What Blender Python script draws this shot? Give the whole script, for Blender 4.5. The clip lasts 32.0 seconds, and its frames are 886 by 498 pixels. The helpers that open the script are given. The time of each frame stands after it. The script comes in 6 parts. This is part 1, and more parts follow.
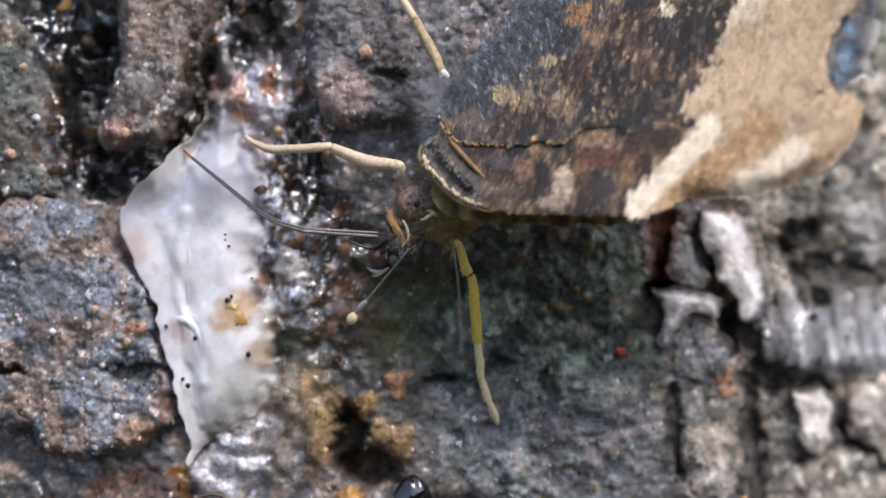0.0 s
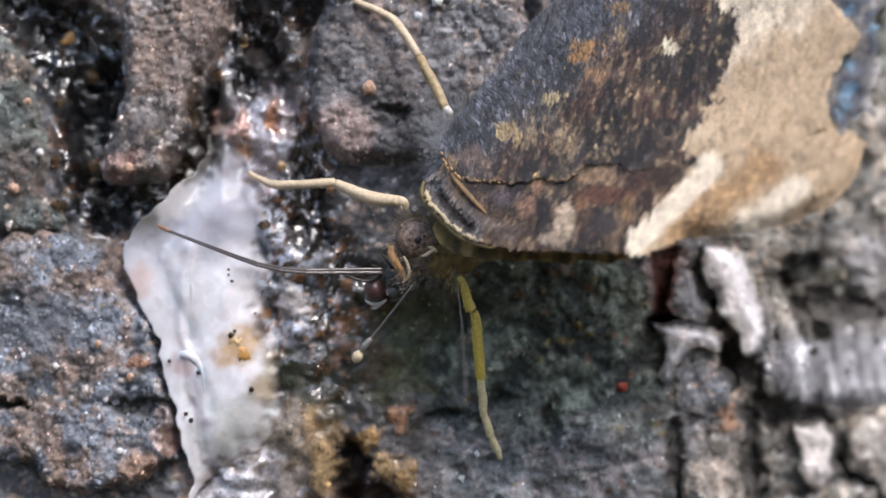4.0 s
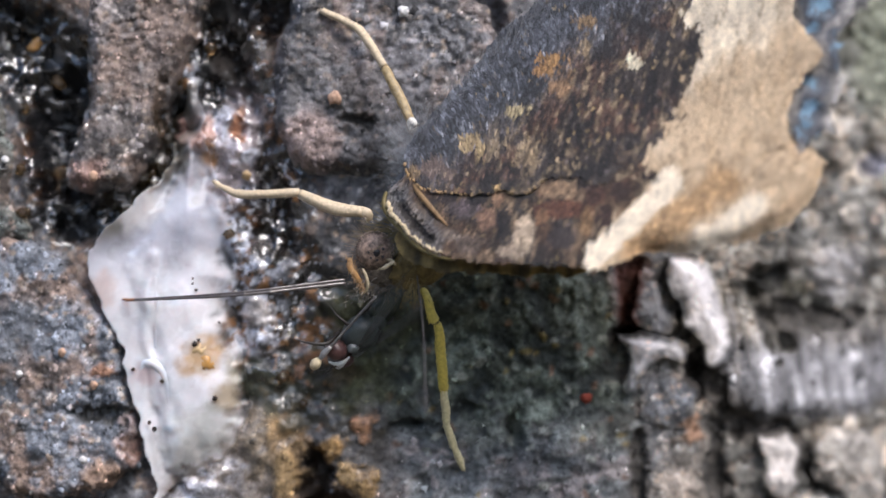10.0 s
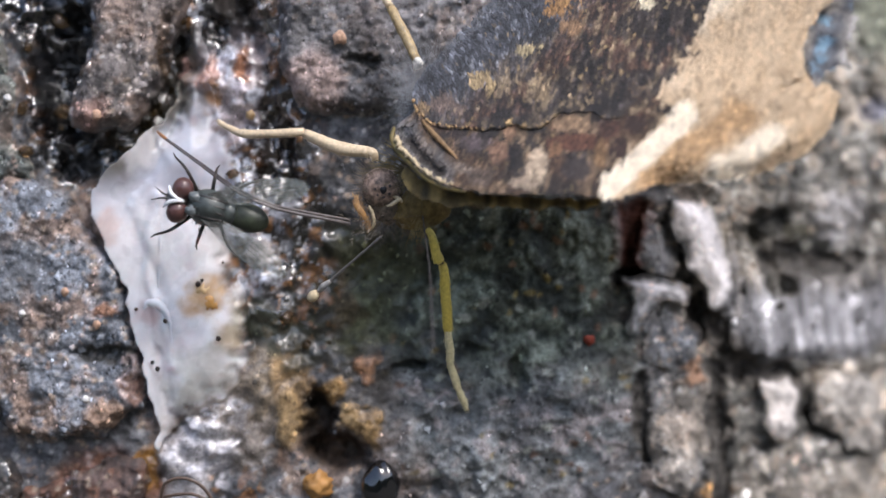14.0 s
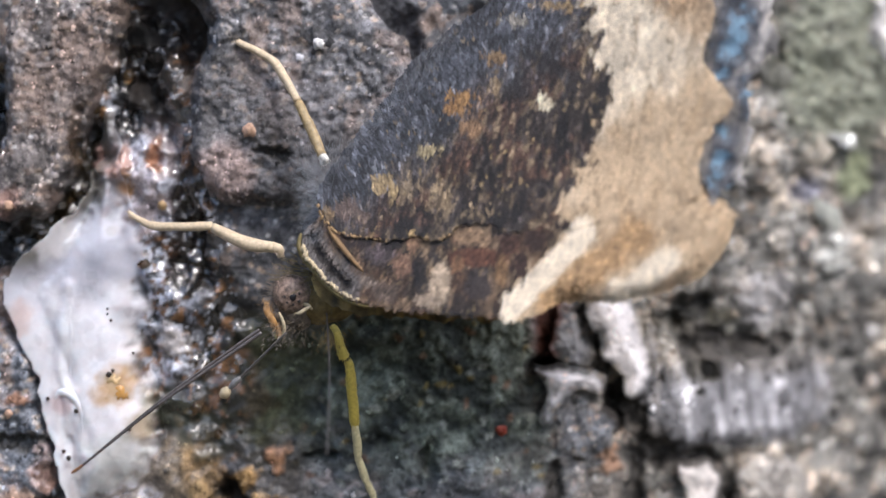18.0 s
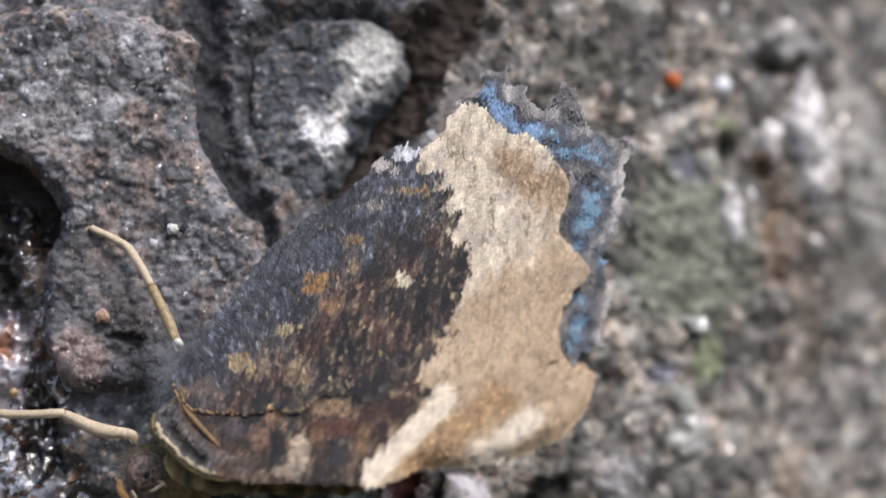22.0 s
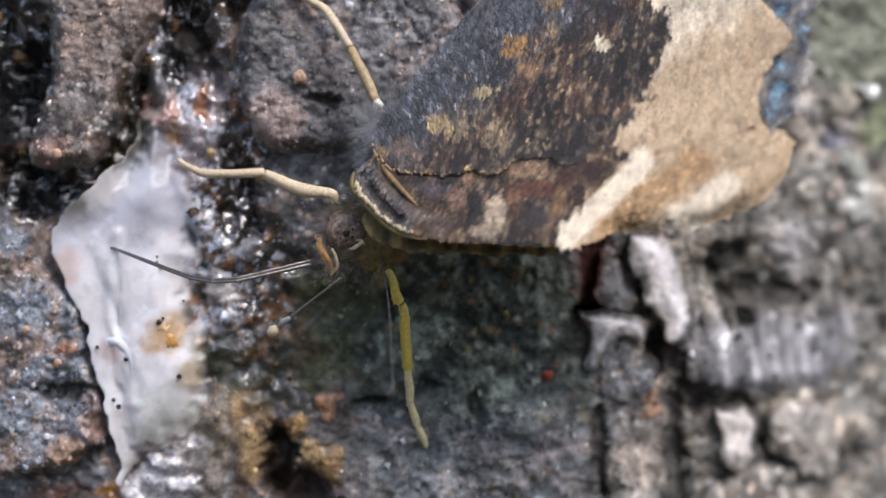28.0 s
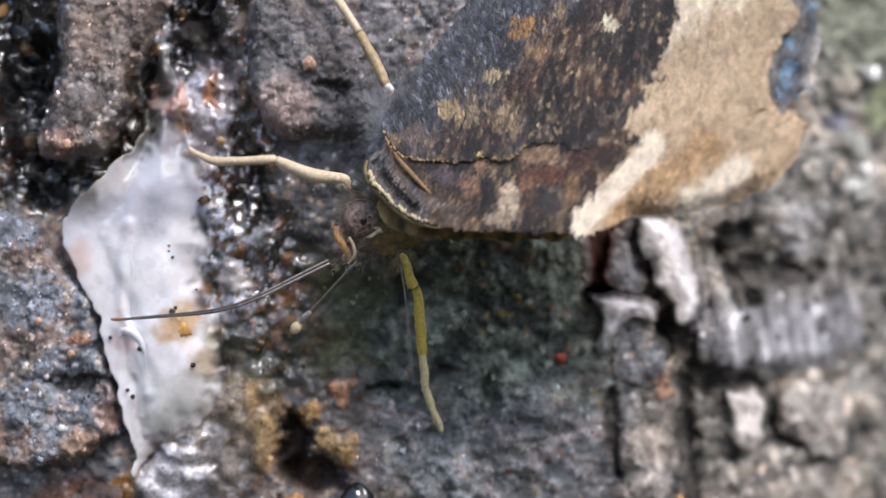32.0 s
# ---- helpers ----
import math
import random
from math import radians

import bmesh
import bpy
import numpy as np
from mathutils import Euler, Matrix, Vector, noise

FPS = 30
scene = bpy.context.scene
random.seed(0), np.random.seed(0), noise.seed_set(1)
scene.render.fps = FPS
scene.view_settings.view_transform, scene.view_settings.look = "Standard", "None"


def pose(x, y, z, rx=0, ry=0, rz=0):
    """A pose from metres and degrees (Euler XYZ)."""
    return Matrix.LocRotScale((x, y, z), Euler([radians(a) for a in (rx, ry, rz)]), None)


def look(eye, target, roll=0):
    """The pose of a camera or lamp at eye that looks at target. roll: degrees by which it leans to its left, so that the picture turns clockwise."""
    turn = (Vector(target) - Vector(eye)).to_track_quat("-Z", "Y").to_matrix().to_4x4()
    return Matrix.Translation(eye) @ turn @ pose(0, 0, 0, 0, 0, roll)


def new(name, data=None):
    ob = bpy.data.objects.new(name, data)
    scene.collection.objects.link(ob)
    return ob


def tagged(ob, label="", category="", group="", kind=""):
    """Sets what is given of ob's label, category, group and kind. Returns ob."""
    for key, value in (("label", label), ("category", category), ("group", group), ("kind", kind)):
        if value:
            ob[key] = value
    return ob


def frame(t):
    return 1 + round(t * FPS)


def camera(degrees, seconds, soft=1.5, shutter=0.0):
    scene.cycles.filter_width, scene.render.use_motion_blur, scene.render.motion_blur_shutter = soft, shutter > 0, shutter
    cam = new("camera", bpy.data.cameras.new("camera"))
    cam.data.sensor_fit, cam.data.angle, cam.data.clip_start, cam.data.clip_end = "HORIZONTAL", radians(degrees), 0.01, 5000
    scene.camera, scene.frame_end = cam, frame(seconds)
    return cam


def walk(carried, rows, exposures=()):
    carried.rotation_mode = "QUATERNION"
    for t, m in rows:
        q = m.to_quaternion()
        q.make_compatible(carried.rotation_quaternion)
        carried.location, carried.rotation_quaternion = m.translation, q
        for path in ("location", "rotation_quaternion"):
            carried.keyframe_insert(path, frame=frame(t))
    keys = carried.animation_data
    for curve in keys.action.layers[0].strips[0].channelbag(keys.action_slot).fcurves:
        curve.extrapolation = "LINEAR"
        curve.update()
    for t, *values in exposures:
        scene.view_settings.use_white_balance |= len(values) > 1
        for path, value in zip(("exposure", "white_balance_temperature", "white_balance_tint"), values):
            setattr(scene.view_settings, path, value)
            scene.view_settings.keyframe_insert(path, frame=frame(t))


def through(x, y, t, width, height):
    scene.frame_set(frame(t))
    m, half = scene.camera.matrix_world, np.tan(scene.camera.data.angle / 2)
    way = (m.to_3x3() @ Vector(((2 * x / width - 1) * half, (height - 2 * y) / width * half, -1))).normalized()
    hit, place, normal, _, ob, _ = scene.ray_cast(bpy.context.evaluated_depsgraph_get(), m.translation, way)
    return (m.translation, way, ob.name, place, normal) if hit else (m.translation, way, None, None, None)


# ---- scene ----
# A worn butterfly drinks sap on the bark of a tree trunk. Plan in millimetres: x right, y into the trunk, z up.
MM = 0.001
cam = camera(24.0, 32.0, soft=1.6)
cam.data.dof.use_dof = True
cam.data.dof.focus_distance = 0.158
cam.data.dof.aperture_fstop = 15.0
PATH = [
    (0, (4.504, -161.815, -6.737), (4.452, -159.816, -6.688), -0.2),
    (0.5, (4.03, -162.237, -6.467), (3.972, -160.238, -6.413), -0.0),
    (1, (3.494, -161.699, -6.283), (3.452, -159.7, -6.226), -0.1),
    (1.5, (2.961, -161.949, -5.888), (2.917, -159.95, -5.833), -0.1),
    (2, (2.865, -162.01, -5.892), (2.819, -160.012, -5.835), -0.1),
    (2.5, (2.596, -161.679, -5.5), (2.552, -159.68, -5.449), -0.2),
    (3, (2.802, -162.32, -4.684), (2.75, -160.321, -4.636), -0.0),
    (3.5, (3.498, -162.701, -4.304), (3.442, -160.702, -4.251), -0.1),
    (4, (3.484, -162.302, -4.326), (3.442, -160.303, -4.273), -0.1),
    (4.5, (2.89, -162.25, -4.214), (2.863, -160.251, -4.15), -0.0),
    (6.5, (2.652, -162.396, -3.552), (2.635, -160.397, -3.494), 0.1),
    (7, (2.977, -162.195, -3.476), (2.964, -160.196, -3.427), 0.2),
    (7.5, (3.497, -162.184, -3.108), (3.485, -160.185, -3.049), 0.2),
    (8, (3.831, -162.222, -2.535), (3.812, -160.222, -2.478), 0.1),
    (8.5, (3.984, -162.314, -2.054), (3.957, -160.315, -2.007), 0.2),
    (9, (4.375, -162.356, -1.861), (4.348, -160.357, -1.827), 0.2),
    (9.5, (4.507, -162.278, -1.923), (4.483, -160.278, -1.883), 0.4),
    (10, (5.995, -162.264, -1.802), (5.956, -160.265, -1.77), 0.3),
    (10.5, (7.249, -162.618, -1.871), (7.207, -160.618, -1.847), 0.3),
    (11, (7.37, -162.415, -2.021), (7.315, -160.416, -2.005), 0.3),
    (11.5, (6.839, -162.724, -2.33), (6.773, -160.726, -2.353), 0.1),
    (12, (5.897, -162.103, -2.881), (5.831, -160.105, -2.91), 0.2),
    (12.5, (4.318, -162.41, -3.135), (4.264, -160.411, -3.155), 0.2),
    (13, (3.17, -162.836, -3.558), (3.148, -160.836, -3.573), 0.4),
    (13.5, (2.97, -162.374, -3.869), (2.965, -160.374, -3.872), 0.3),
    (15.5, (7.88, -161.778, 0.272), (7.837, -159.778, 0.256), 1.7),
    (16, (10.506, -161.583, 1.321), (10.457, -159.583, 1.304), 0.9),
    (16.5, (13.567, -162.56, 2.988), (13.497, -160.562, 2.959), 1.2),
    (17, (14.995, -161.611, 4.559), (14.903, -159.614, 4.506), 0.8),
    (17.5, (15.569, -161.649, 6.265), (15.469, -159.653, 6.212), 0.8),
    (18, (15.331, -161.539, 7.919), (15.258, -159.541, 7.864), 0.9),
    (18.5, (14.478, -160.183, 9.401), (14.441, -158.184, 9.334), 1.7),
    (19, (14.722, -160.375, 10.501), (14.711, -158.376, 10.435), 1.8),
    (19.5, (14.848, -160.059, 11.208), (14.846, -158.06, 11.151), 1.4),
    (20, (14.522, -160.6, 11.612), (14.542, -158.6, 11.59), 0.8),
    (20.5, (13.988, -160.824, 11.186), (14.033, -158.825, 11.22), 0.6),
    (21, (14.135, -161.199, 10.529), (14.213, -159.202, 10.597), 0.6),
    (21.5, (14.715, -161.424, 8.831), (14.796, -159.428, 8.946), 0.5),
    (22, (15.864, -161.506, 5.827), (15.921, -159.512, 5.975), 0.2),
    (22.5, (16.683, -161.065, 4.276), (16.725, -159.071, 4.421), 0.1),
    (23, (13.936, -160.633, 5.691), (13.998, -158.638, 5.817), 0.3),
    (23.5, (13.762, -161.21, 7.469), (13.819, -159.212, 7.548), 0.5),
    (24, (15.023, -161.465, 6.756), (15.066, -159.467, 6.831), 0.4),
    (24.5, (13.546, -161.81, 6.537), (13.588, -159.81, 6.581), 0.8),
    (25, (10.537, -162.883, 5.454), (10.593, -160.884, 5.483), 0.6),
    (25.5, (8.291, -162.718, 4.761), (8.344, -160.718, 4.773), 0.6),
    (27.5, (3.848, -162.489, 3.818), (3.883, -160.49, 3.771), 0.1),
    (28, (3.281, -162.944, 3.937), (3.31, -160.945, 3.879), 0.6),
    (28.5, (2.236, -162.322, 3.777), (2.263, -160.323, 3.719), 0.5),
    (29, (1.825, -161.979, 3.493), (1.864, -159.98, 3.44), 0.2),
    (29.5, (3.502, -163.05, 3.765), (3.531, -161.051, 3.714), 0.5),
    (30, (3.823, -163.139, 3.889), (3.848, -161.141, 3.829), 0.3),
    (30.5, (3.07, -163.481, 3.747), (3.092, -161.482, 3.685), 0.1),
    (31, (1.767, -164.333, 3.047), (1.797, -162.334, 2.988), -0.4),
    (31.5, (0.526, -163.281, 1.906), (0.566, -161.282, 1.857), -0.6),
    (32, (-0.502, -163.02, 1.562), (-0.438, -161.022, 1.518), -0.4),
]
walk(cam, [(t, look([c * MM for c in e], [c * MM for c in a], r)) for t, e, a, r in PATH],
     exposures=((0, 1.01, 6700, 12), (2, 1.06, 6700, 12), (12, 1.06, 6700, 12), (16, 1.14, 6700, 12), (19, 1.08, 6700, 12), (20, 1.05, 6700, 12), (21, 0.90, 6700, 12), (22, 0.77, 6700, 12), (23, 0.68, 6700, 12), (25, 0.58, 6700, 12), (28, 0.94, 6700, 12), (32, 1.06, 6700, 12)))

# ---- light: shaded daylight from above ----
world = bpy.data.worlds.new("sky")
scene.world = world
world.use_nodes = True
wn = world.node_tree.nodes
sky = wn.new("ShaderNodeTexSky")
sky.sky_type = "NISHITA"
sky.sun_disc = False
sky.sun_elevation = radians(52)
sky.sun_rotation = radians(145)
sky.air_density, sky.dust_density, sky.ozone_density = 1.0, 2.0, 1.0
world.node_tree.links.new(sky.outputs["Color"], wn["Background"].inputs["Color"])
wn["Background"].inputs["Strength"].default_value = 0.15
sun = new("sun", bpy.data.lights.new("sun", "SUN"))
sun.data.energy, sun.data.angle, sun.data.color = 1.3, radians(20), (0.97, 0.98, 1.0)
sun.matrix_basis = look((0.55, -0.8, 1.25), (0, 0, 0))


# ---- number helpers ----
def hash2(i, j, seed):
    h = (i.astype(np.int64) * 374761393 + j.astype(np.int64) * 668265263 + seed * 974711) & 0xFFFFFFFF
    h = ((h ^ (h >> 13)) * 1274126177) & 0xFFFFFFFF
    return ((h ^ (h >> 16)) & 0xFFFFFF) / float(0xFFFFFF)


def vnoise(x, z, size, seed=0):
    """Smooth noise from -1 to 1, with lumps of that many millimetres."""
    u, v = np.asarray(x, float) / size, np.asarray(z, float) / size
    i, j = np.floor(u), np.floor(v)
    fu, fv = u - i, v - j
    fu, fv = fu * fu * (3 - 2 * fu), fv * fv * (3 - 2 * fv)
    a, b = hash2(i, j, seed), hash2(i + 1, j, seed)
    c, d = hash2(i, j + 1, seed), hash2(i + 1, j + 1, seed)
    return 2 * ((a * (1 - fu) + b * fu) * (1 - fv) + (c * (1 - fu) + d * fu) * fv) - 1


def fbm(x, z, size, octaves=4, seed=0, gain=0.5):
    total, amp, norm = 0.0, 1.0, 0.0
    for k in range(octaves):
        total = total + amp * vnoise(np.asarray(x) + 3.7 * k, np.asarray(z) - 1.9 * k, size / 2.03 ** k, seed + 17 * k)
        norm += amp
        amp *= gain
    return total / norm


def cells(x, z, size, seed=0):
    """Distance to the nearest scattered point (0 to about 1) and that point's random number."""
    u, v = np.asarray(x, float) / size, np.asarray(z, float) / size
    i, j = np.floor(u), np.floor(v)
    best, tag = np.full(u.shape, 9.0), np.zeros(u.shape)
    for a in (-1, 0, 1):
        for b in (-1, 0, 1):
            px, pz = i + a + hash2(i + a, j + b, seed), j + b + hash2(i + a, j + b, seed + 5)
            d = np.hypot(px - u, pz - v)
            near = d < best
            best = np.where(near, d, best)
            tag = np.where(near, hash2(i + a, j + b, seed + 9), tag)
    return best, tag


def ease(a, b, x):
    t = np.clip((np.asarray(x, float) - a) / (b - a), 0, 1)
    return t * t * (3 - 2 * t)


def rounded(pts, times=2):
    """A closed outline with its corners cut."""
    p = np.array(pts, float)
    for _ in range(times):
        q = np.roll(p, -1, axis=0)
        p = np.stack((0.78 * p + 0.22 * q, 0.22 * p + 0.78 * q), 1).reshape(-1, 2)
    return p


def ragged(p, amount, size, step=0.5, seed=0):
    """The outline in short steps, pushed about by noise."""
    out = []
    for a, b in zip(p, np.roll(p, -1, axis=0)):
        n = max(1, int(np.hypot(*(b - a)) / step))
        out += [a + (b - a) * k / n for k in range(n)]
    out = np.array(out)
    out[:, 0] += amount * fbm(out[:, 0], out[:, 1], size, 3, seed + 31)
    out[:, 1] += amount * fbm(out[:, 0] + 50, out[:, 1], size, 3, seed + 57)
    return out


def inside(poly, x, z):
    """Signed distance to the outline (more than 0 inside) and the nearest point of it."""
    best = np.full(x.shape, 1e9)
    nx, nz = np.zeros(x.shape), np.zeros(x.shape)
    odd = np.zeros(x.shape, bool)
    for (ax, az), (bx, bz) in zip(poly, np.roll(poly, -1, axis=0)):
        ex, ez = bx - ax, bz - az
        t = np.clip(((x - ax) * ex + (z - az) * ez) / (ex * ex + ez * ez + 1e-12), 0, 1)
        qx, qz = ax + t * ex, az + t * ez
        d = (x - qx) ** 2 + (z - qz) ** 2
        near = d < best
        best, nx, nz = np.where(near, d, best), np.where(near, qx, nx), np.where(near, qz, nz)
        if ez:
            odd ^= ((az > z) != (bz > z)) & (x < ex * (z - az) / ez + ax)
    return np.where(odd, 1, -1) * np.sqrt(best), nx, nz


def along(pts, x, z):
    """Distance to an open line."""
    best = np.full(np.shape(x), 1e9)
    for (ax, az), (bx, bz) in zip(pts[:-1], pts[1:]):
        ex, ez = bx - ax, bz - az
        t = np.clip(((x - ax) * ex + (z - az) * ez) / (ex * ex + ez * ez + 1e-12), 0, 1)
        best = np.minimum(best, np.hypot(x - ax - t * ex, z - az - t * ez))
    return best


# ---- mesh helpers ----
def mesh_of(name, verts, faces, tint=None, smooth=True):
    """A mesh from arrays in millimetres; faces is an array of quads or of triangles."""
    me = bpy.data.meshes.new(name)
    verts, faces = np.asarray(verts, float) * MM, np.asarray(faces, np.int32)
    me.vertices.add(len(verts))
    me.vertices.foreach_set("co", verts.astype(np.float32).ravel())
    k = faces.shape[1]
    me.loops.add(faces.size)
    me.loops.foreach_set("vertex_index", faces.ravel())
    me.polygons.add(len(faces))
    me.polygons.foreach_set("loop_start", np.arange(0, faces.size, k, dtype=np.int32))
    me.polygons.foreach_set("loop_total", np.full(len(faces), k, np.int32))
    me.polygons.foreach_set("use_smooth", np.full(len(faces), smooth))
    if tint is not None:
        at = me.attributes.new("tint", "FLOAT_COLOR", "POINT")
        at.data.foreach_set("color", np.asarray(tint, np.float32).ravel())
    me.update(calc_edges=True)
    me.validate()
    return me


def link(name, me, material, parent=None, label=""):
    ob = new(name, me)
    if material:
        me.materials.append(material)
    if parent:
        ob.parent = parent
    return tagged(ob, label)


def sheet(outline, depth, tint, step, back=0.0, skirt=0.0):
    """Vertices, quads and tints of a relief over an outline. depth(x, z, d) gives y and tint(x, z, d, y) colour and wetness,
    d being the distance from the rim. back: a second face that far behind; skirt: the rim runs that far back."""
    lo, hi = outline.min(0) - step, outline.max(0) + step
    gx, gz = np.arange(lo[0], hi[0] + step, step), np.arange(lo[1], hi[1] + step, step)
    x, z = (a.ravel() for a in np.meshgrid(gx, gz))
    d, qx, qz = inside(outline, x, z)
    n, m = len(gx), len(gz)
    idx = np.arange(n * m).reshape(m, n)
    quads = np.stack((idx[:-1, :-1], idx[:-1, 1:], idx[1:, 1:], idx[1:, :-1]), -1).reshape(-1, 4)
    quads = quads[(d[quads] > 0).sum(1) >= 2]
    out = d <= 0
    x, z, d = np.where(out, qx, x), np.where(out, qz, z), np.maximum(d, 0)
    used, flat = np.unique(quads, return_inverse=True)
    quads = flat.reshape(-1, 4)
    x, z, d = x[used], z[used], d[used]
    y = depth(x, z, d)
    v = np.stack((x, y, z), -1)
    c = tint(x, z, d, y)
    if back or skirt:
        e = np.concatenate([quads[:, [k, (k + 1) % 4]] for k in range(4)])
        key = np.sort(e, 1)
        _, first, count = np.unique(key, axis=0, return_index=True, return_counts=True)
        rim = e[first[count == 1]]
        off = len(v)
        w = v.copy()
        w[:, 1] += back or skirt
        if back:
            quads = np.concatenate((quads, quads[:, ::-1] + off, np.stack((rim[:, 1], rim[:, 0], rim[:, 0] + off, rim[:, 1] + off), -1)))
        else:
            ids = np.unique(rim)
            pos = np.zeros(off, int)
            pos[ids] = np.arange(len(ids)) + off
            w, c2 = w[ids], c[ids]
            quads = np.concatenate((quads, np.stack((rim[:, 1], rim[:, 0], pos[rim[:, 0]], pos[rim[:, 1]]), -1)))
        c = np.concatenate((c, c if back else c2))
        v = np.concatenate((v, w))
    return v, quads, c


def tube(pts, radii, sides=10, squash=1.0):
    """A round rod along points, closed at its ends."""
    p = np.array(pts, float)
    fine, rad = [], []
    for k in range(len(p) - 1):
        a, b, c, d = p[max(k - 1, 0)], p[k], p[k + 1], p[min(k + 2, len(p) - 1)]
        for t in np.linspace(0, 1, 5)[:-1]:
            fine.append(0.5 * (2 * b + (c - a) * t + (2 * a - 5 * b + 4 * c - d) * t * t + (3 * b - a - 3 * c + d) * t ** 3))
            rad.append(radii[k] * (1 - t) + radii[k + 1] * t)
    fine.append(p[-1]), rad.append(radii[-1])
    fine, rad = np.array(fine), np.array(rad)
    tan = np.gradient(fine, axis=0)
    tan /= np.linalg.norm(tan, axis=1)[:, None] + 1e-9
    side = np.cross(tan, (0.13, 0.9, 0.31))
    side /= np.linalg.norm(side, axis=1)[:, None] + 1e-9
    up = np.cross(side, tan)
    fine = np.concatenate((fine[:1] - tan[:1] * rad[0] * 0.4, fine, fine[-1:] + tan[-1:] * rad[-1] * 0.4))
    side, up = (np.concatenate((a[:1], a, a[-1:])) for a in (side, up))
    rad = np.concatenate(([rad[0] * 0.35], rad, [rad[-1] * 0.35]))
    a = np.linspace(0, 2 * math.pi, sides, endpoint=False)
    v = fine[:, None] + rad[:, None, None] * (np.cos(a)[None, :, None] * side[:, None] * squash + np.sin(a)[None, :, None] * up[:, None])
    n = len(fine)
    i = np.arange(n * sides).reshape(n, sides)
    f = np.stack((i[:-1], np.roll(i, -1, 1)[:-1], np.roll(i, -1, 1)[1:], i[1:]), -1).reshape(-1, 4)
    caps = []
    for ring, flip in ((i[0], True), (i[-1], False)):
        for k in range(1, sides - 2, 2):
            q = [ring[0], ring[k], ring[k + 1], ring[k + 2]]
            caps.append(q if not flip else q[::-1])
    return v.reshape(-1, 3), np.concatenate((f, np.array(caps)))


def blob(centre, radii, turn=(0, 0, 0), rough=0.0, size=1.0, seed=0, rows=18, cols=28):
    """A rounded lump with an uneven skin."""
    th, ph = np.meshgrid(np.linspace(0.02, math.pi - 0.02, rows), np.linspace(0, 2 * math.pi, cols, endpoint=False), indexing="ij")
    d = np.stack((np.sin(th) * np.cos(ph), np.sin(th) * np.sin(ph), np.cos(th)), -1)
    v = d * np.array(radii)
    k = 1 + rough * fbm(d[..., 0] * 2 + d[..., 1] * 1.3, d[..., 2] * 2 - d[..., 1], size, 3, seed)
    v = v * k[..., None]
    rot = np.array(Euler([radians(a) for a in turn]).to_matrix())
    v = v.reshape(-1, 3) @ rot.T + np.array(centre)
    i = np.arange(rows * cols).reshape(rows, cols)
    f = np.stack((i[:-1], i[1:], np.roll(i, -1, 1)[1:], np.roll(i, -1, 1)[:-1]), -1).reshape(-1, 4)
    caps = []
    for ring, flip in ((i[0], False), (i[-1], True)):
        for k in range(1, cols - 2, 2):
            q = [ring[0], ring[k], ring[k + 1], ring[k + 2]]
            caps.append(q[::-1] if flip else q)
    return v, np.concatenate((f, np.array(caps)))


def joined(pieces):
    v, f, n = [], [], 0
    for a, b in pieces:
        v.append(a), f.append(b + n)
        n += len(a)
    return np.concatenate(v), np.concatenate(f)


def part(name, geo, material, parent=None, label=""):
    return link(name, mesh_of(name, geo[0], geo[1], geo[2] if len(geo) > 2 else None), material, parent, label)


def flakes(count, box, size, depth, tint, seed, outline=None, tall=0.5):
    """Loose grains and flakes scattered over a surface, as one mesh of small four-sided peaks."""
    r = np.random.default_rng(seed)
    x, z = r.uniform(box[0], box[1], count), r.uniform(box[2], box[3], count)
    if outline is not None:
        d = inside(outline, x, z)[0]
        x, z, d = x[d > 0.35], z[d > 0.35], d[d > 0.35]
    else:
        d = np.full(x.shape, 9.0)
    n = len(x)
    y = depth(x, z, d)
    s = size * np.exp(r.normal(0, 0.45, n))
    a = r.uniform(0, 6.3, n)
    v = np.zeros((n, 5, 3))
    for k in range(4):
        b = a + k * 1.57 + r.normal(0, 0.25, n)
        q = s * r.uniform(0.5, 1.2, n)
        v[:, k] = np.stack((x + q * np.cos(b), y + 0.12 * s + 0.04, z + q * np.sin(b) * 1.2), -1)
    v[:, 4] = np.stack((x + r.normal(0, 0.25, n) * s, y - s * tall * r.uniform(0.4, 1.3, n), z + r.normal(0, 0.25, n) * s), -1)
    f = np.concatenate([np.stack((np.arange(n) * 5 + k, np.arange(n) * 5 + (k + 1) % 4, np.arange(n) * 5 + 4), -1) for k in range(4)])
    c = tint(x, z, d, y)
    v[c[:, 3] > 0.55] += np.array((0, 1.5, 0))
    c[:, :3] *= np.exp(r.normal(0.05, 0.6, n))[:, None]
    return v.reshape(-1, 3), f, np.repeat(c, 5, 0)


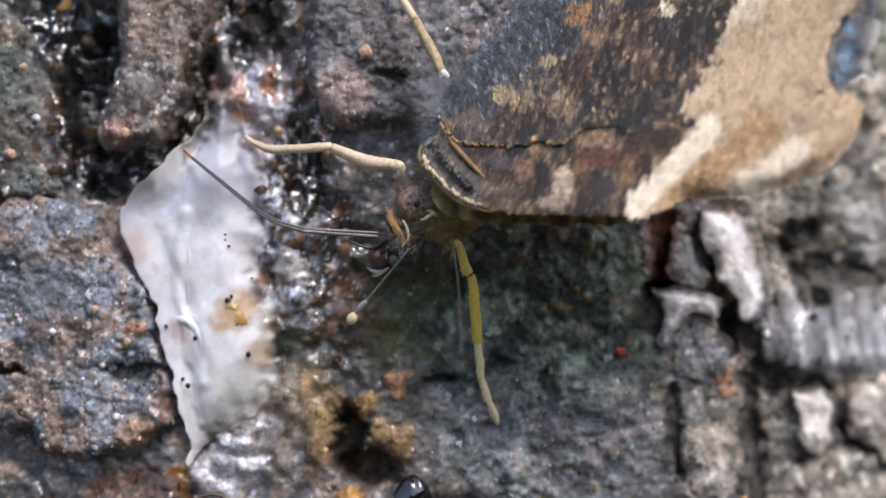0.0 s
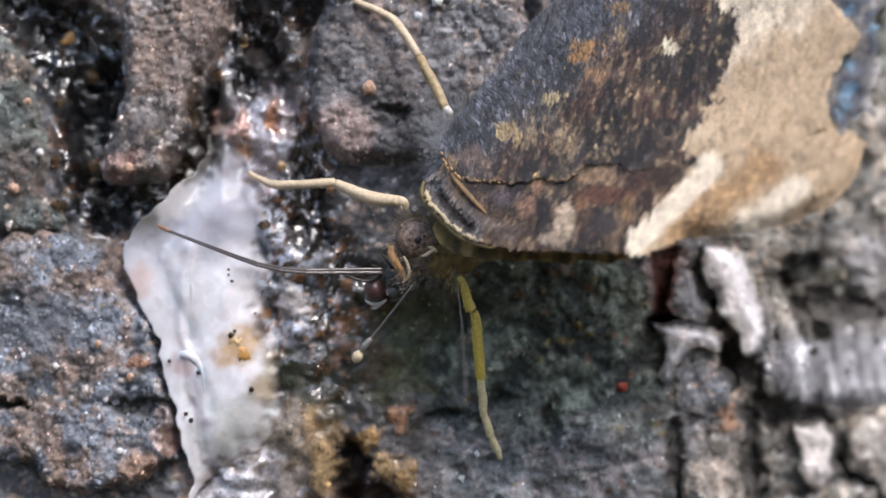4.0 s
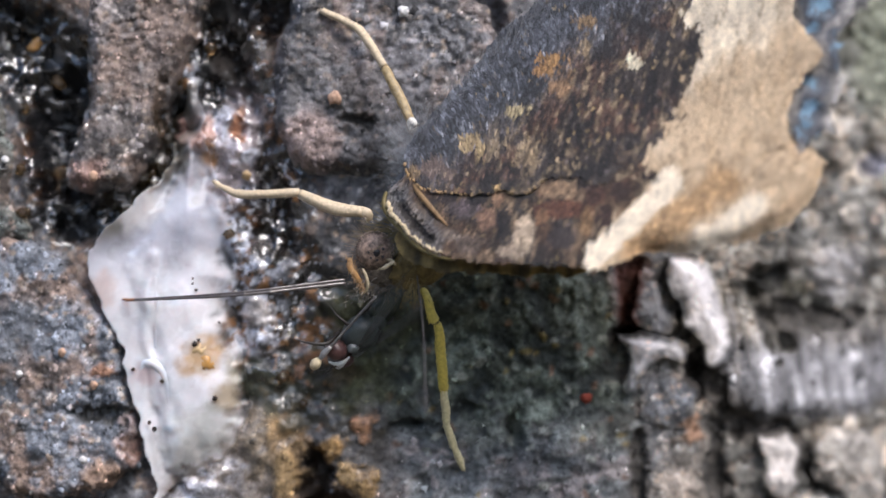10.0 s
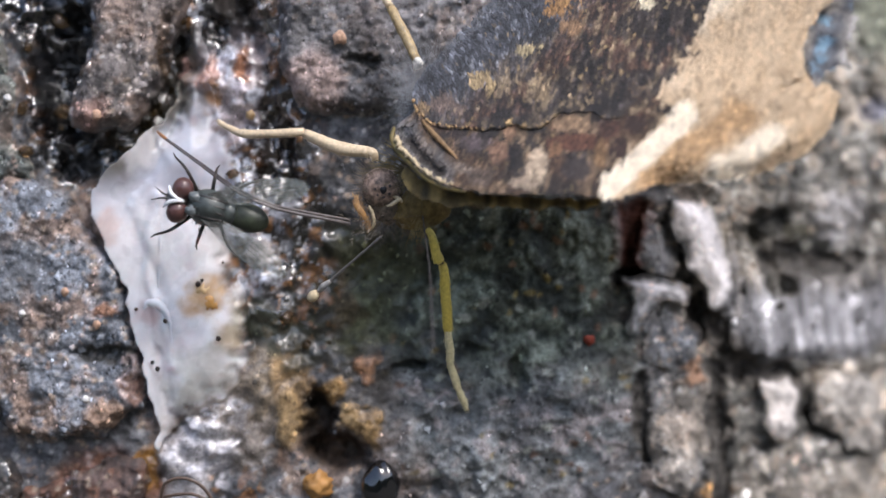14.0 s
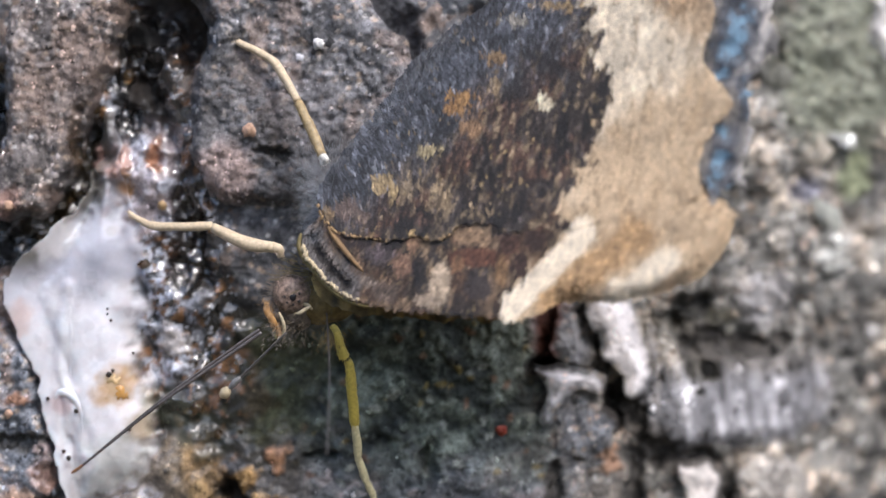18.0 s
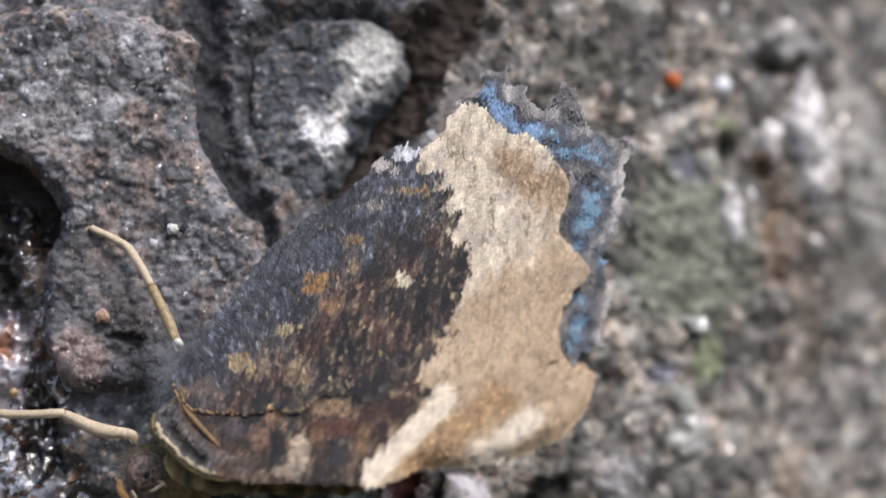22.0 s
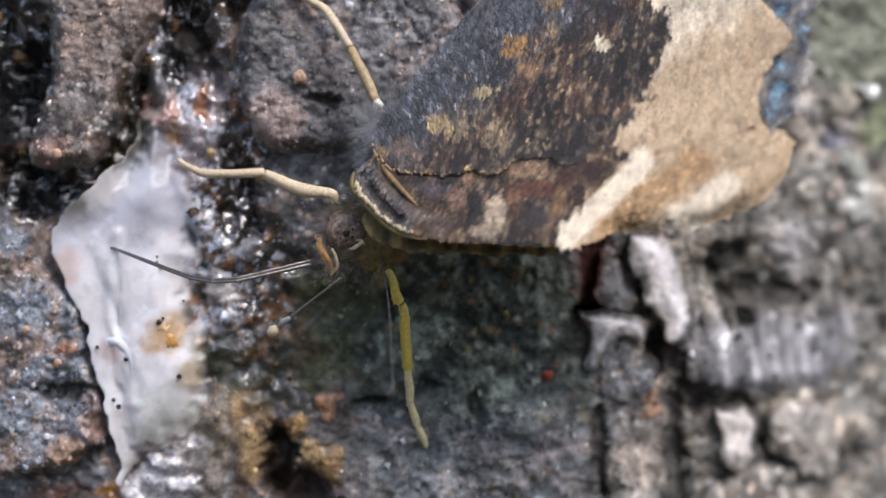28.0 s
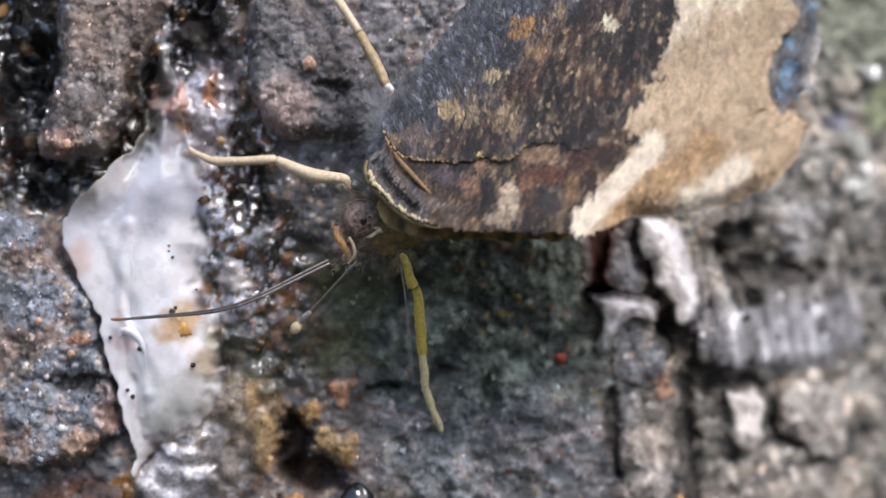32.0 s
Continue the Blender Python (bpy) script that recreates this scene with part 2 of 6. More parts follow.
def shingles(outline, depth, tint, gap, long, wide, way, lift, seed, over=0.0, vary=0.34):
    """Overlapping scales on a wing, laid in the direction way(x, z, u, v) in degrees; over: how far they stick out past the rim."""
    r = np.random.default_rng(seed)
    lo, hi = outline.min(0) - over, outline.max(0) + over
    x, z = (a.ravel() for a in np.meshgrid(np.arange(lo[0], hi[0], gap), np.arange(lo[1], hi[1], gap)))
    x, z = x + r.uniform(-0.5, 0.5, len(x)) * gap, z + r.uniform(-0.5, 0.5, len(x)) * gap
    d = inside(outline, x, z)[0]
    k = d > 0.03 - over * r.uniform(0.2, 1.0, len(d))
    x, z, d = x[k], z[k], d[k]
    n = len(x)
    y = depth(x, z, d)
    _, u, v = wing_plane(x, z)
    a = np.radians(way(x, z, u, v) + r.normal(0, 13, n))
    dx, dz = np.cos(a), np.sin(a)
    c = tint(x, z, np.maximum(d, 0), y)
    pale = ease(0.3, 0.6, c[:, 0])
    ll, ww = long * r.uniform(0.7, 1.3, n) * (1 + 0.6 * pale), wide * r.uniform(0.7, 1.3, n) * (1 + 0.35 * pale)
    up = lift * r.uniform(0.3, 1.6, n) * (1 - 0.7 * pale)
    p = np.zeros((n, 6, 3))
    for i, (t, w, h) in enumerate(((-0.5, 0.35, 0.0), (-0.5, -0.35, 0.0), (0.15, -0.5, 0.6), (0.15, 0.5, 0.6), (0.5, -0.22, 1.0), (0.5, 0.22, 1.0))):
        px, pz = x + dx * t * ll - dz * w * ww, z + dz * t * ll + dx * w * ww
        slope = 0.5 * ((px - x) * 0.634 - (pz - z) * 0.773)
        p[:, i] = np.stack((px, y - 0.03 - up * h - slope, pz), -1)
    i = np.arange(n)[:, None] * 6
    f = np.concatenate((i + np.array((0, 1, 2, 3)), i + np.array((3, 2, 4, 5))))
    c[:, :3] *= np.minimum(np.exp(r.normal(0.0, 1.0, n) * vary * (1 - 0.75 * ease(0.3, 0.6, c[:, 0]))), 0.88 / c[:, :3].max(1))[:, None]
    return p.reshape(-1, 3), f, np.repeat(c, 6, 0)


def hairs(roots, ways, long, wide, seed, bend=0.4):
    """Tapered hairs from roots along ways, as one mesh."""
    r = np.random.default_rng(seed)
    n = len(roots)
    ways = ways / (np.linalg.norm(ways, axis=1)[:, None] + 1e-9)
    side = np.cross(ways, (0.0, 1.0, 0.0))
    side /= np.linalg.norm(side, axis=1)[:, None] + 1e-6
    ll = long * r.uniform(0.5, 1.3, n)[:, None]
    droop = r.normal(0, bend, (n, 3)) * ll * 0.3
    v = np.zeros((n, 5, 3))
    v[:, 0], v[:, 1] = roots - side * wide, roots + side * wide
    mid = roots + ways * ll * 0.55 + droop * 0.3
    v[:, 2], v[:, 3] = mid - side * wide * 0.7, mid + side * wide * 0.7
    v[:, 4] = roots + ways * ll + droop
    i = np.arange(n)[:, None] * 5
    return v.reshape(-1, 3), np.concatenate((i + np.array((0, 1, 3)), i + np.array((0, 3, 2)), i + np.array((2, 3, 4))))


# ---- materials ----
def node_material(name):
    m = bpy.data.materials.new(name)
    m.use_nodes = True
    nt = m.node_tree
    return m, nt, nt.nodes["Principled BSDF"]


def noise_node(nt, scale, detail=4.0, rough=0.6):
    tc = nt.nodes.new("ShaderNodeTexCoord")
    n = nt.nodes.new("ShaderNodeTexNoise")
    n.inputs["Scale"].default_value, n.inputs["Detail"].default_value, n.inputs["Roughness"].default_value = scale, detail, rough
    nt.links.new(tc.outputs["Object"], n.inputs["Vector"])
    return n


def ranged(nt, value, a, b, c, d):
    r = nt.nodes.new("ShaderNodeMapRange")
    for k, x in zip(("From Min", "From Max", "To Min", "To Max"), (a, b, c, d)):
        r.inputs[k].default_value = x
    nt.links.new(value, r.inputs["Value"])
    return r.outputs["Result"]


def bump(nt, bsdf, height, strength, distance):
    b = nt.nodes.new("ShaderNodeBump")
    b.inputs["Strength"].default_value, b.inputs["Distance"].default_value = strength, distance
    nt.links.new(height, b.inputs["Height"])
    nt.links.new(b.outputs["Normal"], bsdf.inputs["Normal"])


def tinted(name, grain=4000, spread=0.45, dry=0.85, wet=0.12, relief=0.5, deep=0.0002, sheen=0.0, through=0.0):
    """A surface whose colour lies on the mesh, with finer grain on top; the fourth value of the colour is wetness."""
    m, nt, b = node_material(name)
    at = nt.nodes.new("ShaderNodeAttribute")
    at.attribute_name = "tint"
    n1, n2 = noise_node(nt, grain, 5, 0.65), noise_node(nt, grain * 0.23, 4, 0.6)
    add = nt.nodes.new("ShaderNodeMath")
    nt.links.new(n1.outputs["Fac"], add.inputs[0]), nt.links.new(n2.outputs["Fac"], add.inputs[1])
    k = ranged(nt, add.outputs[0], 0.65, 1.35, 1 - spread, 1 + spread)
    mul = nt.nodes.new("ShaderNodeVectorMath")
    mul.operation = "SCALE"
    nt.links.new(at.outputs["Color"], mul.inputs[0]), nt.links.new(k, mul.inputs["Scale"])
    nt.links.new(mul.outputs["Vector"], b.inputs["Base Color"])
    nt.links.new(ranged(nt, at.outputs["Alpha"], 0, 1, dry, wet), b.inputs["Roughness"])
    if wet < 0.3:
        nt.links.new(ranged(nt, at.outputs["Alpha"], 0.25, 0.9, 0, 1.0), b.inputs["Coat Weight"])
        b.inputs["Coat Roughness"].default_value = 0.05
        b.inputs["Coat IOR"].default_value = 1.8
    b.inputs["Sheen Weight"].default_value = sheen
    bump(nt, b, n1.outputs["Fac"], relief, deep)
    if wet < 0.3:
        film = nt.nodes.new("ShaderNodeBump")
        film.inputs["Strength"].default_value, film.inputs["Distance"].default_value = 0.55, 0.0003
        nt.links.new(noise_node(nt, grain * 0.5, 2, 0.5).outputs["Fac"], film.inputs["Height"])
        nt.links.new(film.outputs["Normal"], b.inputs["Coat Normal"])
    if through:
        b.inputs["Subsurface Weight"].default_value = through
        b.inputs["Subsurface Radius"].default_value = (0.0012, 0.0009, 0.0008)
        b.inputs["Subsurface Scale"].default_value = 1.0
    return m


def plain(name, colour, rough=0.6, grain=3000, spread=0.25, relief=0.3, deep=0.0001, coat=0.0, metal=0.0):
    m, nt, b = node_material(name)
    n1 = noise_node(nt, grain, 4, 0.6)
    k = ranged(nt, n1.outputs["Fac"], 0.3, 0.7, 1 - spread, 1 + spread)
    mul = nt.nodes.new("ShaderNodeVectorMath")
    mul.operation = "SCALE"
    mul.inputs[0].default_value = colour
    nt.links.new(k, mul.inputs["Scale"])
    nt.links.new(mul.outputs["Vector"], b.inputs["Base Color"])
    b.inputs["Roughness"].default_value, b.inputs["Coat Weight"].default_value, b.inputs["Metallic"].default_value = rough, coat, metal
    bump(nt, b, n1.outputs["Fac"], relief, deep)
    return m


BARK = tinted("bark", 3200, 0.65, 0.85, 0.1, 0.6, 0.0002)
PITH = tinted("weathered_wood", 1500, 0.22, 0.8, 0.4, 0.3, 0.0002)
SAP = tinted("sap_foam", 1500, 0.06, 0.4, 0.1, 0.1, 0.0002, through=0.6)
SCALES = tinted("wing_scales", 5200, 0.4, 0.75, 0.5, 0.6, 0.00012, sheen=0.15)
LEG = plain("pale_leg", (0.58, 0.46, 0.31), 0.5, 4000, 0.2)
LEG_YELLOW = plain("yellow_leg", (0.52, 0.40, 0.08), 0.45, 4000, 0.25)
FUR = plain("grey_fur", (0.075, 0.078, 0.082), 0.8, 2500, 0.5)
HEAD = plain("brown_head_scales", (0.14, 0.11, 0.085), 0.7, 2500, 0.5)
EYE = plain("brown_eye", (0.24, 0.165, 0.125), 0.45, 2600, 0.85)
ORANGE = plain("orange_scales", (0.38, 0.20, 0.07), 0.7, 2500, 0.3)
PROBOSCIS = plain("grey_brown_proboscis", (0.10, 0.085, 0.08), 0.25, 2000, 0.2, coat=0.4)
TIP = plain("rusty_tip", (0.30, 0.13, 0.05), 0.4, 2000, 0.2)
PALE = plain("pale_yellow_scales", (0.58, 0.47, 0.30), 0.7, 3000, 0.2)

# ---- the trunk: inner bark, grooves and stains ----
SPOTS, GROOVES, PLATE_SPOTS = [], [], []


def spot(at, rx, rz, dy, colour, wet, power=1.0):
    """A stain, lump (dy below 0) or pit of the inner bark."""
    SPOTS.append((*at, rx, rz, dy, colour, wet, power))


def mark(at, rx, rz, dy, colour, wet, power=1.0):
    """The same on the raised plates."""
    PLATE_SPOTS.append((*at, rx, rz, dy, colour, wet, power))


def groove(pts, width, dy, colour, wet):
    GROOVES.append((pts, width, dy, colour, wet))


BLACK, OCHRE, GREEN = (0.014, 0.011, 0.009), (0.28, 0.165, 0.065), (0.118, 0.128, 0.085)
WHITISH, DARK = (0.42, 0.40, 0.40), (0.03, 0.03, 0.028)
spot((7.3,-5.7), 11.5, 6.5, 0.3, GREEN, 0.15)
spot((10.0,-11.0), 8.0, 3.4, 0.0, (0.098, 0.112, 0.090), 0.3)
spot((7.0,-7.6), 1.0, 1.6, -0.3, (0.13, 0.13, 0.075), 0.2, 0.8)
spot((12.4,-7.4), 1.3, 1.0, 0.3, (0.05, 0.055, 0.045), 0.3, 0.8)
spot((13.3,-9.0), 0.8, 0.7, -0.3, (0.17, 0.18, 0.16), 0.1, 0.7)
spot((6.4,-10.6), 1.6, 0.9, 0.2, (0.10, 0.115, 0.11), 0.3, 0.7)
spot((9.3,-8.3), 0.7, 1.1, -0.2, (0.15, 0.12, 0.06), 0.2, 0.7)
spot((15.0,-5.4), 1.2, 1.8, 0.2, (0.12, 0.13, 0.115), 0.1, 0.7)
spot((8.3,-13.9), 1.1, 1.6, 0.8, (0.035, 0.042, 0.048), 0.3, 0.9)
spot((7.0,-15.2), 0.9, 0.8, -0.5, (0.24, 0.22, 0.15), 0.1, 0.8)
spot((10.9,-13.0), 0.7, 0.9, -0.3, (0.20, 0.17, 0.13), 0.0, 0.8)
spot((1.2,-15.9), 1.1, 0.8, -0.4, (0.22, 0.20, 0.19), 0.2, 0.8)
spot((3.4,-16.9), 0.7, 1.1, 0.5, (0.05, 0.055, 0.06), 0.3, 0.9)
spot((13.6,-16.2), 1.0, 0.8, -0.4, (0.25, 0.22, 0.21), 0.0, 0.8)
spot((16.3,-3.2), 0.55, 2.4, -0.3, (0.33, 0.25, 0.235), 0.0, 0.9)
spot((-8.1,-4.3), 5.5, 5.0, 0.3, (0.03, 0.024, 0.016), 1.0)
spot((-3.2,-15.7), 4.5, 3.2, 0.0, (0.075, 0.066, 0.058), 0.4)
spot((-5.9,-10.9), 4.5, 3.0, 0.2, (0.034, 0.029, 0.02), 0.6)
spot((-2.6,-11.4), 4.0, 3.0, 0.1, (0.042, 0.036, 0.027), 0.4)
spot((-4.1,-7.0), 6.5, 5.0, 0.3, (0.07, 0.07, 0.032), 0.4)
spot((0.3,-7.8), 5.5, 4.5, 0.2, (0.09, 0.098, 0.055), 0.3)
spot((-13.4,8.5), 2.2, 5.0, -0.3, (0.27, 0.23, 0.24), 1.0)
spot((-11.6,5.0), 3.0, 5.0, 0.1, (0.07, 0.045, 0.03), 1.0)
spot((-16.7,9.6), 1.3, 2.2, -0.5, (0.40, 0.24, 0.20), 0.9)
spot((-15.6,7.6), 0.7, 1.4, -0.3, (0.24, 0.12, 0.045), 1.0)
spot((-16.2,9.4), 0.9, 1.2, -0.5, (0.46, 0.27, 0.22), 0.8)
spot((-13.3,10.3), 0.6, 1.1, -0.3, (0.26, 0.115, 0.06), 0.9)
# The bluish white of these two lumps stands in for sky glints.
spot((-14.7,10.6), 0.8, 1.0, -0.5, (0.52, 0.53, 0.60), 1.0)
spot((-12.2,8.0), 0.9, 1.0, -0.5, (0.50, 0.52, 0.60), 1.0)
spot((-11.8,2.5), 0.8, 2.0, 0.3, (0.10, 0.04, 0.02), 1.0)
spot((-9.8,-0.8), 0.9, 1.0, -0.3, (0.26, 0.26, 0.28), 1.0)
spot((-9.0,1.4), 1.3, 1.5, 0.5, (0.016, 0.018, 0.026), 1.0)
spot((-11.6,-4.1), 1.3, 1.4, -0.8, (0.55, 0.50, 0.48), 0.9)
spot((-10.5,-6.1), 1.5, 1.5, -0.5, (0.19, 0.105, 0.04), 1.0)
spot((-11.0,-9.6), 3.0, 2.2, 0.2, (0.04, 0.036, 0.024), 0.7)
spot((-12.7,-8.9), 1.3, 1.0, -0.3, (0.17, 0.12, 0.05), 0.7)
spot((-5.0,-8.6), 1.5, 1.9, -0.2, (0.12, 0.085, 0.045), 0.2, 0.8)
spot((-10.5,-8.7), 1.2, 0.9, -0.4, (0.16, 0.12, 0.06), 1.0)
spot((-12.9,-17.1), 4.0, 4.5, -0.2, (0.20, 0.17, 0.15), 1.0)
spot((-16.9,-20.2), 3.0, 2.2, -0.7, (0.56, 0.53, 0.54), 0.9)
spot((-15.6,-18.0), 1.6, 0.9, -0.8, (0.60, 0.58, 0.60), 1.0)
spot((-17.5,-22.8), 2.2, 2.4, -0.5, (0.45, 0.42, 0.42), 0.9)
spot((-14.5,-19.5), 1.4, 1.0, -0.7, (0.50, 0.48, 0.50), 1.0)
spot((-11.6,-14.2), 1.6, 2.8, -0.5, (0.26, 0.20, 0.14), 0.5)
spot((-9.4,-13.6), 1.7, 3.0, -0.5, (0.34, 0.215, 0.10), 0.5, 0.75)
spot((-9.4,-17.3), 1.2, 2.6, -0.5, (0.32, 0.21, 0.10), 0.4)
spot((-6.3,-14.9), 1.3, 1.0, -0.6, OCHRE, 0.4)
spot((-4.8,-17.3), 1.5, 1.2, -0.6, (0.34, 0.22, 0.10), 0.4)
spot((-3.7,-13.1), 1.1, 1.1, -0.6, (0.33, 0.17, 0.09), 0.4)
spot((-2.8,-17.7), 1.1, 1.5, -0.6, (0.28, 0.17, 0.07), 0.5)
# Brown hollow: sunk, and darkened in colour to add to its shade.
spot((-7.4,-17.9), 1.2, 3.6, 3.2, (0.025, 0.014, 0.007), 0.3)
spot((-5.4,-20.1), 2.6, 1.6, 3.0, (0.06, 0.035, 0.02), 0.3)
# Pits: sunk, with their shade put into the dark colour too.
spot((0.3,-12.9), 1.8, 0.7, 1.2, DARK, 0.2)
spot((8.5,-13.3), 0.8, 1.6, 1.4, DARK, 0.2)
spot((5.3,-12.2), 0.9, 0.8, 0.9, DARK, 0.2)
spot((9.8,-5.2), 0.8, 0.9, -0.3, (0.16, 0.11, 0.03), 0.2)
spot((3.8,-3.5), 1.2, 1.0, -0.4, (0.16, 0.15, 0.13), 0.2)
spot((4.2,-19.7), 4.5, 3.0, -0.5, (0.12, 0.12, 0.125), 0.2)
spot((11.3,-18.0), 3.0, 2.0, -0.5, (0.17, 0.155, 0.15), 0.0)
spot((-0.6,-20.1), 2.4, 4.0, -0.6, (0.14, 0.11, 0.095), 0.4)
spot((9.5,-22.8), 2.6, 2.0, -0.6, (0.17, 0.14, 0.14), 0.0)
spot((5.1,-14.2), 3.2, 2.4, 0.0, (0.075, 0.095, 0.105), 0.2, 0.8)
spot((9.5,-16.0), 2.0, 1.8, -0.3, (0.26, 0.20, 0.19), 0.0, 0.8)
spot((3.4,-18.2), 3.6, 2.2, 0.0, (0.085, 0.105, 0.115), 0.2, 0.8)
spot((12.0,-14.3), 1.8, 1.6, -0.2, (0.19, 0.155, 0.145), 0.0, 0.8)
spot((14.9,-18.1), 2.6, 3.0, 0.0, (0.085, 0.10, 0.11), 0.1, 0.8)
spot((-23.5,-22.8), 4.8, 3.4, 0.1, (0.14, 0.055, 0.03), 1.0)
spot((-20.8,-21.3), 0.7, 2.2, 0.2, (0.30, 0.14, 0.03), 1.0)
spot((23.4,-18.0), 3.5, 2.6, 0.0, (0.23, 0.20, 0.17), 0.0)
spot((22.9,-13.7), 0.9, 0.9, -0.5, (0.28, 0.16, 0.10), 0.0)
spot((25.4,-23.6), 1.6, 1.1, -0.4, (0.32, 0.16, 0.04), 0.0)
spot((32.7,-3.2), 3.0, 1.8, 0.3, (0.06, 0.055, 0.035), 0.0)
spot((35.9,-0.6), 2.4, 2.6, -0.6, WHITISH, 0.0, 0.6)
spot((43.1,19.3), 7.0, 9.0, 0.0, (0.19, 0.20, 0.15), 0.0)
spot((53.8,23.6), 2.4, 5.0, 0.5, (0.17, 0.12, 0.08), 0.0, 0.6)
spot((55.0,13.8), 2.6, 6.0, 0.4, (0.16, 0.125, 0.09), 0.0, 0.6)
spot((60.2,32.1), 3.4, 6.0, -1.0, (0.36, 0.34, 0.30), 0.0)
spot((60.1,19.3), 2.4, 4.5, 0.6, (0.16, 0.15, 0.125), 0.0)
spot((62.5,27.0), 3.0, 7.0, -0.6, (0.34, 0.325, 0.29), 0.0)
spot((55.2,32.6), 1.9, 4.6, -1.6, (0.70, 0.665, 0.64), 0.0)
spot((56.3,27.8), 2.3, 4.2, -1.5, (0.66, 0.63, 0.60), 0.0)
spot((53.3,39.4), 3.6, 1.7, -1.4, (0.42, 0.41, 0.38), 0.0)
spot((47.3,23.4), 1.4, 3.0, -1.4, (0.68, 0.645, 0.62), 0.0)
spot((51.4,29.3), 1.3, 1.8, -1.4, (0.46, 0.44, 0.41), 0.0)
spot((54.9,5.0), 2.2, 2.4, -0.6, (0.30, 0.27, 0.245), 0.0)
spot((53.7,11.7), 1.3, 2.4, -0.6, (0.30, 0.255, 0.22), 0.0)
spot((53.0,-0.6), 1.6, 2.6, -0.8, (0.36, 0.29, 0.22), 0.0)
spot((43.2,12.4), 1.2, 1.1, -0.9, (0.45, 0.45, 0.43), 0.0)
spot((42.8,2.8), 2.0, 1.6, -1.0, (0.40, 0.40, 0.37), 0.0)
spot((42.0,6.2), 1.4, 1.0, -0.9, (0.42, 0.43, 0.38), 0.0)
spot((37.9,3.8), 1.1, 1.6, -0.8, (0.34, 0.31, 0.27), 0.0)
spot((40.3,8.4), 2.0, 1.2, 0.2, (0.19, 0.19, 0.23), 0.0)
spot((44.8,9.9), 1.6, 2.6, 0.0, (0.20, 0.22, 0.13), 0.0)
spot((46.6,30.9), 1.6, 0.7, 0.0, (0.26, 0.28, 0.15), 0.0)
spot((42.6,26.7), 1.8, 1.4, 0.2, (0.17, 0.17, 0.20), 0.0)
spot((46.6,28.6), 1.2, 1.6, 1.2, (0.06, 0.065, 0.05), 0.0)
spot((33.5,35.0), 4.0, 2.5, 0.2, (0.15, 0.145, 0.12), 0.0)
# Deep pit under a plate, coloured dark for the gap's shade.
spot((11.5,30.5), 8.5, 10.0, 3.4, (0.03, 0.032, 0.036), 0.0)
spot((14.8,27.2), 1.0, 1.4, 0.0, (0.25, 0.20, 0.17), 0.0)
# Cavity: sunk, its shade partly put into the colour.
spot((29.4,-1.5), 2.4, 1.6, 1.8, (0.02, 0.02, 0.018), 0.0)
spot((34.0,-3.5), 2.0, 1.2, 0.5, (0.30, 0.30, 0.28), 0.0)
spot((-12.8,20.6), 1.2, 0.9, -0.5, (0.11, 0.055, 0.04), 0.3, 0.9)
spot((-10.4,21.7), 1.2, 0.9, -0.5, (0.09, 0.05, 0.04), 0.3, 0.9)
spot((-11.5,18.9), 1.2, 0.9, -0.5, (0.16, 0.08, 0.055), 0.3, 0.9)
spot((-14.4,22.8), 1.2, 0.9, -0.5, (0.05, 0.035, 0.03), 0.3, 0.9)
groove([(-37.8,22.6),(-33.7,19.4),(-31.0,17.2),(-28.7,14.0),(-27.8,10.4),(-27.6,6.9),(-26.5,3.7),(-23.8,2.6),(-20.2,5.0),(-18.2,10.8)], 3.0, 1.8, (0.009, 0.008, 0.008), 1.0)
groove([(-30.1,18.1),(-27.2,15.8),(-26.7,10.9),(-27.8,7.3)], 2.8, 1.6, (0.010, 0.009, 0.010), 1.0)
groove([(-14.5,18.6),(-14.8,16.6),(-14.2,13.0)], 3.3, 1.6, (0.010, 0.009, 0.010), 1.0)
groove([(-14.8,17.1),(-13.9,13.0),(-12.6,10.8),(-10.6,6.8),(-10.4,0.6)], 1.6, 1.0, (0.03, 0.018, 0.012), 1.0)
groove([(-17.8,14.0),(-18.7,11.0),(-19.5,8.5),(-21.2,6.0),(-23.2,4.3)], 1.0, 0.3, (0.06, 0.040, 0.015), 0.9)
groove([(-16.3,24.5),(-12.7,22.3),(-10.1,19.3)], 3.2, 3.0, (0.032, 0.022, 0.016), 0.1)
# Dry cracks and gaps: their dark colour partly stands in for shade.
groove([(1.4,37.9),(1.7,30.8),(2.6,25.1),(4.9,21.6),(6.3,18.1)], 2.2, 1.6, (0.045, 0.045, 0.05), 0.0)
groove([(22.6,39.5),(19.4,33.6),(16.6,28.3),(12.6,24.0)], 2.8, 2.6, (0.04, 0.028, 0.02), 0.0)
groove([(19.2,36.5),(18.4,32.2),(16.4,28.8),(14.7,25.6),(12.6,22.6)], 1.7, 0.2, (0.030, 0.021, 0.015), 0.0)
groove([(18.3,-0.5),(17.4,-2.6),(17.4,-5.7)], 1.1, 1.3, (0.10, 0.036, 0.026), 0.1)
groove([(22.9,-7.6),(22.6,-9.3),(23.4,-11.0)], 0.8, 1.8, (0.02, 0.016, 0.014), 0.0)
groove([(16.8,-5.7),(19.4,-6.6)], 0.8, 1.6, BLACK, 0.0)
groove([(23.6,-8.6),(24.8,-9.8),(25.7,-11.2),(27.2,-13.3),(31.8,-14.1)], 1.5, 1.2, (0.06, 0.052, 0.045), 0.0)
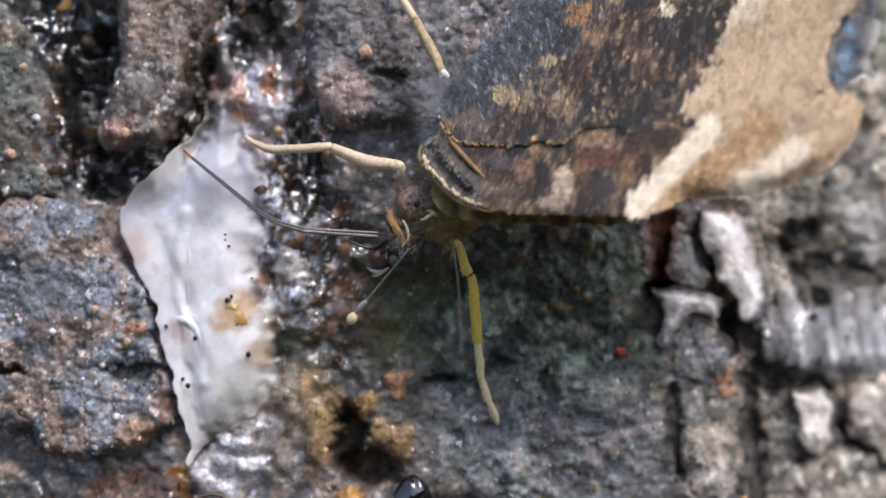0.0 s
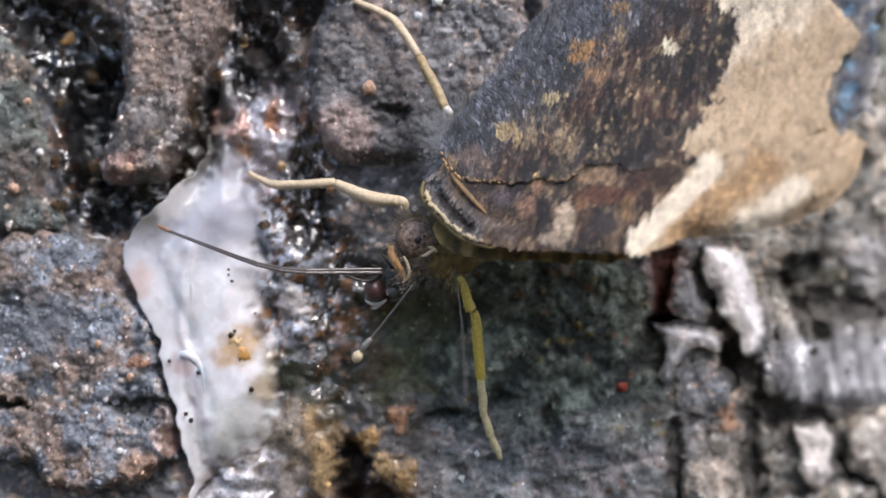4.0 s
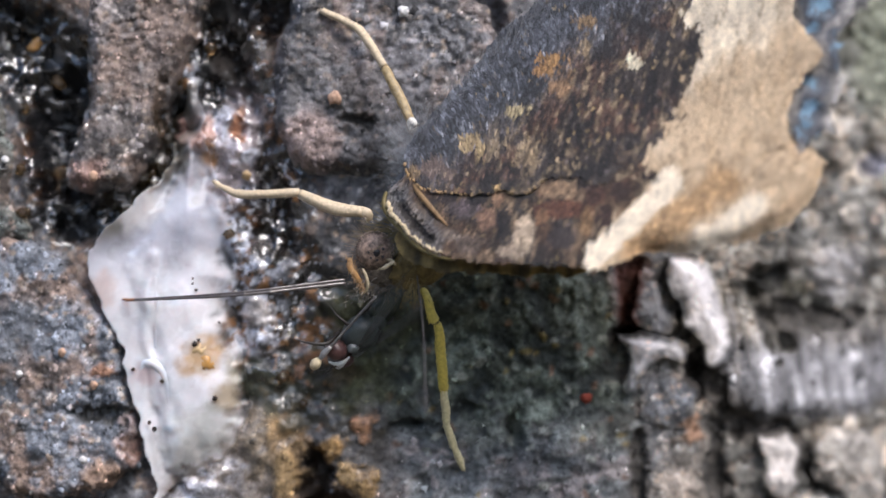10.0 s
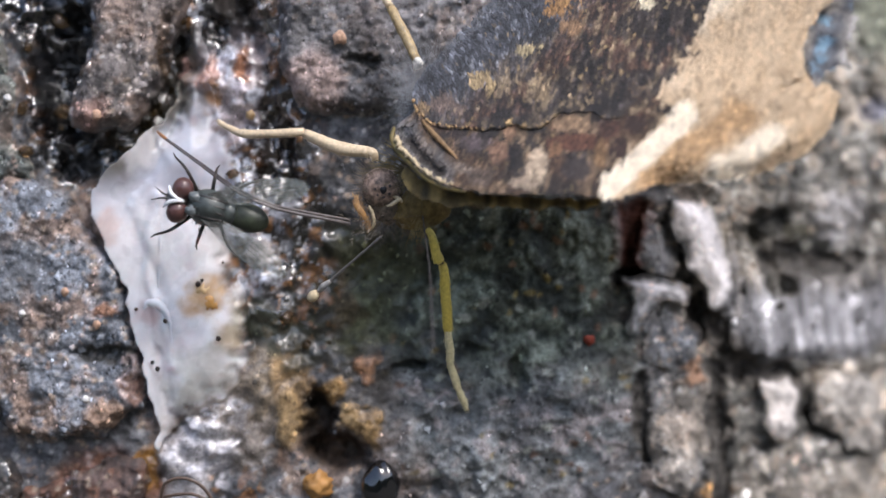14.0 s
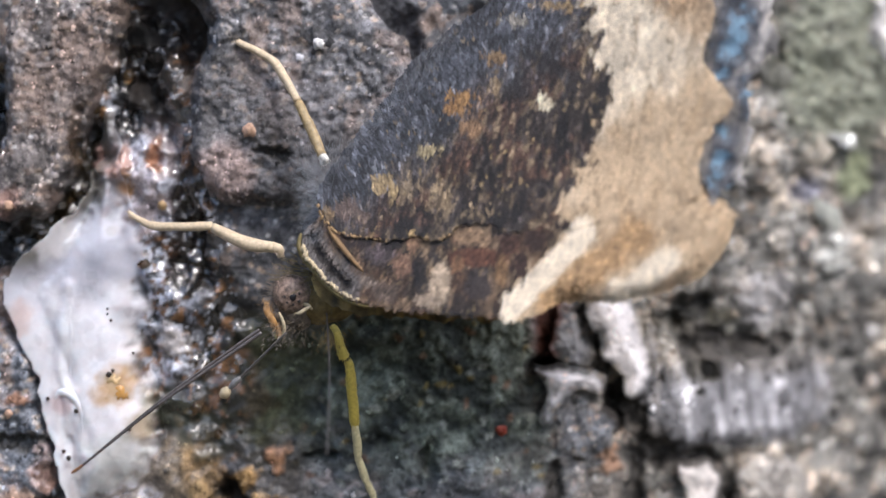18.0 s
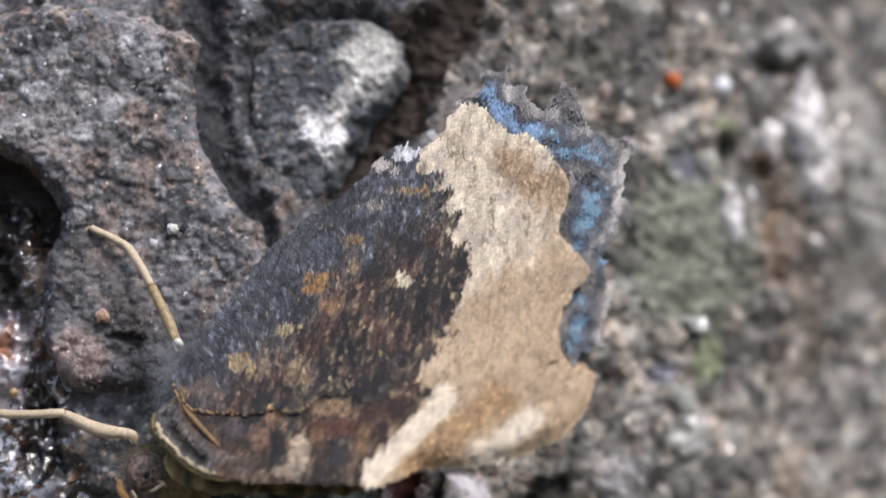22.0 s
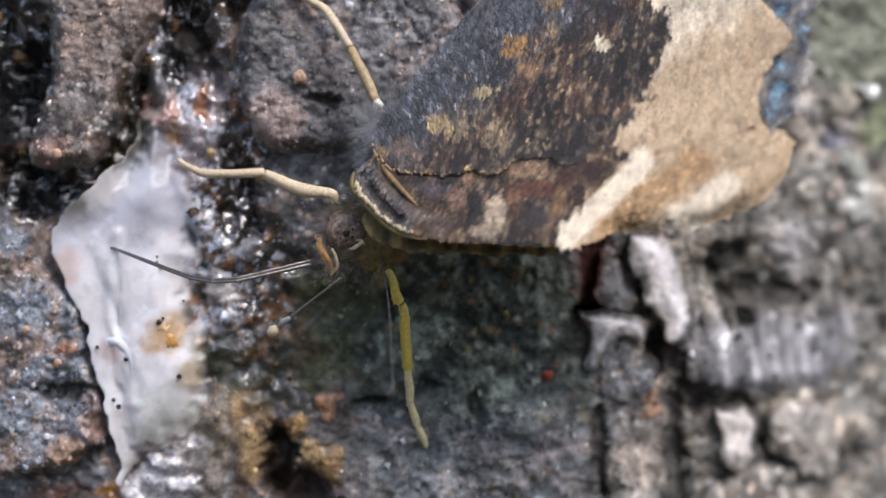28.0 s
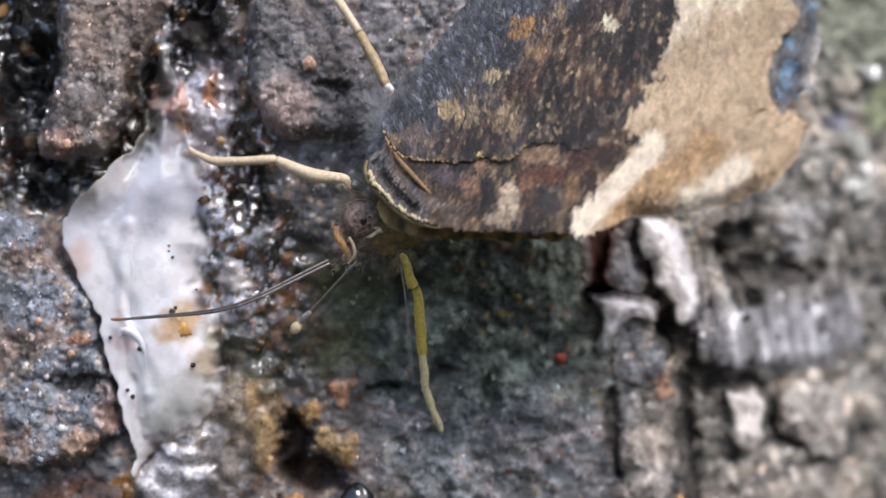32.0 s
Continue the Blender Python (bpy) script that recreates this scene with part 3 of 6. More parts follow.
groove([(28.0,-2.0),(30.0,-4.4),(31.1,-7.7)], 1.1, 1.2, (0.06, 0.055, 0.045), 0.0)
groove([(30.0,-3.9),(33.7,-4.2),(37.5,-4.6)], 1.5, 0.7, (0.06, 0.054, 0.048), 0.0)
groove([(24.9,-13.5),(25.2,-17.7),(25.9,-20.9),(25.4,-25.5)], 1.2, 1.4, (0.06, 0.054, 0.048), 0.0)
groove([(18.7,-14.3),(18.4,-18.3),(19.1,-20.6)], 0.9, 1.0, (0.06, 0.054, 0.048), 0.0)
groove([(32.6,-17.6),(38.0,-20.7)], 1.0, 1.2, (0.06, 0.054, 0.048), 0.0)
# Shaded underside of the pale block, put into the colour.
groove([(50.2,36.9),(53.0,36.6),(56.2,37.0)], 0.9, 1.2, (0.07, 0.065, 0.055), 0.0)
groove([(50.4,28.5),(51.6,23.5),(51.8,17.3)], 1.0, 0.6, (0.19, 0.135, 0.09), 0.0)
mark((10.7,27.0), 2.2, 1.9, -0.6, (0.78, 0.76, 0.75), 0.0)
mark((15.0,33.2), 2.9, 3.2, -0.4, (0.60, 0.58, 0.54), 0.0, 0.95)
mark((12.5,30.2), 1.3, 1.0, -0.4, (0.34, 0.33, 0.32), 0.0)
mark((3.9,25.9), 1.0, 1.5, -0.4, (0.34, 0.355, 0.37), 0.0)
mark((11.7,29.2), 1.0, 1.0, -0.4, (0.50, 0.48, 0.45), 0.0)
mark((3.9,30.3), 0.7, 1.0, -0.3, (0.30, 0.30, 0.30), 0.0)
mark((4.4,25.2), 0.9, 1.4, -0.3, (0.20, 0.21, 0.22), 0.0)
mark((-1.9,10.5), 5.5, 4.5, 0.0, (0.085, 0.082, 0.085), 0.2, 0.75)
mark((-7.5,13.9), 4.0, 5.0, 0.0, (0.115, 0.108, 0.108), 0.1, 0.6)
mark((-9.6,27.8), 5.5, 3.0, 0.0, (0.27, 0.26, 0.26), 0.0, 0.75)
mark((-12.4,26.9), 1.4, 0.9, -0.15, (0.40, 0.38, 0.37), 0.0, 0.7)
mark((-9.2,31.5), 1.2, 1.8, -0.15, (0.38, 0.37, 0.37), 0.0, 0.7)
mark((-4.3,33.5), 3.0, 3.0, 0.0, (0.20, 0.20, 0.21), 0.0, 0.6)
mark((-2.0,32.2), 1.1, 1.8, -0.15, (0.40, 0.39, 0.395), 0.0, 0.75)
mark((-5.8,28.2), 1.4, 1.2, -0.15, (0.40, 0.39, 0.395), 0.0, 0.75)
mark((-11.0,29.5), 1.8, 1.0, -0.15, (0.40, 0.39, 0.395), 0.0, 0.75)
mark((-7.5,26.7), 1.3, 0.8, -0.15, (0.40, 0.39, 0.395), 0.0, 0.75)
mark((-4.4,33.5), 1.0, 1.4, -0.15, (0.40, 0.39, 0.395), 0.0, 0.75)
mark((-0.2,30.0), 0.8, 1.0, -0.15, (0.40, 0.39, 0.395), 0.0, 0.75)
mark((-1.4,22.1), 0.6, 0.9, -0.15, (0.40, 0.39, 0.395), 0.0, 0.75)
mark((-12.4,23.4), 2.5, 1.2, 0.5, (0.12, 0.07, 0.05), 0.1)
mark((-0.2,14.4), 2.4, 3.0, 0.0, (0.23, 0.22, 0.23), 0.2, 0.7)
mark((-7.6,9.5), 2.3, 2.9, -0.3, (0.34, 0.25, 0.225), 0.1, 0.8)
mark((-4.0,10.6), 1.6, 0.8, 0.8, (0.03, 0.027, 0.024), 0.2)
mark((-9.8,4.9), 2.0, 3.0, 0.3, (0.07, 0.055, 0.045), 1.0, 0.8)
# Shadowed notch: cut in, and its shadow also painted dark.
mark((-23.6,-12.5), 3.2, 0.8, 1.3, (0.03, 0.026, 0.02), 0.5)
mark((-23.2,-8.5), 0.9, 0.7, -0.2, (0.36, 0.19, 0.12), 0.0)
mark((-21.6,-14.6), 1.3, 1.8, 0.2, (0.22, 0.13, 0.10), 0.9)
mark((-23.8,-17.0), 2.0, 1.2, -0.3, (0.32, 0.21, 0.15), 0.2)
mark((-31.8,-5.2), 4.5, 3.5, 0.0, (0.17, 0.18, 0.20), 0.3, 0.6)
mark((-33.6,-4.3), 1.5, 0.9, 0.3, (0.04, 0.045, 0.05), 1.0)
mark((-33.6,-12.0), 1.2, 0.5, 1.2, BLACK, 0.2)
mark((-19.0,11.2), 0.6, 4.0, 0.5, (0.055, 0.034, 0.016), 1.0)
mark((-25.0,6.7), 1.6, 1.4, 0.0, (0.26, 0.15, 0.12), 0.4, 0.8)
mark((-20.8,14.6), 3.0, 4.0, 0.0, (0.17, 0.125, 0.105), 0.0, 0.6)
mark((-33.2,6.3), 3.0, 3.0, 0.2, (0.09, 0.06, 0.05), 0.3, 0.7)
mark((-33.7,10.7), 3.0, 3.0, 0.0, (0.10, 0.11, 0.10), 0.1, 0.7)


def round_of(x):
    """How far the round trunk falls back beside its middle."""
    return np.where(x > 4, 0.029 * (x - 4) ** 2 / (1 + 0.03 * np.abs(x - 4)), 0.0004 * (x - 4) ** 2)


def cracks(x, z, size, seed):
    """Thin dark lines between bark scales, 0 to 1."""
    q = fbm(x + 0.35 * fbm(x, z, 0.8, 3, seed + 1), z * 0.75, size, 3, seed, 0.45)
    return ease(0.10, 0.02, np.abs(q))


def relief(x, z, fine=1.0):
    """Bark lumps, ridges and grains, in millimetres."""
    lump = fbm(x, z * 0.8, 7.0, 3, 3)
    mid = fbm(x, z, 1.9, 4, 8) * fine + fbm(x, z, 1.9, 2, 8) * (1 - fine)
    d, tag = cells(x + 0.3 * vnoise(x, z, 0.7, 4), z, 0.8, 2)
    return 0.9 * lump + 0.55 * mid + fine * (0.22 * (0.5 - d) * (tag > 0.4) + 0.2 * fbm(x, z, 0.7, 3, 9) - 0.16 * cracks(x, z, 2.6, 19))


def bark_colour(x, z, seed=0, grey=(0.105, 0.105, 0.112), pink=(0.23, 0.165, 0.13), share=0.0, lines=0.5):
    """Slate grey bark with pinkish and pale patches, thin dark cracks and a few specks."""
    a = fbm(x, z, 2.8, 5, 21 + seed, 0.6)
    b = fbm(x, z, 2.2, 5, 121 + seed, 0.62)
    c = np.array(grey)[None] * 1.2 * np.exp(0.95 * fbm(x, z, 1.3, 4, 5 + seed, 0.6) + 0.4 * fbm(x, z, 4.5, 2, 15 + seed))[:, None]
    w = ease(0.06, 0.3, a + 0.6 * share)[:, None] * 0.8
    c = c * (1 - w) + np.array(pink)[None] * np.exp(0.5 * fbm(x, z, 0.7, 3, 6 + seed))[:, None] * w
    w = ease(0.14, 0.34, b)[:, None] * 0.6
    c = c * (1 - w) + (np.array(grey)[None] * 2.3 + 0.03) * w
    w = ease(0.2, 0.4, -b)[:, None] * 0.55
    c = c * (1 - w) + np.array(grey)[None] * 0.3 * w
    d, tag = cells(x, z, 0.6, 33 + seed)
    w = ((tag > 0.9) * ease(0.5, 0.25, d))[:, None] * 0.8
    c = c * (1 - w) + np.array((0.38, 0.29, 0.22))[None] * w
    w = ((tag < 0.07) * ease(0.4, 0.2, d))[:, None] * 0.8
    c = c * (1 - w) + np.array((0.52, 0.50, 0.48))[None] * w
    d, tag = cells(x + 0.15 * vnoise(x, z, 0.3, 35), z, 0.44, 34 + seed)
    patch = ease(-0.12, 0.25, fbm(x, z, 2.0, 3, 36 + seed) + 0.3 * share) * ease(0.55, 0.3, d)
    warm = ease(-0.1, 0.2, fbm(x, z, 3.2, 2, 37 + seed))[:, None]
    grain = np.array((0.50, 0.44, 0.39))[None] * (1 - warm) + np.array((0.46, 0.33, 0.265))[None] * warm
    w = (patch * ease(0.66, 0.95, tag))[:, None] * 0.85
    c = c * (1 - w) + grain * (np.array(grey).mean() / 0.13) ** 0.9 * w
    w = (ease(0.3, 0.05, tag) * ease(0.55, 0.3, d))[:, None] * 0.55
    c = c * (1 - w) + np.array((0.025, 0.026, 0.03))[None] * w
    w = np.maximum(0.6 * cracks(x, z, 2.6, 19), 0.5 * cracks(x, z, 1.2, 29 + seed))[:, None] * lines
    return np.maximum(c * (1 - w) + 0.014 * w, 0.004)


def mix(c, colour, w):
    return c * (1 - w[:, None]) + np.array(colour)[None] * w[:, None]


def spotted(spots, x, z, c, a, grain):
    for sx, sz, rx, rz, dy, colour, wet, power in spots:
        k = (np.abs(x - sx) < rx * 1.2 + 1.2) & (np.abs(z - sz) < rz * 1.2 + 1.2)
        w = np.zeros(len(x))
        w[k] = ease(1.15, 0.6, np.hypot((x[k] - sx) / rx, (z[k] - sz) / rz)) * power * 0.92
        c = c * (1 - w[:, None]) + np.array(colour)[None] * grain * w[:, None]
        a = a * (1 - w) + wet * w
    return c, a


def pitted(spots, x, z, y):
    for sx, sz, rx, rz, dy, colour, wet, power in spots:
        if dy:
            k = (np.abs(x - sx) < rx * 1.2) & (np.abs(z - sz) < rz * 1.2)
            y[k] += dy * ease(1.15, 0.45, np.hypot((x[k] - sx) / rx, (z[k] - sz) / rz))
    return y


def warp(x, z, amount=0.8):
    return x + 1.6 * amount * fbm(x, z, 2.4, 5, 70, 0.62), z + 1.6 * amount * fbm(x, z, 2.4, 5, 90, 0.62)


def wet_zone(x, z):
    """Where sap keeps the bark soaked and lumpy."""
    return np.maximum(ease(5.5, 3.0, along([(-14.8,18.0),(-14.7,15.2),(-12.5,10.7),(-11.2,1.9),(-9.8,-7.0),(-11.6,-14.0),(-15.1,-21.0)], x, z)), np.max([ease(g[1] * 1.25, g[1] * 0.75, along(g[0], x, z)) for g in GROOVES[:4]], 0))


def lichen_zone(x, z):
    """The damp bark below the wing, where lichen and algae grow."""
    return ease(1.15, 0.75, np.hypot((x - 8.5) / 10.5, (z + 12) / 14.5) + 0.25 * fbm(x, z, 3.0, 3, 600))


def lichened(x, z, c):
    """Teal green algae with grey green lichen clots, gold and pale crumbs and dark pits; greyer lower down."""
    zone = lichen_zone(x, z)
    n1, n2, n3 = fbm(x, z, 1.5, 4, 601, 0.62), fbm(x, z, 0.8, 3, 602, 0.6), fbm(x, z, 3.6, 2, 603)
    low = ease(-11.0, -15.5, z + 2.0 * n3)
    g = np.array((0.092, 0.106, 0.082))[None] * np.exp(1.3 * n1 + 0.7 * n2 + 0.7 * n3)[:, None]
    g = mix(g, (0.29, 0.32, 0.26), ease(0.12, 0.4, n1 + 0.4 * n2 + 0.3 * n3) * 0.75)
    g = mix(g, (0.016, 0.022, 0.022), ease(0.08, 0.32, -n1 - 0.3 * n3) * 0.8)
    h = np.array((0.185, 0.192, 0.190))[None] * np.exp(1.1 * n1 + 0.7 * n2)[:, None]
    h = mix(h, (0.40, 0.345, 0.33), ease(0.06, 0.3, fbm(x, z, 1.5, 4, 604, 0.6)) * 0.8)
    h = mix(h, (0.05, 0.065, 0.07), ease(0.1, 0.34, -fbm(x, z, 1.8, 3, 605)) * 0.7)
    g = g * (1 - low[:, None]) + h * low[:, None]
    d, tag = cells(x + 0.5 * n2, z + 0.4 * n1, 0.95, 606)
    some = ease(-0.05, 0.2, fbm(x, z, 2.6, 2, 607))
    crumb_ = ease(0.5, 0.2, d)
    g = mix(g, (0.34, 0.235, 0.06), (tag > 0.91) * ease(0.42, 0.12, d) * some * 0.7)
    g = mix(g, (0.42, 0.43, 0.36), (tag < 0.07) * crumb_ * 0.75)
    g = mix(g, (0.24, 0.115, 0.06), ((tag > 0.48) & (tag < 0.53)) * crumb_ * 0.7)
    w = (zone * 0.85)[:, None]
    return c * (1 - w) + g * w


def base_depth(x, z, d=None):
    wx, wz = warp(x, z)
    soak = wet_zone(x, z)
    y = round_of(x) + 0.9 - relief(x, z, 1 - soak) - 0.2 * cracks(x, z, 2.6, 19) * (1 - soak)
    y = y - soak * ((0.28 + 0.47 * ease(-8.5, -4.5, z)) * fbm(x, z, 1.5, 2, 303, 0.5) + 0.1 * fbm(x, z, 0.7, 2, 305))
    y = y - 0.9 * ease(15, 28, x) * (fbm(x * 0.8, z, 3.4, 4, 310) + 0.6 * fbm(x, z, 1.3, 3, 311))
    y = y - 0.6 * lichen_zone(x, z) * (fbm(x, z, 1.5, 4, 601, 0.62) + 0.35 * fbm(x, z, 0.8, 3, 602))
    fib = ease(5.2, 2.6, along([(28.6,-9.0),(38.3,-8.7)], x, z)) * ease(-13.2, -12.2, z)
    y = y * (1 - 0.94 * fib) + 0.94 * fib * (round_of(x) + 0.3 - 0.25 * fbm(x, z * 0.6, 3.0, 2, 322)) - fib * (0.4 + 0.2 * vnoise(x + 0.2 * z, z * 0.12, 0.7, 320))
    for pts, width, dy, colour, wet in GROOVES:
        g = ease(width, width * 0.25, along(pts, wx, wz))
        y = y + dy * g
        if wet == 1.0:
            y = y - g * (0.95 * fbm(x, z * 0.8, 1.4, 2, 331) + 0.16 * fbm(x, z, 0.6, 2, 332))
    return pitted(SPOTS, wx, wz, y)


def base_tint(x, z, d=None, y=None):
    wx, wz = warp(x, z, 0.9)
    c = bark_colour(x, z, lines=0.25)
    right = ease(15, 27, x)[:, None]
    c = c * (1 - right) + bark_colour(x, z, 3, (0.092, 0.088, 0.079), (0.25, 0.215, 0.175), 0.1) * np.exp(1.3 * fbm(x, z, 1.7, 3, 41) + 0.5 * fbm(x, z, 6.0, 2, 42) + 0.38 * ease(33, 44, x))[:, None] * right
    a = np.zeros(x.shape)
    grain = (1 + 0.8 * fbm(x, z, 0.8, 4, 12, 0.68))[:, None]
    c, a = spotted(SPOTS, wx, wz, c, a, grain)
    c = lichened(x, z, c)
    fib = ease(5.2, 2.6, along([(28.6,-9.0),(38.3,-8.7)], wx, wz))[:, None] * ease(-13.2, -12.2, wz)[:, None]
    block = mix(np.tile((0.25, 0.245, 0.255), (len(x), 1)), (0.10, 0.09, 0.078), ease(-8.0, -6.0, z + 0.8 * fbm(x, z * 0.4, 1.0, 3, 323)) * 0.85)
    c = c * (1 - fib) + block * np.exp(1.1 * vnoise(x + 0.2 * z, z * 0.12, 0.7, 320) + 0.4 * fbm(x, z, 2.5, 2, 321))[:, None] * fib
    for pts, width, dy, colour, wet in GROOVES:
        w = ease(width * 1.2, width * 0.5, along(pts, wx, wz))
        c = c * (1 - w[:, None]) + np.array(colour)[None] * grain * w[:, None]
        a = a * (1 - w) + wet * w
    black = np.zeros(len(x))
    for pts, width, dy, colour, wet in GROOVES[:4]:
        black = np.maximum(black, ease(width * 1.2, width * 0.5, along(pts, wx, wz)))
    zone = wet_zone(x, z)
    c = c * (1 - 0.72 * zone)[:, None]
    zone = zone * (1 - black)
    # Sky glints on the wet bark, put into the colour as bluish patches.
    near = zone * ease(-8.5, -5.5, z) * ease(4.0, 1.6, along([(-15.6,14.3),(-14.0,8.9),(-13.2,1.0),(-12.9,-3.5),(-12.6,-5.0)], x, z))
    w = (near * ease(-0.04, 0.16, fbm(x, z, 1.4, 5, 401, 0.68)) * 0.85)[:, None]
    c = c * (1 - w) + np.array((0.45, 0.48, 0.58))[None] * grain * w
    w = (zone * ease(0.1, 0.3, fbm(x, z, 1.6, 5, 402, 0.66)) * 0.75)[:, None]
    c = c * (1 - w) + np.array((0.18, 0.08, 0.032))[None] * grain * w
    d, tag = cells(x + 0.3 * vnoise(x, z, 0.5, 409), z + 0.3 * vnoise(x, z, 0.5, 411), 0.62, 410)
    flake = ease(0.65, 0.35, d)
    # Pale flecks are more painted glints; brown and black ones are bark.
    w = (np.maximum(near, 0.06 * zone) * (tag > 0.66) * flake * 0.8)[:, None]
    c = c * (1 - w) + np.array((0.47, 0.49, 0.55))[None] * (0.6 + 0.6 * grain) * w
    w = (zone * (tag < 0.17) * flake * 0.8)[:, None]
    c = c * (1 - w) + np.array((0.20, 0.095, 0.035))[None] * grain * w
    w = (zone * ((tag > 0.3) & (tag < 0.45)) * flake * 0.75)[:, None]
    c = c * (1 - w) + np.array((0.015, 0.013, 0.013))[None] * w
    # Tiny whitish flecks, glints put into the colour as well.
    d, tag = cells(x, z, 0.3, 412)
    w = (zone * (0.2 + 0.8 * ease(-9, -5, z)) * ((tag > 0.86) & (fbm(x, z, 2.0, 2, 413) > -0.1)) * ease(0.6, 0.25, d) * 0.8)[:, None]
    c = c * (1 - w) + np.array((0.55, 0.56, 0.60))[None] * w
    c, a = spotted([q for q in SPOTS if q[6] >= 0.4 and sum(q[5]) > 0.4], wx, wz, c, a, grain)
    w = (ease(3.4, 1.6, along([(-15.6,-17.7),(-16.9,-20.2),(-16.7,-24.1)], x, z)) * ease(-0.12, 0.12, fbm(x, z, 1.3, 4, 403, 0.6)) * 0.85)[:, None]
    c = c * (1 - w) + np.array((0.42, 0.405, 0.43))[None] * grain * w
    w = (ease(2.1, 0.9, along([(-12.2,-9.4),(-10.6,-10.6),(-8.6,-11.6)], x, z) + 0.9 * fbm(x, z, 1.2, 3, 404)) * 0.85)[:, None]
    c = c * (1 - w) + np.array((0.026, 0.029, 0.018))[None] * grain * w
    soak = wet_zone(x, z) * ease(-0.45, 0.0, fbm(x, z, 1.5, 3, 99)) * (0.4 + 0.6 * ease(-8.5, -5.5, z))
    a = np.maximum(a * ease(-0.5, 0.0, fbm(x, z, 1.5, 3, 99)), soak)
    return np.concatenate((np.maximum(c, 0.003), a[:, None]), 1)


def grid(x0, x1, z0, z1, step, high=None):
    gx, gz = np.linspace(x0, x1, int(round((x1 - x0) / step)) + 1), np.arange(z0, z1 + (high or step) / 2, high or step)
    x, z = (a.ravel() for a in np.meshgrid(gx, gz))
    idx = np.arange(len(gx) * len(gz)).reshape(len(gz), len(gx))
    return x, z, np.stack((idx[:-1, :-1], idx[:-1, 1:], idx[1:, 1:], idx[1:, :-1]), -1).reshape(-1, 4)


x, z, quads = grid(-44, 16, -36, 46, 0.15)
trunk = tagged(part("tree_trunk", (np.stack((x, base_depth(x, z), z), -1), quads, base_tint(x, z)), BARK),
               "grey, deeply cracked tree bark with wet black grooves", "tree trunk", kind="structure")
x, z, quads = grid(16, 72, -36, 46, 0.25, 0.15)
part("side_bark", (np.stack((x, base_depth(x, z), z), -1), quads, base_tint(x, z)), BARK, trunk, "pale grey rough bark with lichen")
x, z, quads = grid(-140, 160, -240, 240, 2.0)
keep = ~((x[quads] > -42) & (x[quads] < 70) & (z[quads] > -34) & (z[quads] < 44)).all(1)
part("outer_bark", (np.stack((x, base_depth(x, z) + 0.5, z), -1), quads[keep], base_tint(x, z)), BARK, trunk)
tagged(part("bark_grains", flakes(9000, (-36, 30, -30, 40), 0.16, base_depth, base_tint, 4), BARK, trunk), kind="stuff")
tagged(part("bark_flakes", flakes(2200, (18, 60, -30, 42), 0.45, base_depth, base_tint, 5, tall=0.7), BARK, trunk), kind="stuff")


def bark_plate(outline, top, seed, grey=(0.105, 0.105, 0.112), pink=(0.23, 0.165, 0.13), share=0.0, rim=1.4, lump=0.8, wet=0.0, step=0.13, height=2.2, grains=0, fibre=None, strands=0.3, label="", skin=None, even=0.0):
    """A raised plate of bark; top is how far it stands out of the trunk's round."""
    p = ragged(rounded(outline), 0.7 if fibre is None else 1.3, 2.2, 0.4, seed)
    rim = rim if fibre is None else 2.4

    def depth(x, z, d):
        edge = 1 - ease(0, rim, d + 0.45 * fbm(x, z, 1.2, 3, seed + 2))
        y = round_of(x) - top - lump * relief(x + seed * 11, z, 1.0 if fibre is None else 0.2) + height * edge ** 1.6
        y = y - 0.35 * lump * np.abs(fbm(x, z, 1.0, 4, seed + 40, 0.6))
        if fibre is not None:
            y = y - strands * strand(x, z)
        wx, wz = warp(x, z)
        return pitted(PLATE_SPOTS, wx, wz, y)

    def strand(x, z):
        a = radians(fibre or 0)
        u, v = x * math.cos(a) + z * math.sin(a), z * math.cos(a) - x * math.sin(a) + 0.4 * fbm(x, z, 2.0, 2, seed)
        return fbm(u * 0.2, v, 0.7, 3, seed + 80, 0.6)

    def tint(x, z, d, y):
        c = bark_colour(x, z, seed, grey, pink, share, 0.5 if fibre is None else 0.0)
        c = c * (1 - even) + even * np.array(grey)[None] * np.exp(0.35 * fbm(x, z, 1.6, 3, seed + 95))[:, None]
        if fibre is not None:
            c = c * np.exp(2.2 * strands * strand(x, z))[:, None]
        w = np.clip(wet * ease(-0.2, 0.4, fbm(x, z, 2.2, 3, seed + 7)) + 0.9 * ease(0.8, 0.0, d) * (wet > 0), 0, 1)
        wx, wz = warp(x, z, 0.9)
        c, w = spotted(PLATE_SPOTS, wx, wz, c * (1 - 0.5 * w[:, None]), w, (1 + 0.8 * fbm(x, z, 0.8, 4, 12, 0.68))[:, None])
        if fibre is not None:
            k = ease(0.8, 0.1, d + 0.4 * fbm(x, z, 1.0, 3, seed + 90))[:, None]
            c = c * (1 - k) + base_tint(x, z)[:, :3] * k
        return np.concatenate((np.maximum(c, 0.003), w[:, None]), 1)
    ob = part("bark_plate", sheet(p, depth, tint, step, skirt=2.5), skin or BARK, trunk, label)
    if grains:
        lo, hi = p.min(0), p.max(0)
        tagged(part("grains", flakes(grains, (lo[0], hi[0], lo[1], hi[1]), 0.13, depth, tint, seed + 60, p), BARK, ob), kind="stuff")


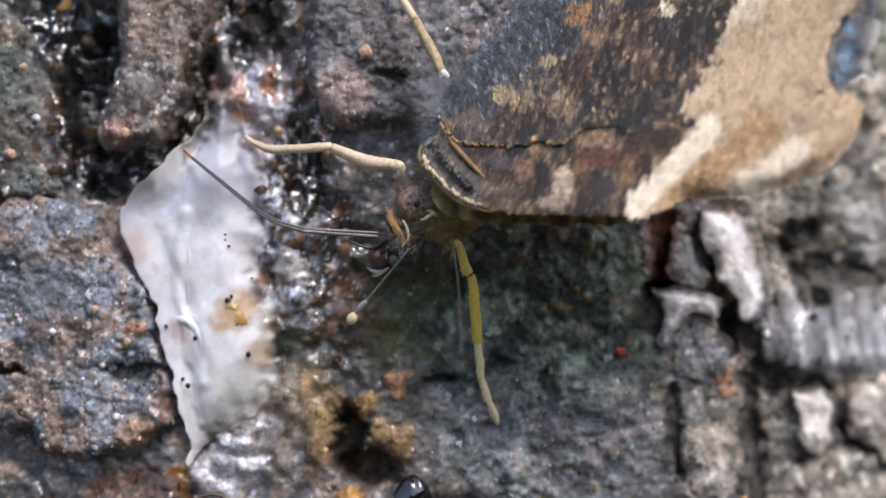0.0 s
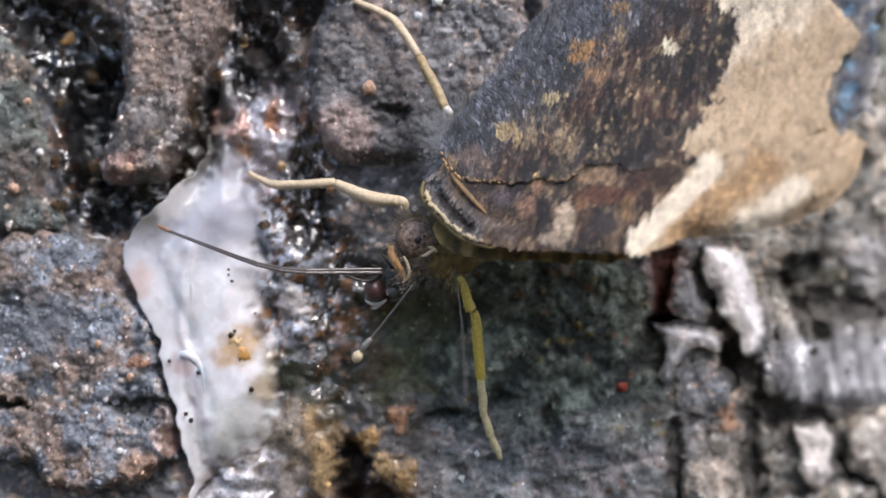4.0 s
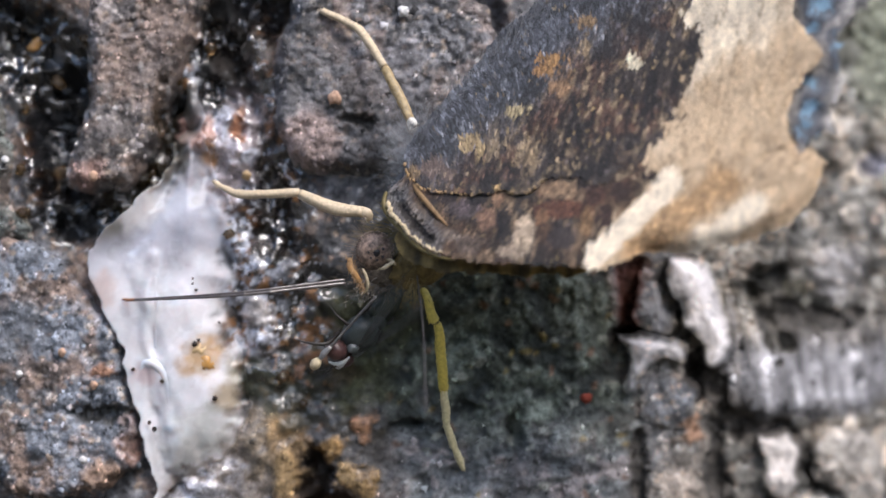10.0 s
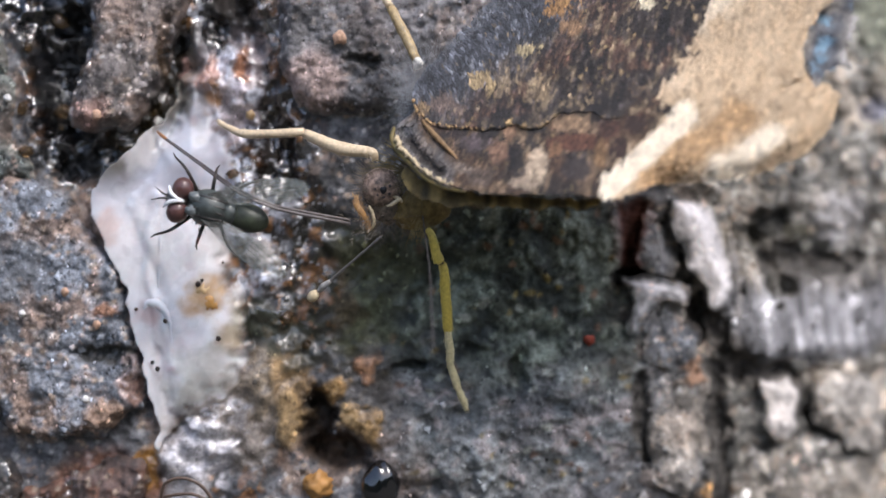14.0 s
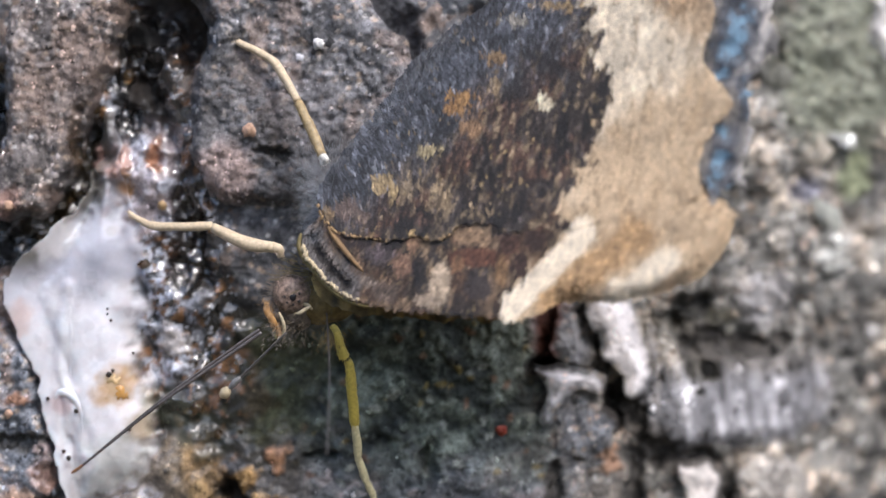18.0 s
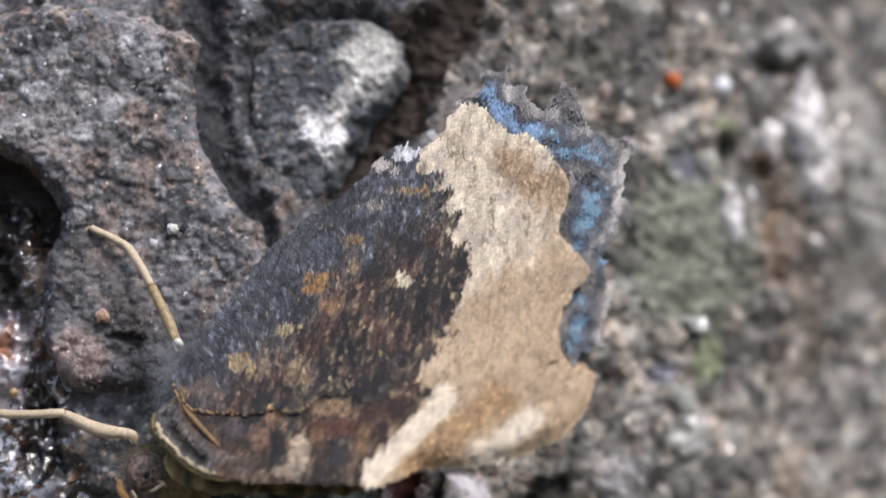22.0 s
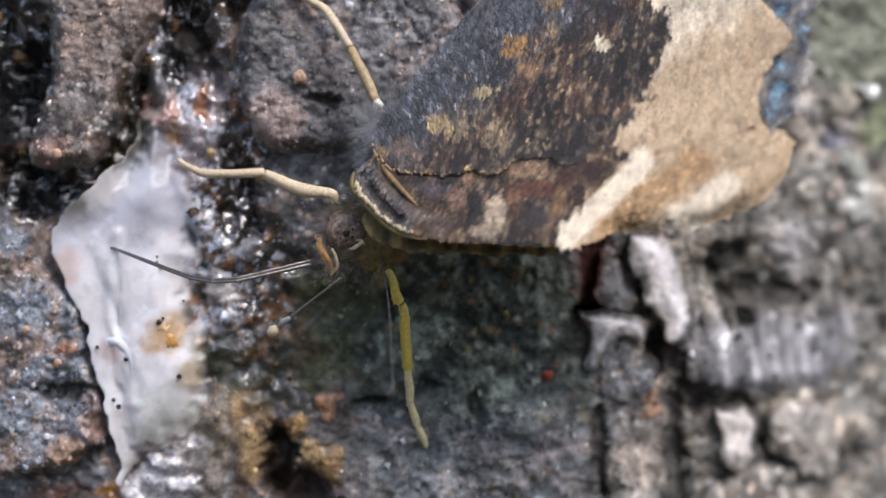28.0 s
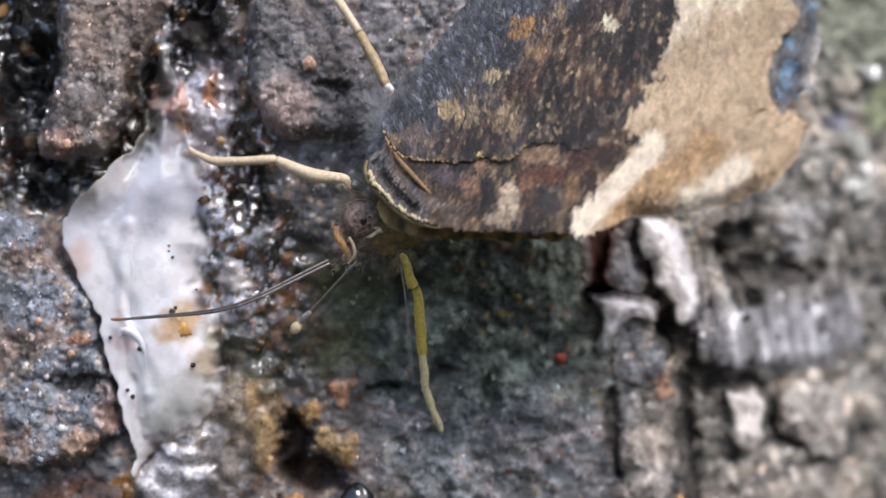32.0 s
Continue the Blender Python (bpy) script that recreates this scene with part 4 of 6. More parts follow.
bark_plate([(-38.1,0.6),(-31.9,1.9),(-28.7,1.7),(-25.6,-1.2),(-24.3,-3.4),(-22.3,-6.5),(-21.2,-9.6),(-20.2,-12.6),(-20.1,-15.3),(-20.7,-17.0),(-24.3,-18.8),(-27.3,-20.0),(-30.4,-19.1),(-33.1,-17.0),(-38.0,-15.7)], 1.0, 1, (0.135, 0.148, 0.172), (0.34, 0.235, 0.18), share=0.15, wet=0.45, grains=4500)
bark_plate([(-38.6,17.0),(-34.6,17.4),(-32.7,15.4),(-31.9,11.6),(-31.1,8.5),(-30.5,5.0),(-28.8,1.9),(-29.6,0.8),(-34.5,1.0),(-38.6,1.0)], 0.4, 2, (0.10, 0.110, 0.102), (0.21, 0.165, 0.135), grains=2600)
bark_plate([(-25.5,23.5),(-15.1,23.4),(-15.9,18.6),(-17.5,14.6),(-19.1,11.8),(-19.9,9.6),(-20.4,7.8),(-21.4,5.8),(-24.3,4.7),(-26.6,5.4),(-26.3,8.9),(-25.1,12.4),(-25.5,16.9)], 1.2, 3, (0.165, 0.145, 0.138), (0.30, 0.22, 0.18), share=0.35, wet=0.2, grains=2800)
bark_plate([(-22.2,36.5),(1.5,36.7),(0.9,29.6),(2.0,24.4),(5.3,20.5),(6.9,17.5),(9.3,12.3),(3.3,6.2),(-4.0,6.2),(-8.7,6.6),(-10.5,9.6),(-10.8,16.1),(-8.5,19.5),(-10.2,22.1),(-14.2,25.6),(-22.0,26.4)], 1.4, 4, (0.122, 0.120, 0.126), (0.27, 0.21, 0.185), share=0.1, grains=5000)
bark_plate([(3.8,36.9),(18.6,37.7),(17.9,32.2),(15.2,28.6),(13.7,25.2),(11.5,22.1),(8.3,18.5),(6.8,18.9),(5.0,21.9),(4.4,25.0),(4.1,30.7)], -2.8, 5, (0.066, 0.071, 0.08), (0.30, 0.30, 0.28), share=-0.1, lump=0.9, even=0.35)
bark_plate([(20.9,0.3),(22.6,0.9),(24.1,0.7),(25.6,-2.0),(26.3,-4.7),(26.1,-7.5),(24.6,-8.4),(23.4,-6.5),(22.6,-4.7),(21.4,-2.9)], 1.3, 6, (0.76, 0.71, 0.705), (0.78, 0.74, 0.73), share=0.3, rim=1.0, label="splintered whitish flake of bark", height=0.9, lump=0.14, fibre=-65, strands=0.1, skin=PITH, even=0.7)
bark_plate([(16.7,-6.7),(18.4,-6.2),(20.2,-7.0),(22.9,-6.6),(22.9,-7.9),(20.7,-8.3),(19.1,-9.0),(18.1,-10.5),(17.3,-10.3),(18.1,-8.3),(17.4,-7.5)], 0.9, 7, (0.56, 0.53, 0.53), (0.64, 0.61, 0.61), share=0.2, rim=0.8, label="pale curled flake of bark", height=0.9, lump=0.25, fibre=30, strands=0.12, skin=PITH, even=0.6)
bark_plate([(18.2,-1.1),(20.5,-0.8),(21.6,-3.5),(21.8,-6.2),(19.8,-6.6),(17.9,-4.8)], 0.2, 8, (0.13, 0.13, 0.14), (0.3, 0.29, 0.29), rim=1.2, height=0.9, fibre=-80, skin=PITH, even=0.4)
bark_plate([(18.6,-9.5),(21.4,-8.9),(23.3,-10.7),(22.8,-13.0),(20.4,-13.8),(18.6,-12.4)], 0.1, 9, (0.10, 0.105, 0.115), (0.26, 0.25, 0.25), rim=1.3, height=0.9, fibre=-70)
bark_plate([(25.6,-1.2),(27.3,-2.5),(27.6,-7.1),(27.0,-11.7),(25.8,-11.2),(25.6,-7.1)], 0.6, 10, (0.27, 0.25, 0.24), (0.42, 0.38, 0.36), share=0.2, rim=0.9, height=0.9, fibre=-85, lump=0.4, skin=PITH, even=0.5)
bark_plate([(28.2,-13.9),(31.0,-13.8),(33.1,-16.2),(32.6,-19.4),(29.9,-19.8),(28.7,-17.4)], 0.5, 11, (0.44, 0.40, 0.375), (0.56, 0.52, 0.48), share=0.2, rim=1.2, height=0.9, fibre=-70, lump=0.4, skin=PITH, even=0.5)
bark_plate([(19.4,-16.5),(23.0,-16.2),(24.2,-19.0),(23.4,-23.5),(20.0,-23.3),(18.9,-19.6)], 0.2, 12, (0.20, 0.18, 0.16), (0.36, 0.30, 0.25), share=0.2, rim=1.2, height=0.9, fibre=-75)
bark_plate([(33.7,-13.8),(41.4,-15.1),(41.3,-20.9),(35.8,-20.1),(33.1,-16.7)], 0.1, 13, (0.29, 0.265, 0.235), (0.48, 0.44, 0.41), rim=1.2, height=0.9, fibre=-60)
bark_plate([(26.9,-20.5),(32.5,-20.4),(41.3,-22.9),(41.2,-29.7),(28.4,-28.5)], 0.1, 14, (0.18, 0.16, 0.135), (0.40, 0.35, 0.31), rim=1.2, height=0.9, fibre=-60)
bark_plate([(-30.6,-23.1),(-28.4,-21.5),(-24.9,-20.8),(-21.5,-19.5),(-20.0,-20.4),(-20.2,-25.2),(-30.6,-25.3)], 0.0, 16, (0.075, 0.05, 0.045), (0.21, 0.10, 0.065), share=0.3, wet=1.0, rim=1.2, label="wet reddish bark")
bark_plate([(-38.3,-18.5),(-32.9,-18.9),(-30.4,-20.6),(-30.2,-25.5),(-38.2,-25.5)], 0.0, 17, (0.05, 0.05, 0.05), wet=1.0, rim=1.2)

# ---- the rest of the trunk, unseen ground, and a dark ring added against low sky ----
front = np.linspace(-138, 158, 60)
arc = np.linspace(0, math.pi, 42)[1:-1]
y0, y1 = float(round_of(np.array([158.0]))[0]), float(round_of(np.array([-138.0]))[0])
loop = np.concatenate((np.stack((front, round_of(front) + 13.0), -1), np.stack((10 + 148 * np.cos(arc), y0 + (y1 - y0) * arc / math.pi + 13 + 170 * np.sin(arc)), -1)))
levels = np.concatenate((np.linspace(-1200, -240, 50), np.linspace(-230, 230, 10), np.linspace(240, 6000, 200)))
n = len(loop)
px, pz = np.tile(loop[:, 0], len(levels)), np.repeat(levels, n)
a = np.tile(np.linspace(0, 400, n), len(levels))
swell = 1 + 0.25 * ease(-650, -1010, pz)
far_off = ease(235, 300, np.abs(pz))
out = 1 + far_off * (0.03 * fbm(a, pz * 0.2, 22, 4, 500) + 0.02 * fbm(a, pz, 60, 2, 501))
v = np.stack((10 + (px - 10) * swell * out, 90 + (np.tile(loop[:, 1], len(levels)) - 90) * swell * out, pz), -1)
k = np.arange(n)
f = np.concatenate([np.stack((k + r * n, (k + 1) % n + r * n, (k + 1) % n + (r + 1) * n, k + (r + 1) * n), -1) for r in range(len(levels) - 1)])
tint = np.concatenate((bark_colour(a, pz * 0.5, 9), np.zeros((len(a), 1))), 1)
v[-n:] = np.array((10.0, 90.0, 6040.0)) + (v[-n:] - np.array((10.0, 90.0, 6000.0))) * 0.02
part("bole", (v, f, tint), BARK, trunk, "rough grey furrowed trunk rising from the ground")
# Unseen ring, added to hide low sky from wet bark and deepen shade.
a = np.linspace(0, 2 * math.pi, 145)[:-1]
ring = np.array([(25000 * math.cos(t), 25000 * math.sin(t), h + (900 * math.sin(9 * t) + 700 * math.sin(23 * t + 1) if h > 0 else 0)) for h in (-1000, 6700) for t in a])
i = np.arange(144)
tagged(part("backdrop", (ring, np.stack((i, (i + 1) % 144, (i + 1) % 144 + 144, i + 144), -1)), plain("dark_ring", (0.06, 0.08, 0.04), 0.9, 1.2, 0.6, 0.5, 0.05)),
       "unseen dark green ring added round the tree to block low sky", "backdrop", kind="structure")
# The ground is unseen; its dark colour keeps light from below low.
x, z, quads = grid(-60000, 60000, -60000, 60000, 1500)
tagged(part("ground", (np.stack((x, z, -1000 - 120 * np.abs(fbm(x, z, 6000, 3, 510))), -1), quads), plain("dark_ground", (0.055, 0.05, 0.035), 0.9, 30, 0.5, 0.5, 0.01)),
       "unseen dark brown ground round the tree", "ground", kind="structure")

# ---- the foamy sap ----
FOAM = [(-17.2,14.2),(-17.6,11.2),(-18.0,9.0),(-18.9,6.8),(-20.2,4.9),(-22.4,2.9),(-24.9,1.1),(-24.5,-2.5),(-22.8,-6.5),(-21.4,-9.3),(-20.5,-13.1),(-19.5,-17.9),(-19.3,-19.8),(-19.1,-19.8),(-18.7,-18.4),(-15.7,-16.6),(-13.5,-14.6),(-12.5,-12.4),(-12.2,-9.3),(-13.5,-6.9),(-13.5,-3.4),(-13.4,0.1),(-13.1,2.3),(-13.5,4.2),(-14.6,6.0),(-15.5,8.2),(-16.0,11.0),(-16.4,14.2)]


def foam_depth(x, z, d):
    wob = 0.5 * fbm(x, z, 3.0, 3, 71)
    ridge = along([(-19.9,0.1),(-20.0,-5.2),(-19.6,-8.7),(-18.3,-13.1)], x + wob, z)
    left = ease(-17.0, -20.5, x)
    dome = round_of(x) + 0.3 - 1.2 * np.maximum(ease(0, 3.5, d), 0.85 * left) - 0.25 * ease(0.8, 0.0, ridge) - 0.24 * fbm(x, z, 3.0, 2, 61) - 0.03 * fbm(x, z, 0.7, 3, 62)
    k = np.maximum(ease(0.0, 1.7, d + 0.5 * fbm(x, z, 1.0, 3, 67)), left)
    return (base_depth(x, z) - 0.12) * (1 - k) + dome * k


def foam_tint(x, z, d, y):
    c = np.array((0.76, 0.75, 0.78))[None] * (1 + 0.14 * fbm(x, z, 2.5, 3, 63) + 0.08 * fbm(x, z, 0.6, 3, 65))[:, None]
    w = (ease(3.0, 0.2, d + 1.3 * fbm(x, z, 1.2, 4, 64, 0.6)) * (1 - 0.6 * ease(-17.0, -20.5, x)))[:, None] * 0.5
    c = c * (1 - w) + np.array((0.42, 0.37, 0.33))[None] * w
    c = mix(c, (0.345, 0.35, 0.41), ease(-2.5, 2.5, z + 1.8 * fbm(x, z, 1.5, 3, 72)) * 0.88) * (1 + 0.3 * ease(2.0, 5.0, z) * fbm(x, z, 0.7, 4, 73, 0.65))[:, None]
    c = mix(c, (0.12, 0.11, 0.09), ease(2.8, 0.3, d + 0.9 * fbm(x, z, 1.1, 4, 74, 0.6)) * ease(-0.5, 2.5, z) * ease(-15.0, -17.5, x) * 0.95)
    for sx, sz, r, col in FOAM_STAINS:
        k = ease(1.2, 0.4, np.hypot(x - sx, z - sz) / r + 0.5 * fbm(x, z, 0.9, 3, 68))[:, None] * 0.8
        c = c * (1 - k) + np.array(col)[None] * k
    w = (ease(1.5, 0.1, d + 1.0 * fbm(x, z, 0.9, 4, 69, 0.65)) * (1 - ease(-17.5, -20.5, x)) * (1 - 0.75 * ease(4.0, 8.0, z)))[:, None]
    c = c * (1 - w) + base_tint(x, z)[:, :3] * w
    return np.concatenate((c, (ease(-0.3, 0.4, fbm(x, z, 1.0, 3, 66)) * (1 - 0.9 * ease(-1.0, 3.0, z)) * ease(0.1, 1.6, d))[:, None]), 1)


FOAM_STAINS = [(-15.9,-7.6, 1.9, (0.50, 0.30, 0.12)), (-18.3,4.3, 2.6, (0.55, 0.56, 0.61)), (-13.9,-10.9, 1.3, (0.40, 0.30, 0.18)), (-23.9,-2.5, 1.6, (0.66, 0.52, 0.48)),
               (-20.3,-9.1, 1.1, (0.55, 0.42, 0.42)), (-21.2,4.1, 2.2, (0.50, 0.48, 0.47)), (-15.9,-14.4, 3.2, (0.48, 0.48, 0.45)), (-14.4,-1.7, 1.8, (0.55, 0.54, 0.57)), (-15.0,2.7, 1.8, (0.50, 0.50, 0.55)), (-16.1, 9.2, 0.9, (0.46, 0.30, 0.26)), (-15.6, 7.9, 0.7, (0.30, 0.15, 0.06)), (-17.0, 6.0, 0.6, (0.24, 0.21, 0.22)), (-16.4, 4.4, 0.5, (0.30, 0.29, 0.31)), (-12.8,-9.1, 1.6, (0.36, 0.32, 0.24))]
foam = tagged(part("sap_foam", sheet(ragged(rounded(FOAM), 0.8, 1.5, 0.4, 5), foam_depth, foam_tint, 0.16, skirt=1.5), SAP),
              "white foamy tree sap oozing down a bark crack", "sap")

for pts in ([(-19.7,0.0),(-19.6,-1.7),(-19.5,-3.9),(-19.5,-7.0)], [(-20.7,-8.9),(-20.4,-8.2),(-19.6,-8.2),(-18.9,-8.9),(-18.5,-9.8),(-18.4,-11.3)]):
    steps = np.linspace(0, len(pts) - 1, 4 * len(pts))
    line = np.stack([np.interp(steps, range(len(pts)), [p[c] for p in pts]) for c in (0, 1)], -1)
    pts = [(px, float(foam_depth(np.array([px]), np.array([pz]), np.array([3.0]))[0]) + 0.27, pz) for px, pz in line]
    v, f = tube(pts, [0.36 * math.sin(math.pi * (k + 0.3) / (len(pts) - 0.4)) ** 0.5 for k in range(len(pts))], 12)
    v = v + 0.05 * np.stack((vnoise(v[:, 0], v[:, 2], 1.2, 77), vnoise(v[:, 0], v[:, 2], 0.8, 78), 0 * v[:, 0]), -1)
    part("fold", (v, f, np.tile((0.80, 0.78, 0.82, 0.3), (len(v), 1))), SAP, foam)

# ---- the butterfly ----
butterfly = tagged(new("butterfly"), "worn brown butterfly with closed wings, drinking sap on the bark", "butterfly")
HINGE = (0.6, 10.4)


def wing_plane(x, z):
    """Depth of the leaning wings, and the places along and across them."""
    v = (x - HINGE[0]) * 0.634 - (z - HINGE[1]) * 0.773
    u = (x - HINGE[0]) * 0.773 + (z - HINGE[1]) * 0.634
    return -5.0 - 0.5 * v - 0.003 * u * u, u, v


BAND_IN = [(19.1,24.9),(18.7,23.3),(19.7,22.9),(20.1,21.8),(20.9,21.3),(20.5,20.0),(21.0,19.3),(20.6,18.2),(21.4,17.1),(21.7,15.5),(20.9,14.0),(21.0,12.7),(20.4,11.4),(19.8,10.8),(20.6,10.3),(19.6,10.0),(19.0,9.1),(18.2,8.3),(18.1,6.8),(18.3,6.0),(17.3,4.8),(16.1,3.5),(14.9,2.3),(13.9,0.5),(13.4,-0.8)]
MEMBRANE = tinted("blue_wing", 5200, 0.4, 0.6, 0.4, 0.5, 0.0001, sheen=0.1)


def combed(x, z, wide, long, seed):
    """Streaks that run down the wing."""
    return fbm((x * 0.97 - z * 0.24) / wide, (x * 0.24 + z * 0.97) / long, 1.0, 3, seed, 0.6)


def dark_wing(x, z, u, v, seed=0):
    """Slate scales, browner and streaked with gold towards the outer edge."""
    fine = combed(x, z, 0.24, 0.55, 130 + seed) + 0.6 * fbm(x, z, 0.3, 2, 131 + seed)
    big = fbm(x, z, 3.2, 4, 140 + seed, 0.55)
    c = np.array((0.060, 0.064, 0.076))[None] * np.exp(1.0 * fine + 0.7 * big)[:, None]
    low = ease(2.0, 7.5, v + 3.2 * big)
    c = mix(c, (0.050, 0.032, 0.022), low * 0.8) * (1 + 0.55 * np.clip(fine, -1, 1) * low)[:, None]
    c = mix(c, (0.12, 0.055, 0.032), ease(0.1, 0.4, fbm(x, z, 1.6, 3, 144 + seed)) * low * 0.6)
    rows = 1.1 * combed(x, z, 0.36, 1.2, 150 + seed) + 0.6 * combed(x, z, 1.3, 2.6, 151 + seed)
    c = mix(c, (0.30, 0.22, 0.135), ease(0.16, 0.5, rows) * ease(2.5, 7.0, v + 2 * big) * 0.75)
    c = mix(c, (0.010, 0.008, 0.009), ease(0.06, 0.38, -rows) * (0.3 + 0.65 * low))
    clump = ease(-0.02, 0.22, fbm(x, z, 1.5, 3, 155 + seed))
    d, tag = cells(x, z + 0.3 * fine, 0.5, 156 + seed)
    c = mix(c, (0.40, 0.29, 0.17), (tag > 0.72) * ease(0.5, 0.22, d) * clump * low * 0.7)
    c = mix(c, (0.012, 0.010, 0.011), (tag < 0.3) * ease(0.6, 0.3, d) * (1 - clump) * low * 0.75)
    d, tag = cells(x, z, 0.34, 152 + seed)
    gold = (tag > 0.9) * ease(0.5, 0.2, d) * ease(-0.2, 0.25, fbm(x, z, 2.4, 3, 153 + seed))
    c = mix(c, (0.40, 0.28, 0.13), gold * (0.35 + 0.5 * low))
    d, tag = cells(x, z, 0.5, 154 + seed)
    return mix(c * (1 - 0.28 * low[:, None]), (0.30, 0.31, 0.34), (tag > 0.93) * ease(0.45, 0.15, d) * (1 - low) * 0.7)


def band_side(x, z):
    """More than 0 on the pale side of the band's inner edge."""
    poly = np.array(BAND_IN + [(70.0, BAND_IN[-1][1]), (70.0, 60.0), (BAND_IN[0][0], 60.0)])
    return inside(poly, x, z)[0]


def pale_streaks(x, z):
    """Two slanting pale streaks near the wing tip."""
    wob = 0.5 * fbm(x, z, 1.2, 4, 211, 0.65)
    return np.maximum(ease(1.05, 0.6, along([(13.9,-0.1),(15.6,1.5),(17.2,3.1),(18.9,4.8),(19.6,6.0)], x, z) + wob), ease(1.15, 0.6, along([(21.6,1.2),(23.8,2.5),(25.4,4.1)], x, z) + wob))


def cream_band(x, z, v):
    """The pale outer band: cream above, tan towards the tip, with two bright streaks and a rusty one."""
    c = np.array((0.72, 0.61, 0.46))[None] * np.exp(0.25 * combed(x, z, 0.3, 0.7, 180) + 0.45 * combed(x, z, 0.62, 1.7, 188) + 0.2 * fbm(x, z, 2.2, 3, 182))[:, None]
    c = mix(c, (0.25, 0.175, 0.105), ease(0.1, 0.4, combed(x, z, 0.5, 1.5, 181) + 0.3 * fbm(x, z, 1.4, 2, 184)) * 0.6)
    c = mix(c, (0.36, 0.22, 0.11), ease(2.4, 0.6, along([(25.2,23.6),(26.6,22.0),(28.4,20.9)], x, z) + fbm(x, z, 1.0, 3, 185)) * 0.7)
    low = ease(9.0, 13.5, v + 2.5 * fbm(x, z, 2, 3, 183))
    c = mix(c, (0.48, 0.335, 0.20), low * 0.82) * np.exp(0.22 * low * combed(x, z, 0.5, 2.2, 187))[:, None]
    c = mix(c, (0.36, 0.205, 0.085), ease(1.7, 0.5, along([(17.4,0.9),(20.0,3.1),(22.0,4.9),(23.4,5.6)], x, z) + 0.8 * fbm(x, z, 1.2, 3, 186)) * 0.75)
    return np.minimum(mix(c, (0.86, 0.74, 0.57), pale_streaks(x, z) * 0.9), 0.88)


WING_SPOTS = [(17.0,14.7,0.5,0.4,(0.72,0.62,0.44)), (11.0,14.8,1.1,0.8,(0.30,0.165,0.065)), (10.4,14.3,0.7,0.5,(0.28,0.15,0.06)), (11.7,12.9,0.7,1.0,(0.22,0.13,0.07)), (13.5,17.9,1.0,0.5,(0.26,0.165,0.085)), (13.5,16.1,0.4,0.9,(0.24,0.17,0.10)),
              (8.7,11.2,0.8,0.5,(0.34,0.27,0.15)), (5.0,8.6,1.1,0.8,(0.25,0.18,0.095)), (6.0,7.9,0.4,0.8,(0.28,0.20,0.10)), (18.0,21.7,1.5,0.4,(0.28,0.19,0.10)), (14.9,20.6,0.9,0.4,(0.20,0.18,0.15)), (17.6,24.9,0.8,0.5,(0.62,0.62,0.64)), (15.9,23.9,1.0,0.6,(0.42,0.38,0.34)), (0.9,6.6,0.4,0.6,(0.24,0.16,0.085)), (2.4,6.6,1.2,0.9,(0.12,0.085,0.07)), (9.6,7.6,0.5,1.0,(0.24,0.17,0.10))]
# Entries (5.7, 4.35) and (9.2, 4.6) paint the hindwing edge's shadow.
FORE_SPOTS_AND_SHADE = [(4.9,3.7,1.3,0.8,(0.085,0.065,0.068)), (3.4,4.3,0.9,0.5,(0.022,0.015,0.015)), (5.7,4.35,0.9,0.5,(0.016,0.013,0.014)), (6.5,2.9,0.8,1.0,(0.235,0.135,0.088)), (7.75,2.4,0.66,1.25,(0.008,0.007,0.010)), (9.3,1.7,0.85,1.4,(0.52,0.40,0.285)), (8.4,0.5,1.0,0.6,(0.34,0.26,0.19)),
              (12.1,3.6,2.4,0.8,(0.115,0.045,0.026)), (11.7,5.0,1.5,0.7,(0.25,0.16,0.095)), (7.2,4.4,0.5,0.6,(0.26,0.15,0.09)), (9.2,4.6,1.0,0.4,(0.012,0.010,0.010)), (12.1,1.5,1.2,1.0,(0.036,0.028,0.028)), (13.7,2.6,0.5,1.4,(0.20,0.115,0.055)), (15.1,2.9,0.8,1.2,(0.034,0.016,0.013)),
              (10.5,3.0,0.6,0.6,(0.19,0.10,0.052)), (5.3,1.0,1.3,0.8,(0.10,0.072,0.056)), (-0.3,4.6,0.6,0.7,(0.24,0.24,0.25)), (10.6,0.5,0.6,0.8,(0.036,0.025,0.021)), (3.6,1.6,1.0,0.5,(0.13,0.10,0.08)), (3.0,3.2,0.4,1.2,(0.10,0.062,0.038)), (14.4,4.6,0.9,0.9,(0.06,0.026,0.018)), (16.2,5.0,0.8,1.0,(0.035,0.018,0.014))]
FURROW = [(-0.4,4.6),(-0.05,3.8),(1.0,2.5),(2.3,1.3)]


def spots_on(c, spots, x, z, seed, ragged_by=0.32):
    for k, (sx, sz, rx, rz, col) in enumerate(spots):
        near = np.hypot((x - sx) / rx, (z - sz) / rz) + ragged_by * (fbm(x, z, 0.9, 4, seed + k, 0.7) + 0.8 * combed(x, z, 0.22, 0.6, seed + k + 60))
        c = mix(c, np.array(col), ease(1.12, 0.7, near) * 0.94)
    return c


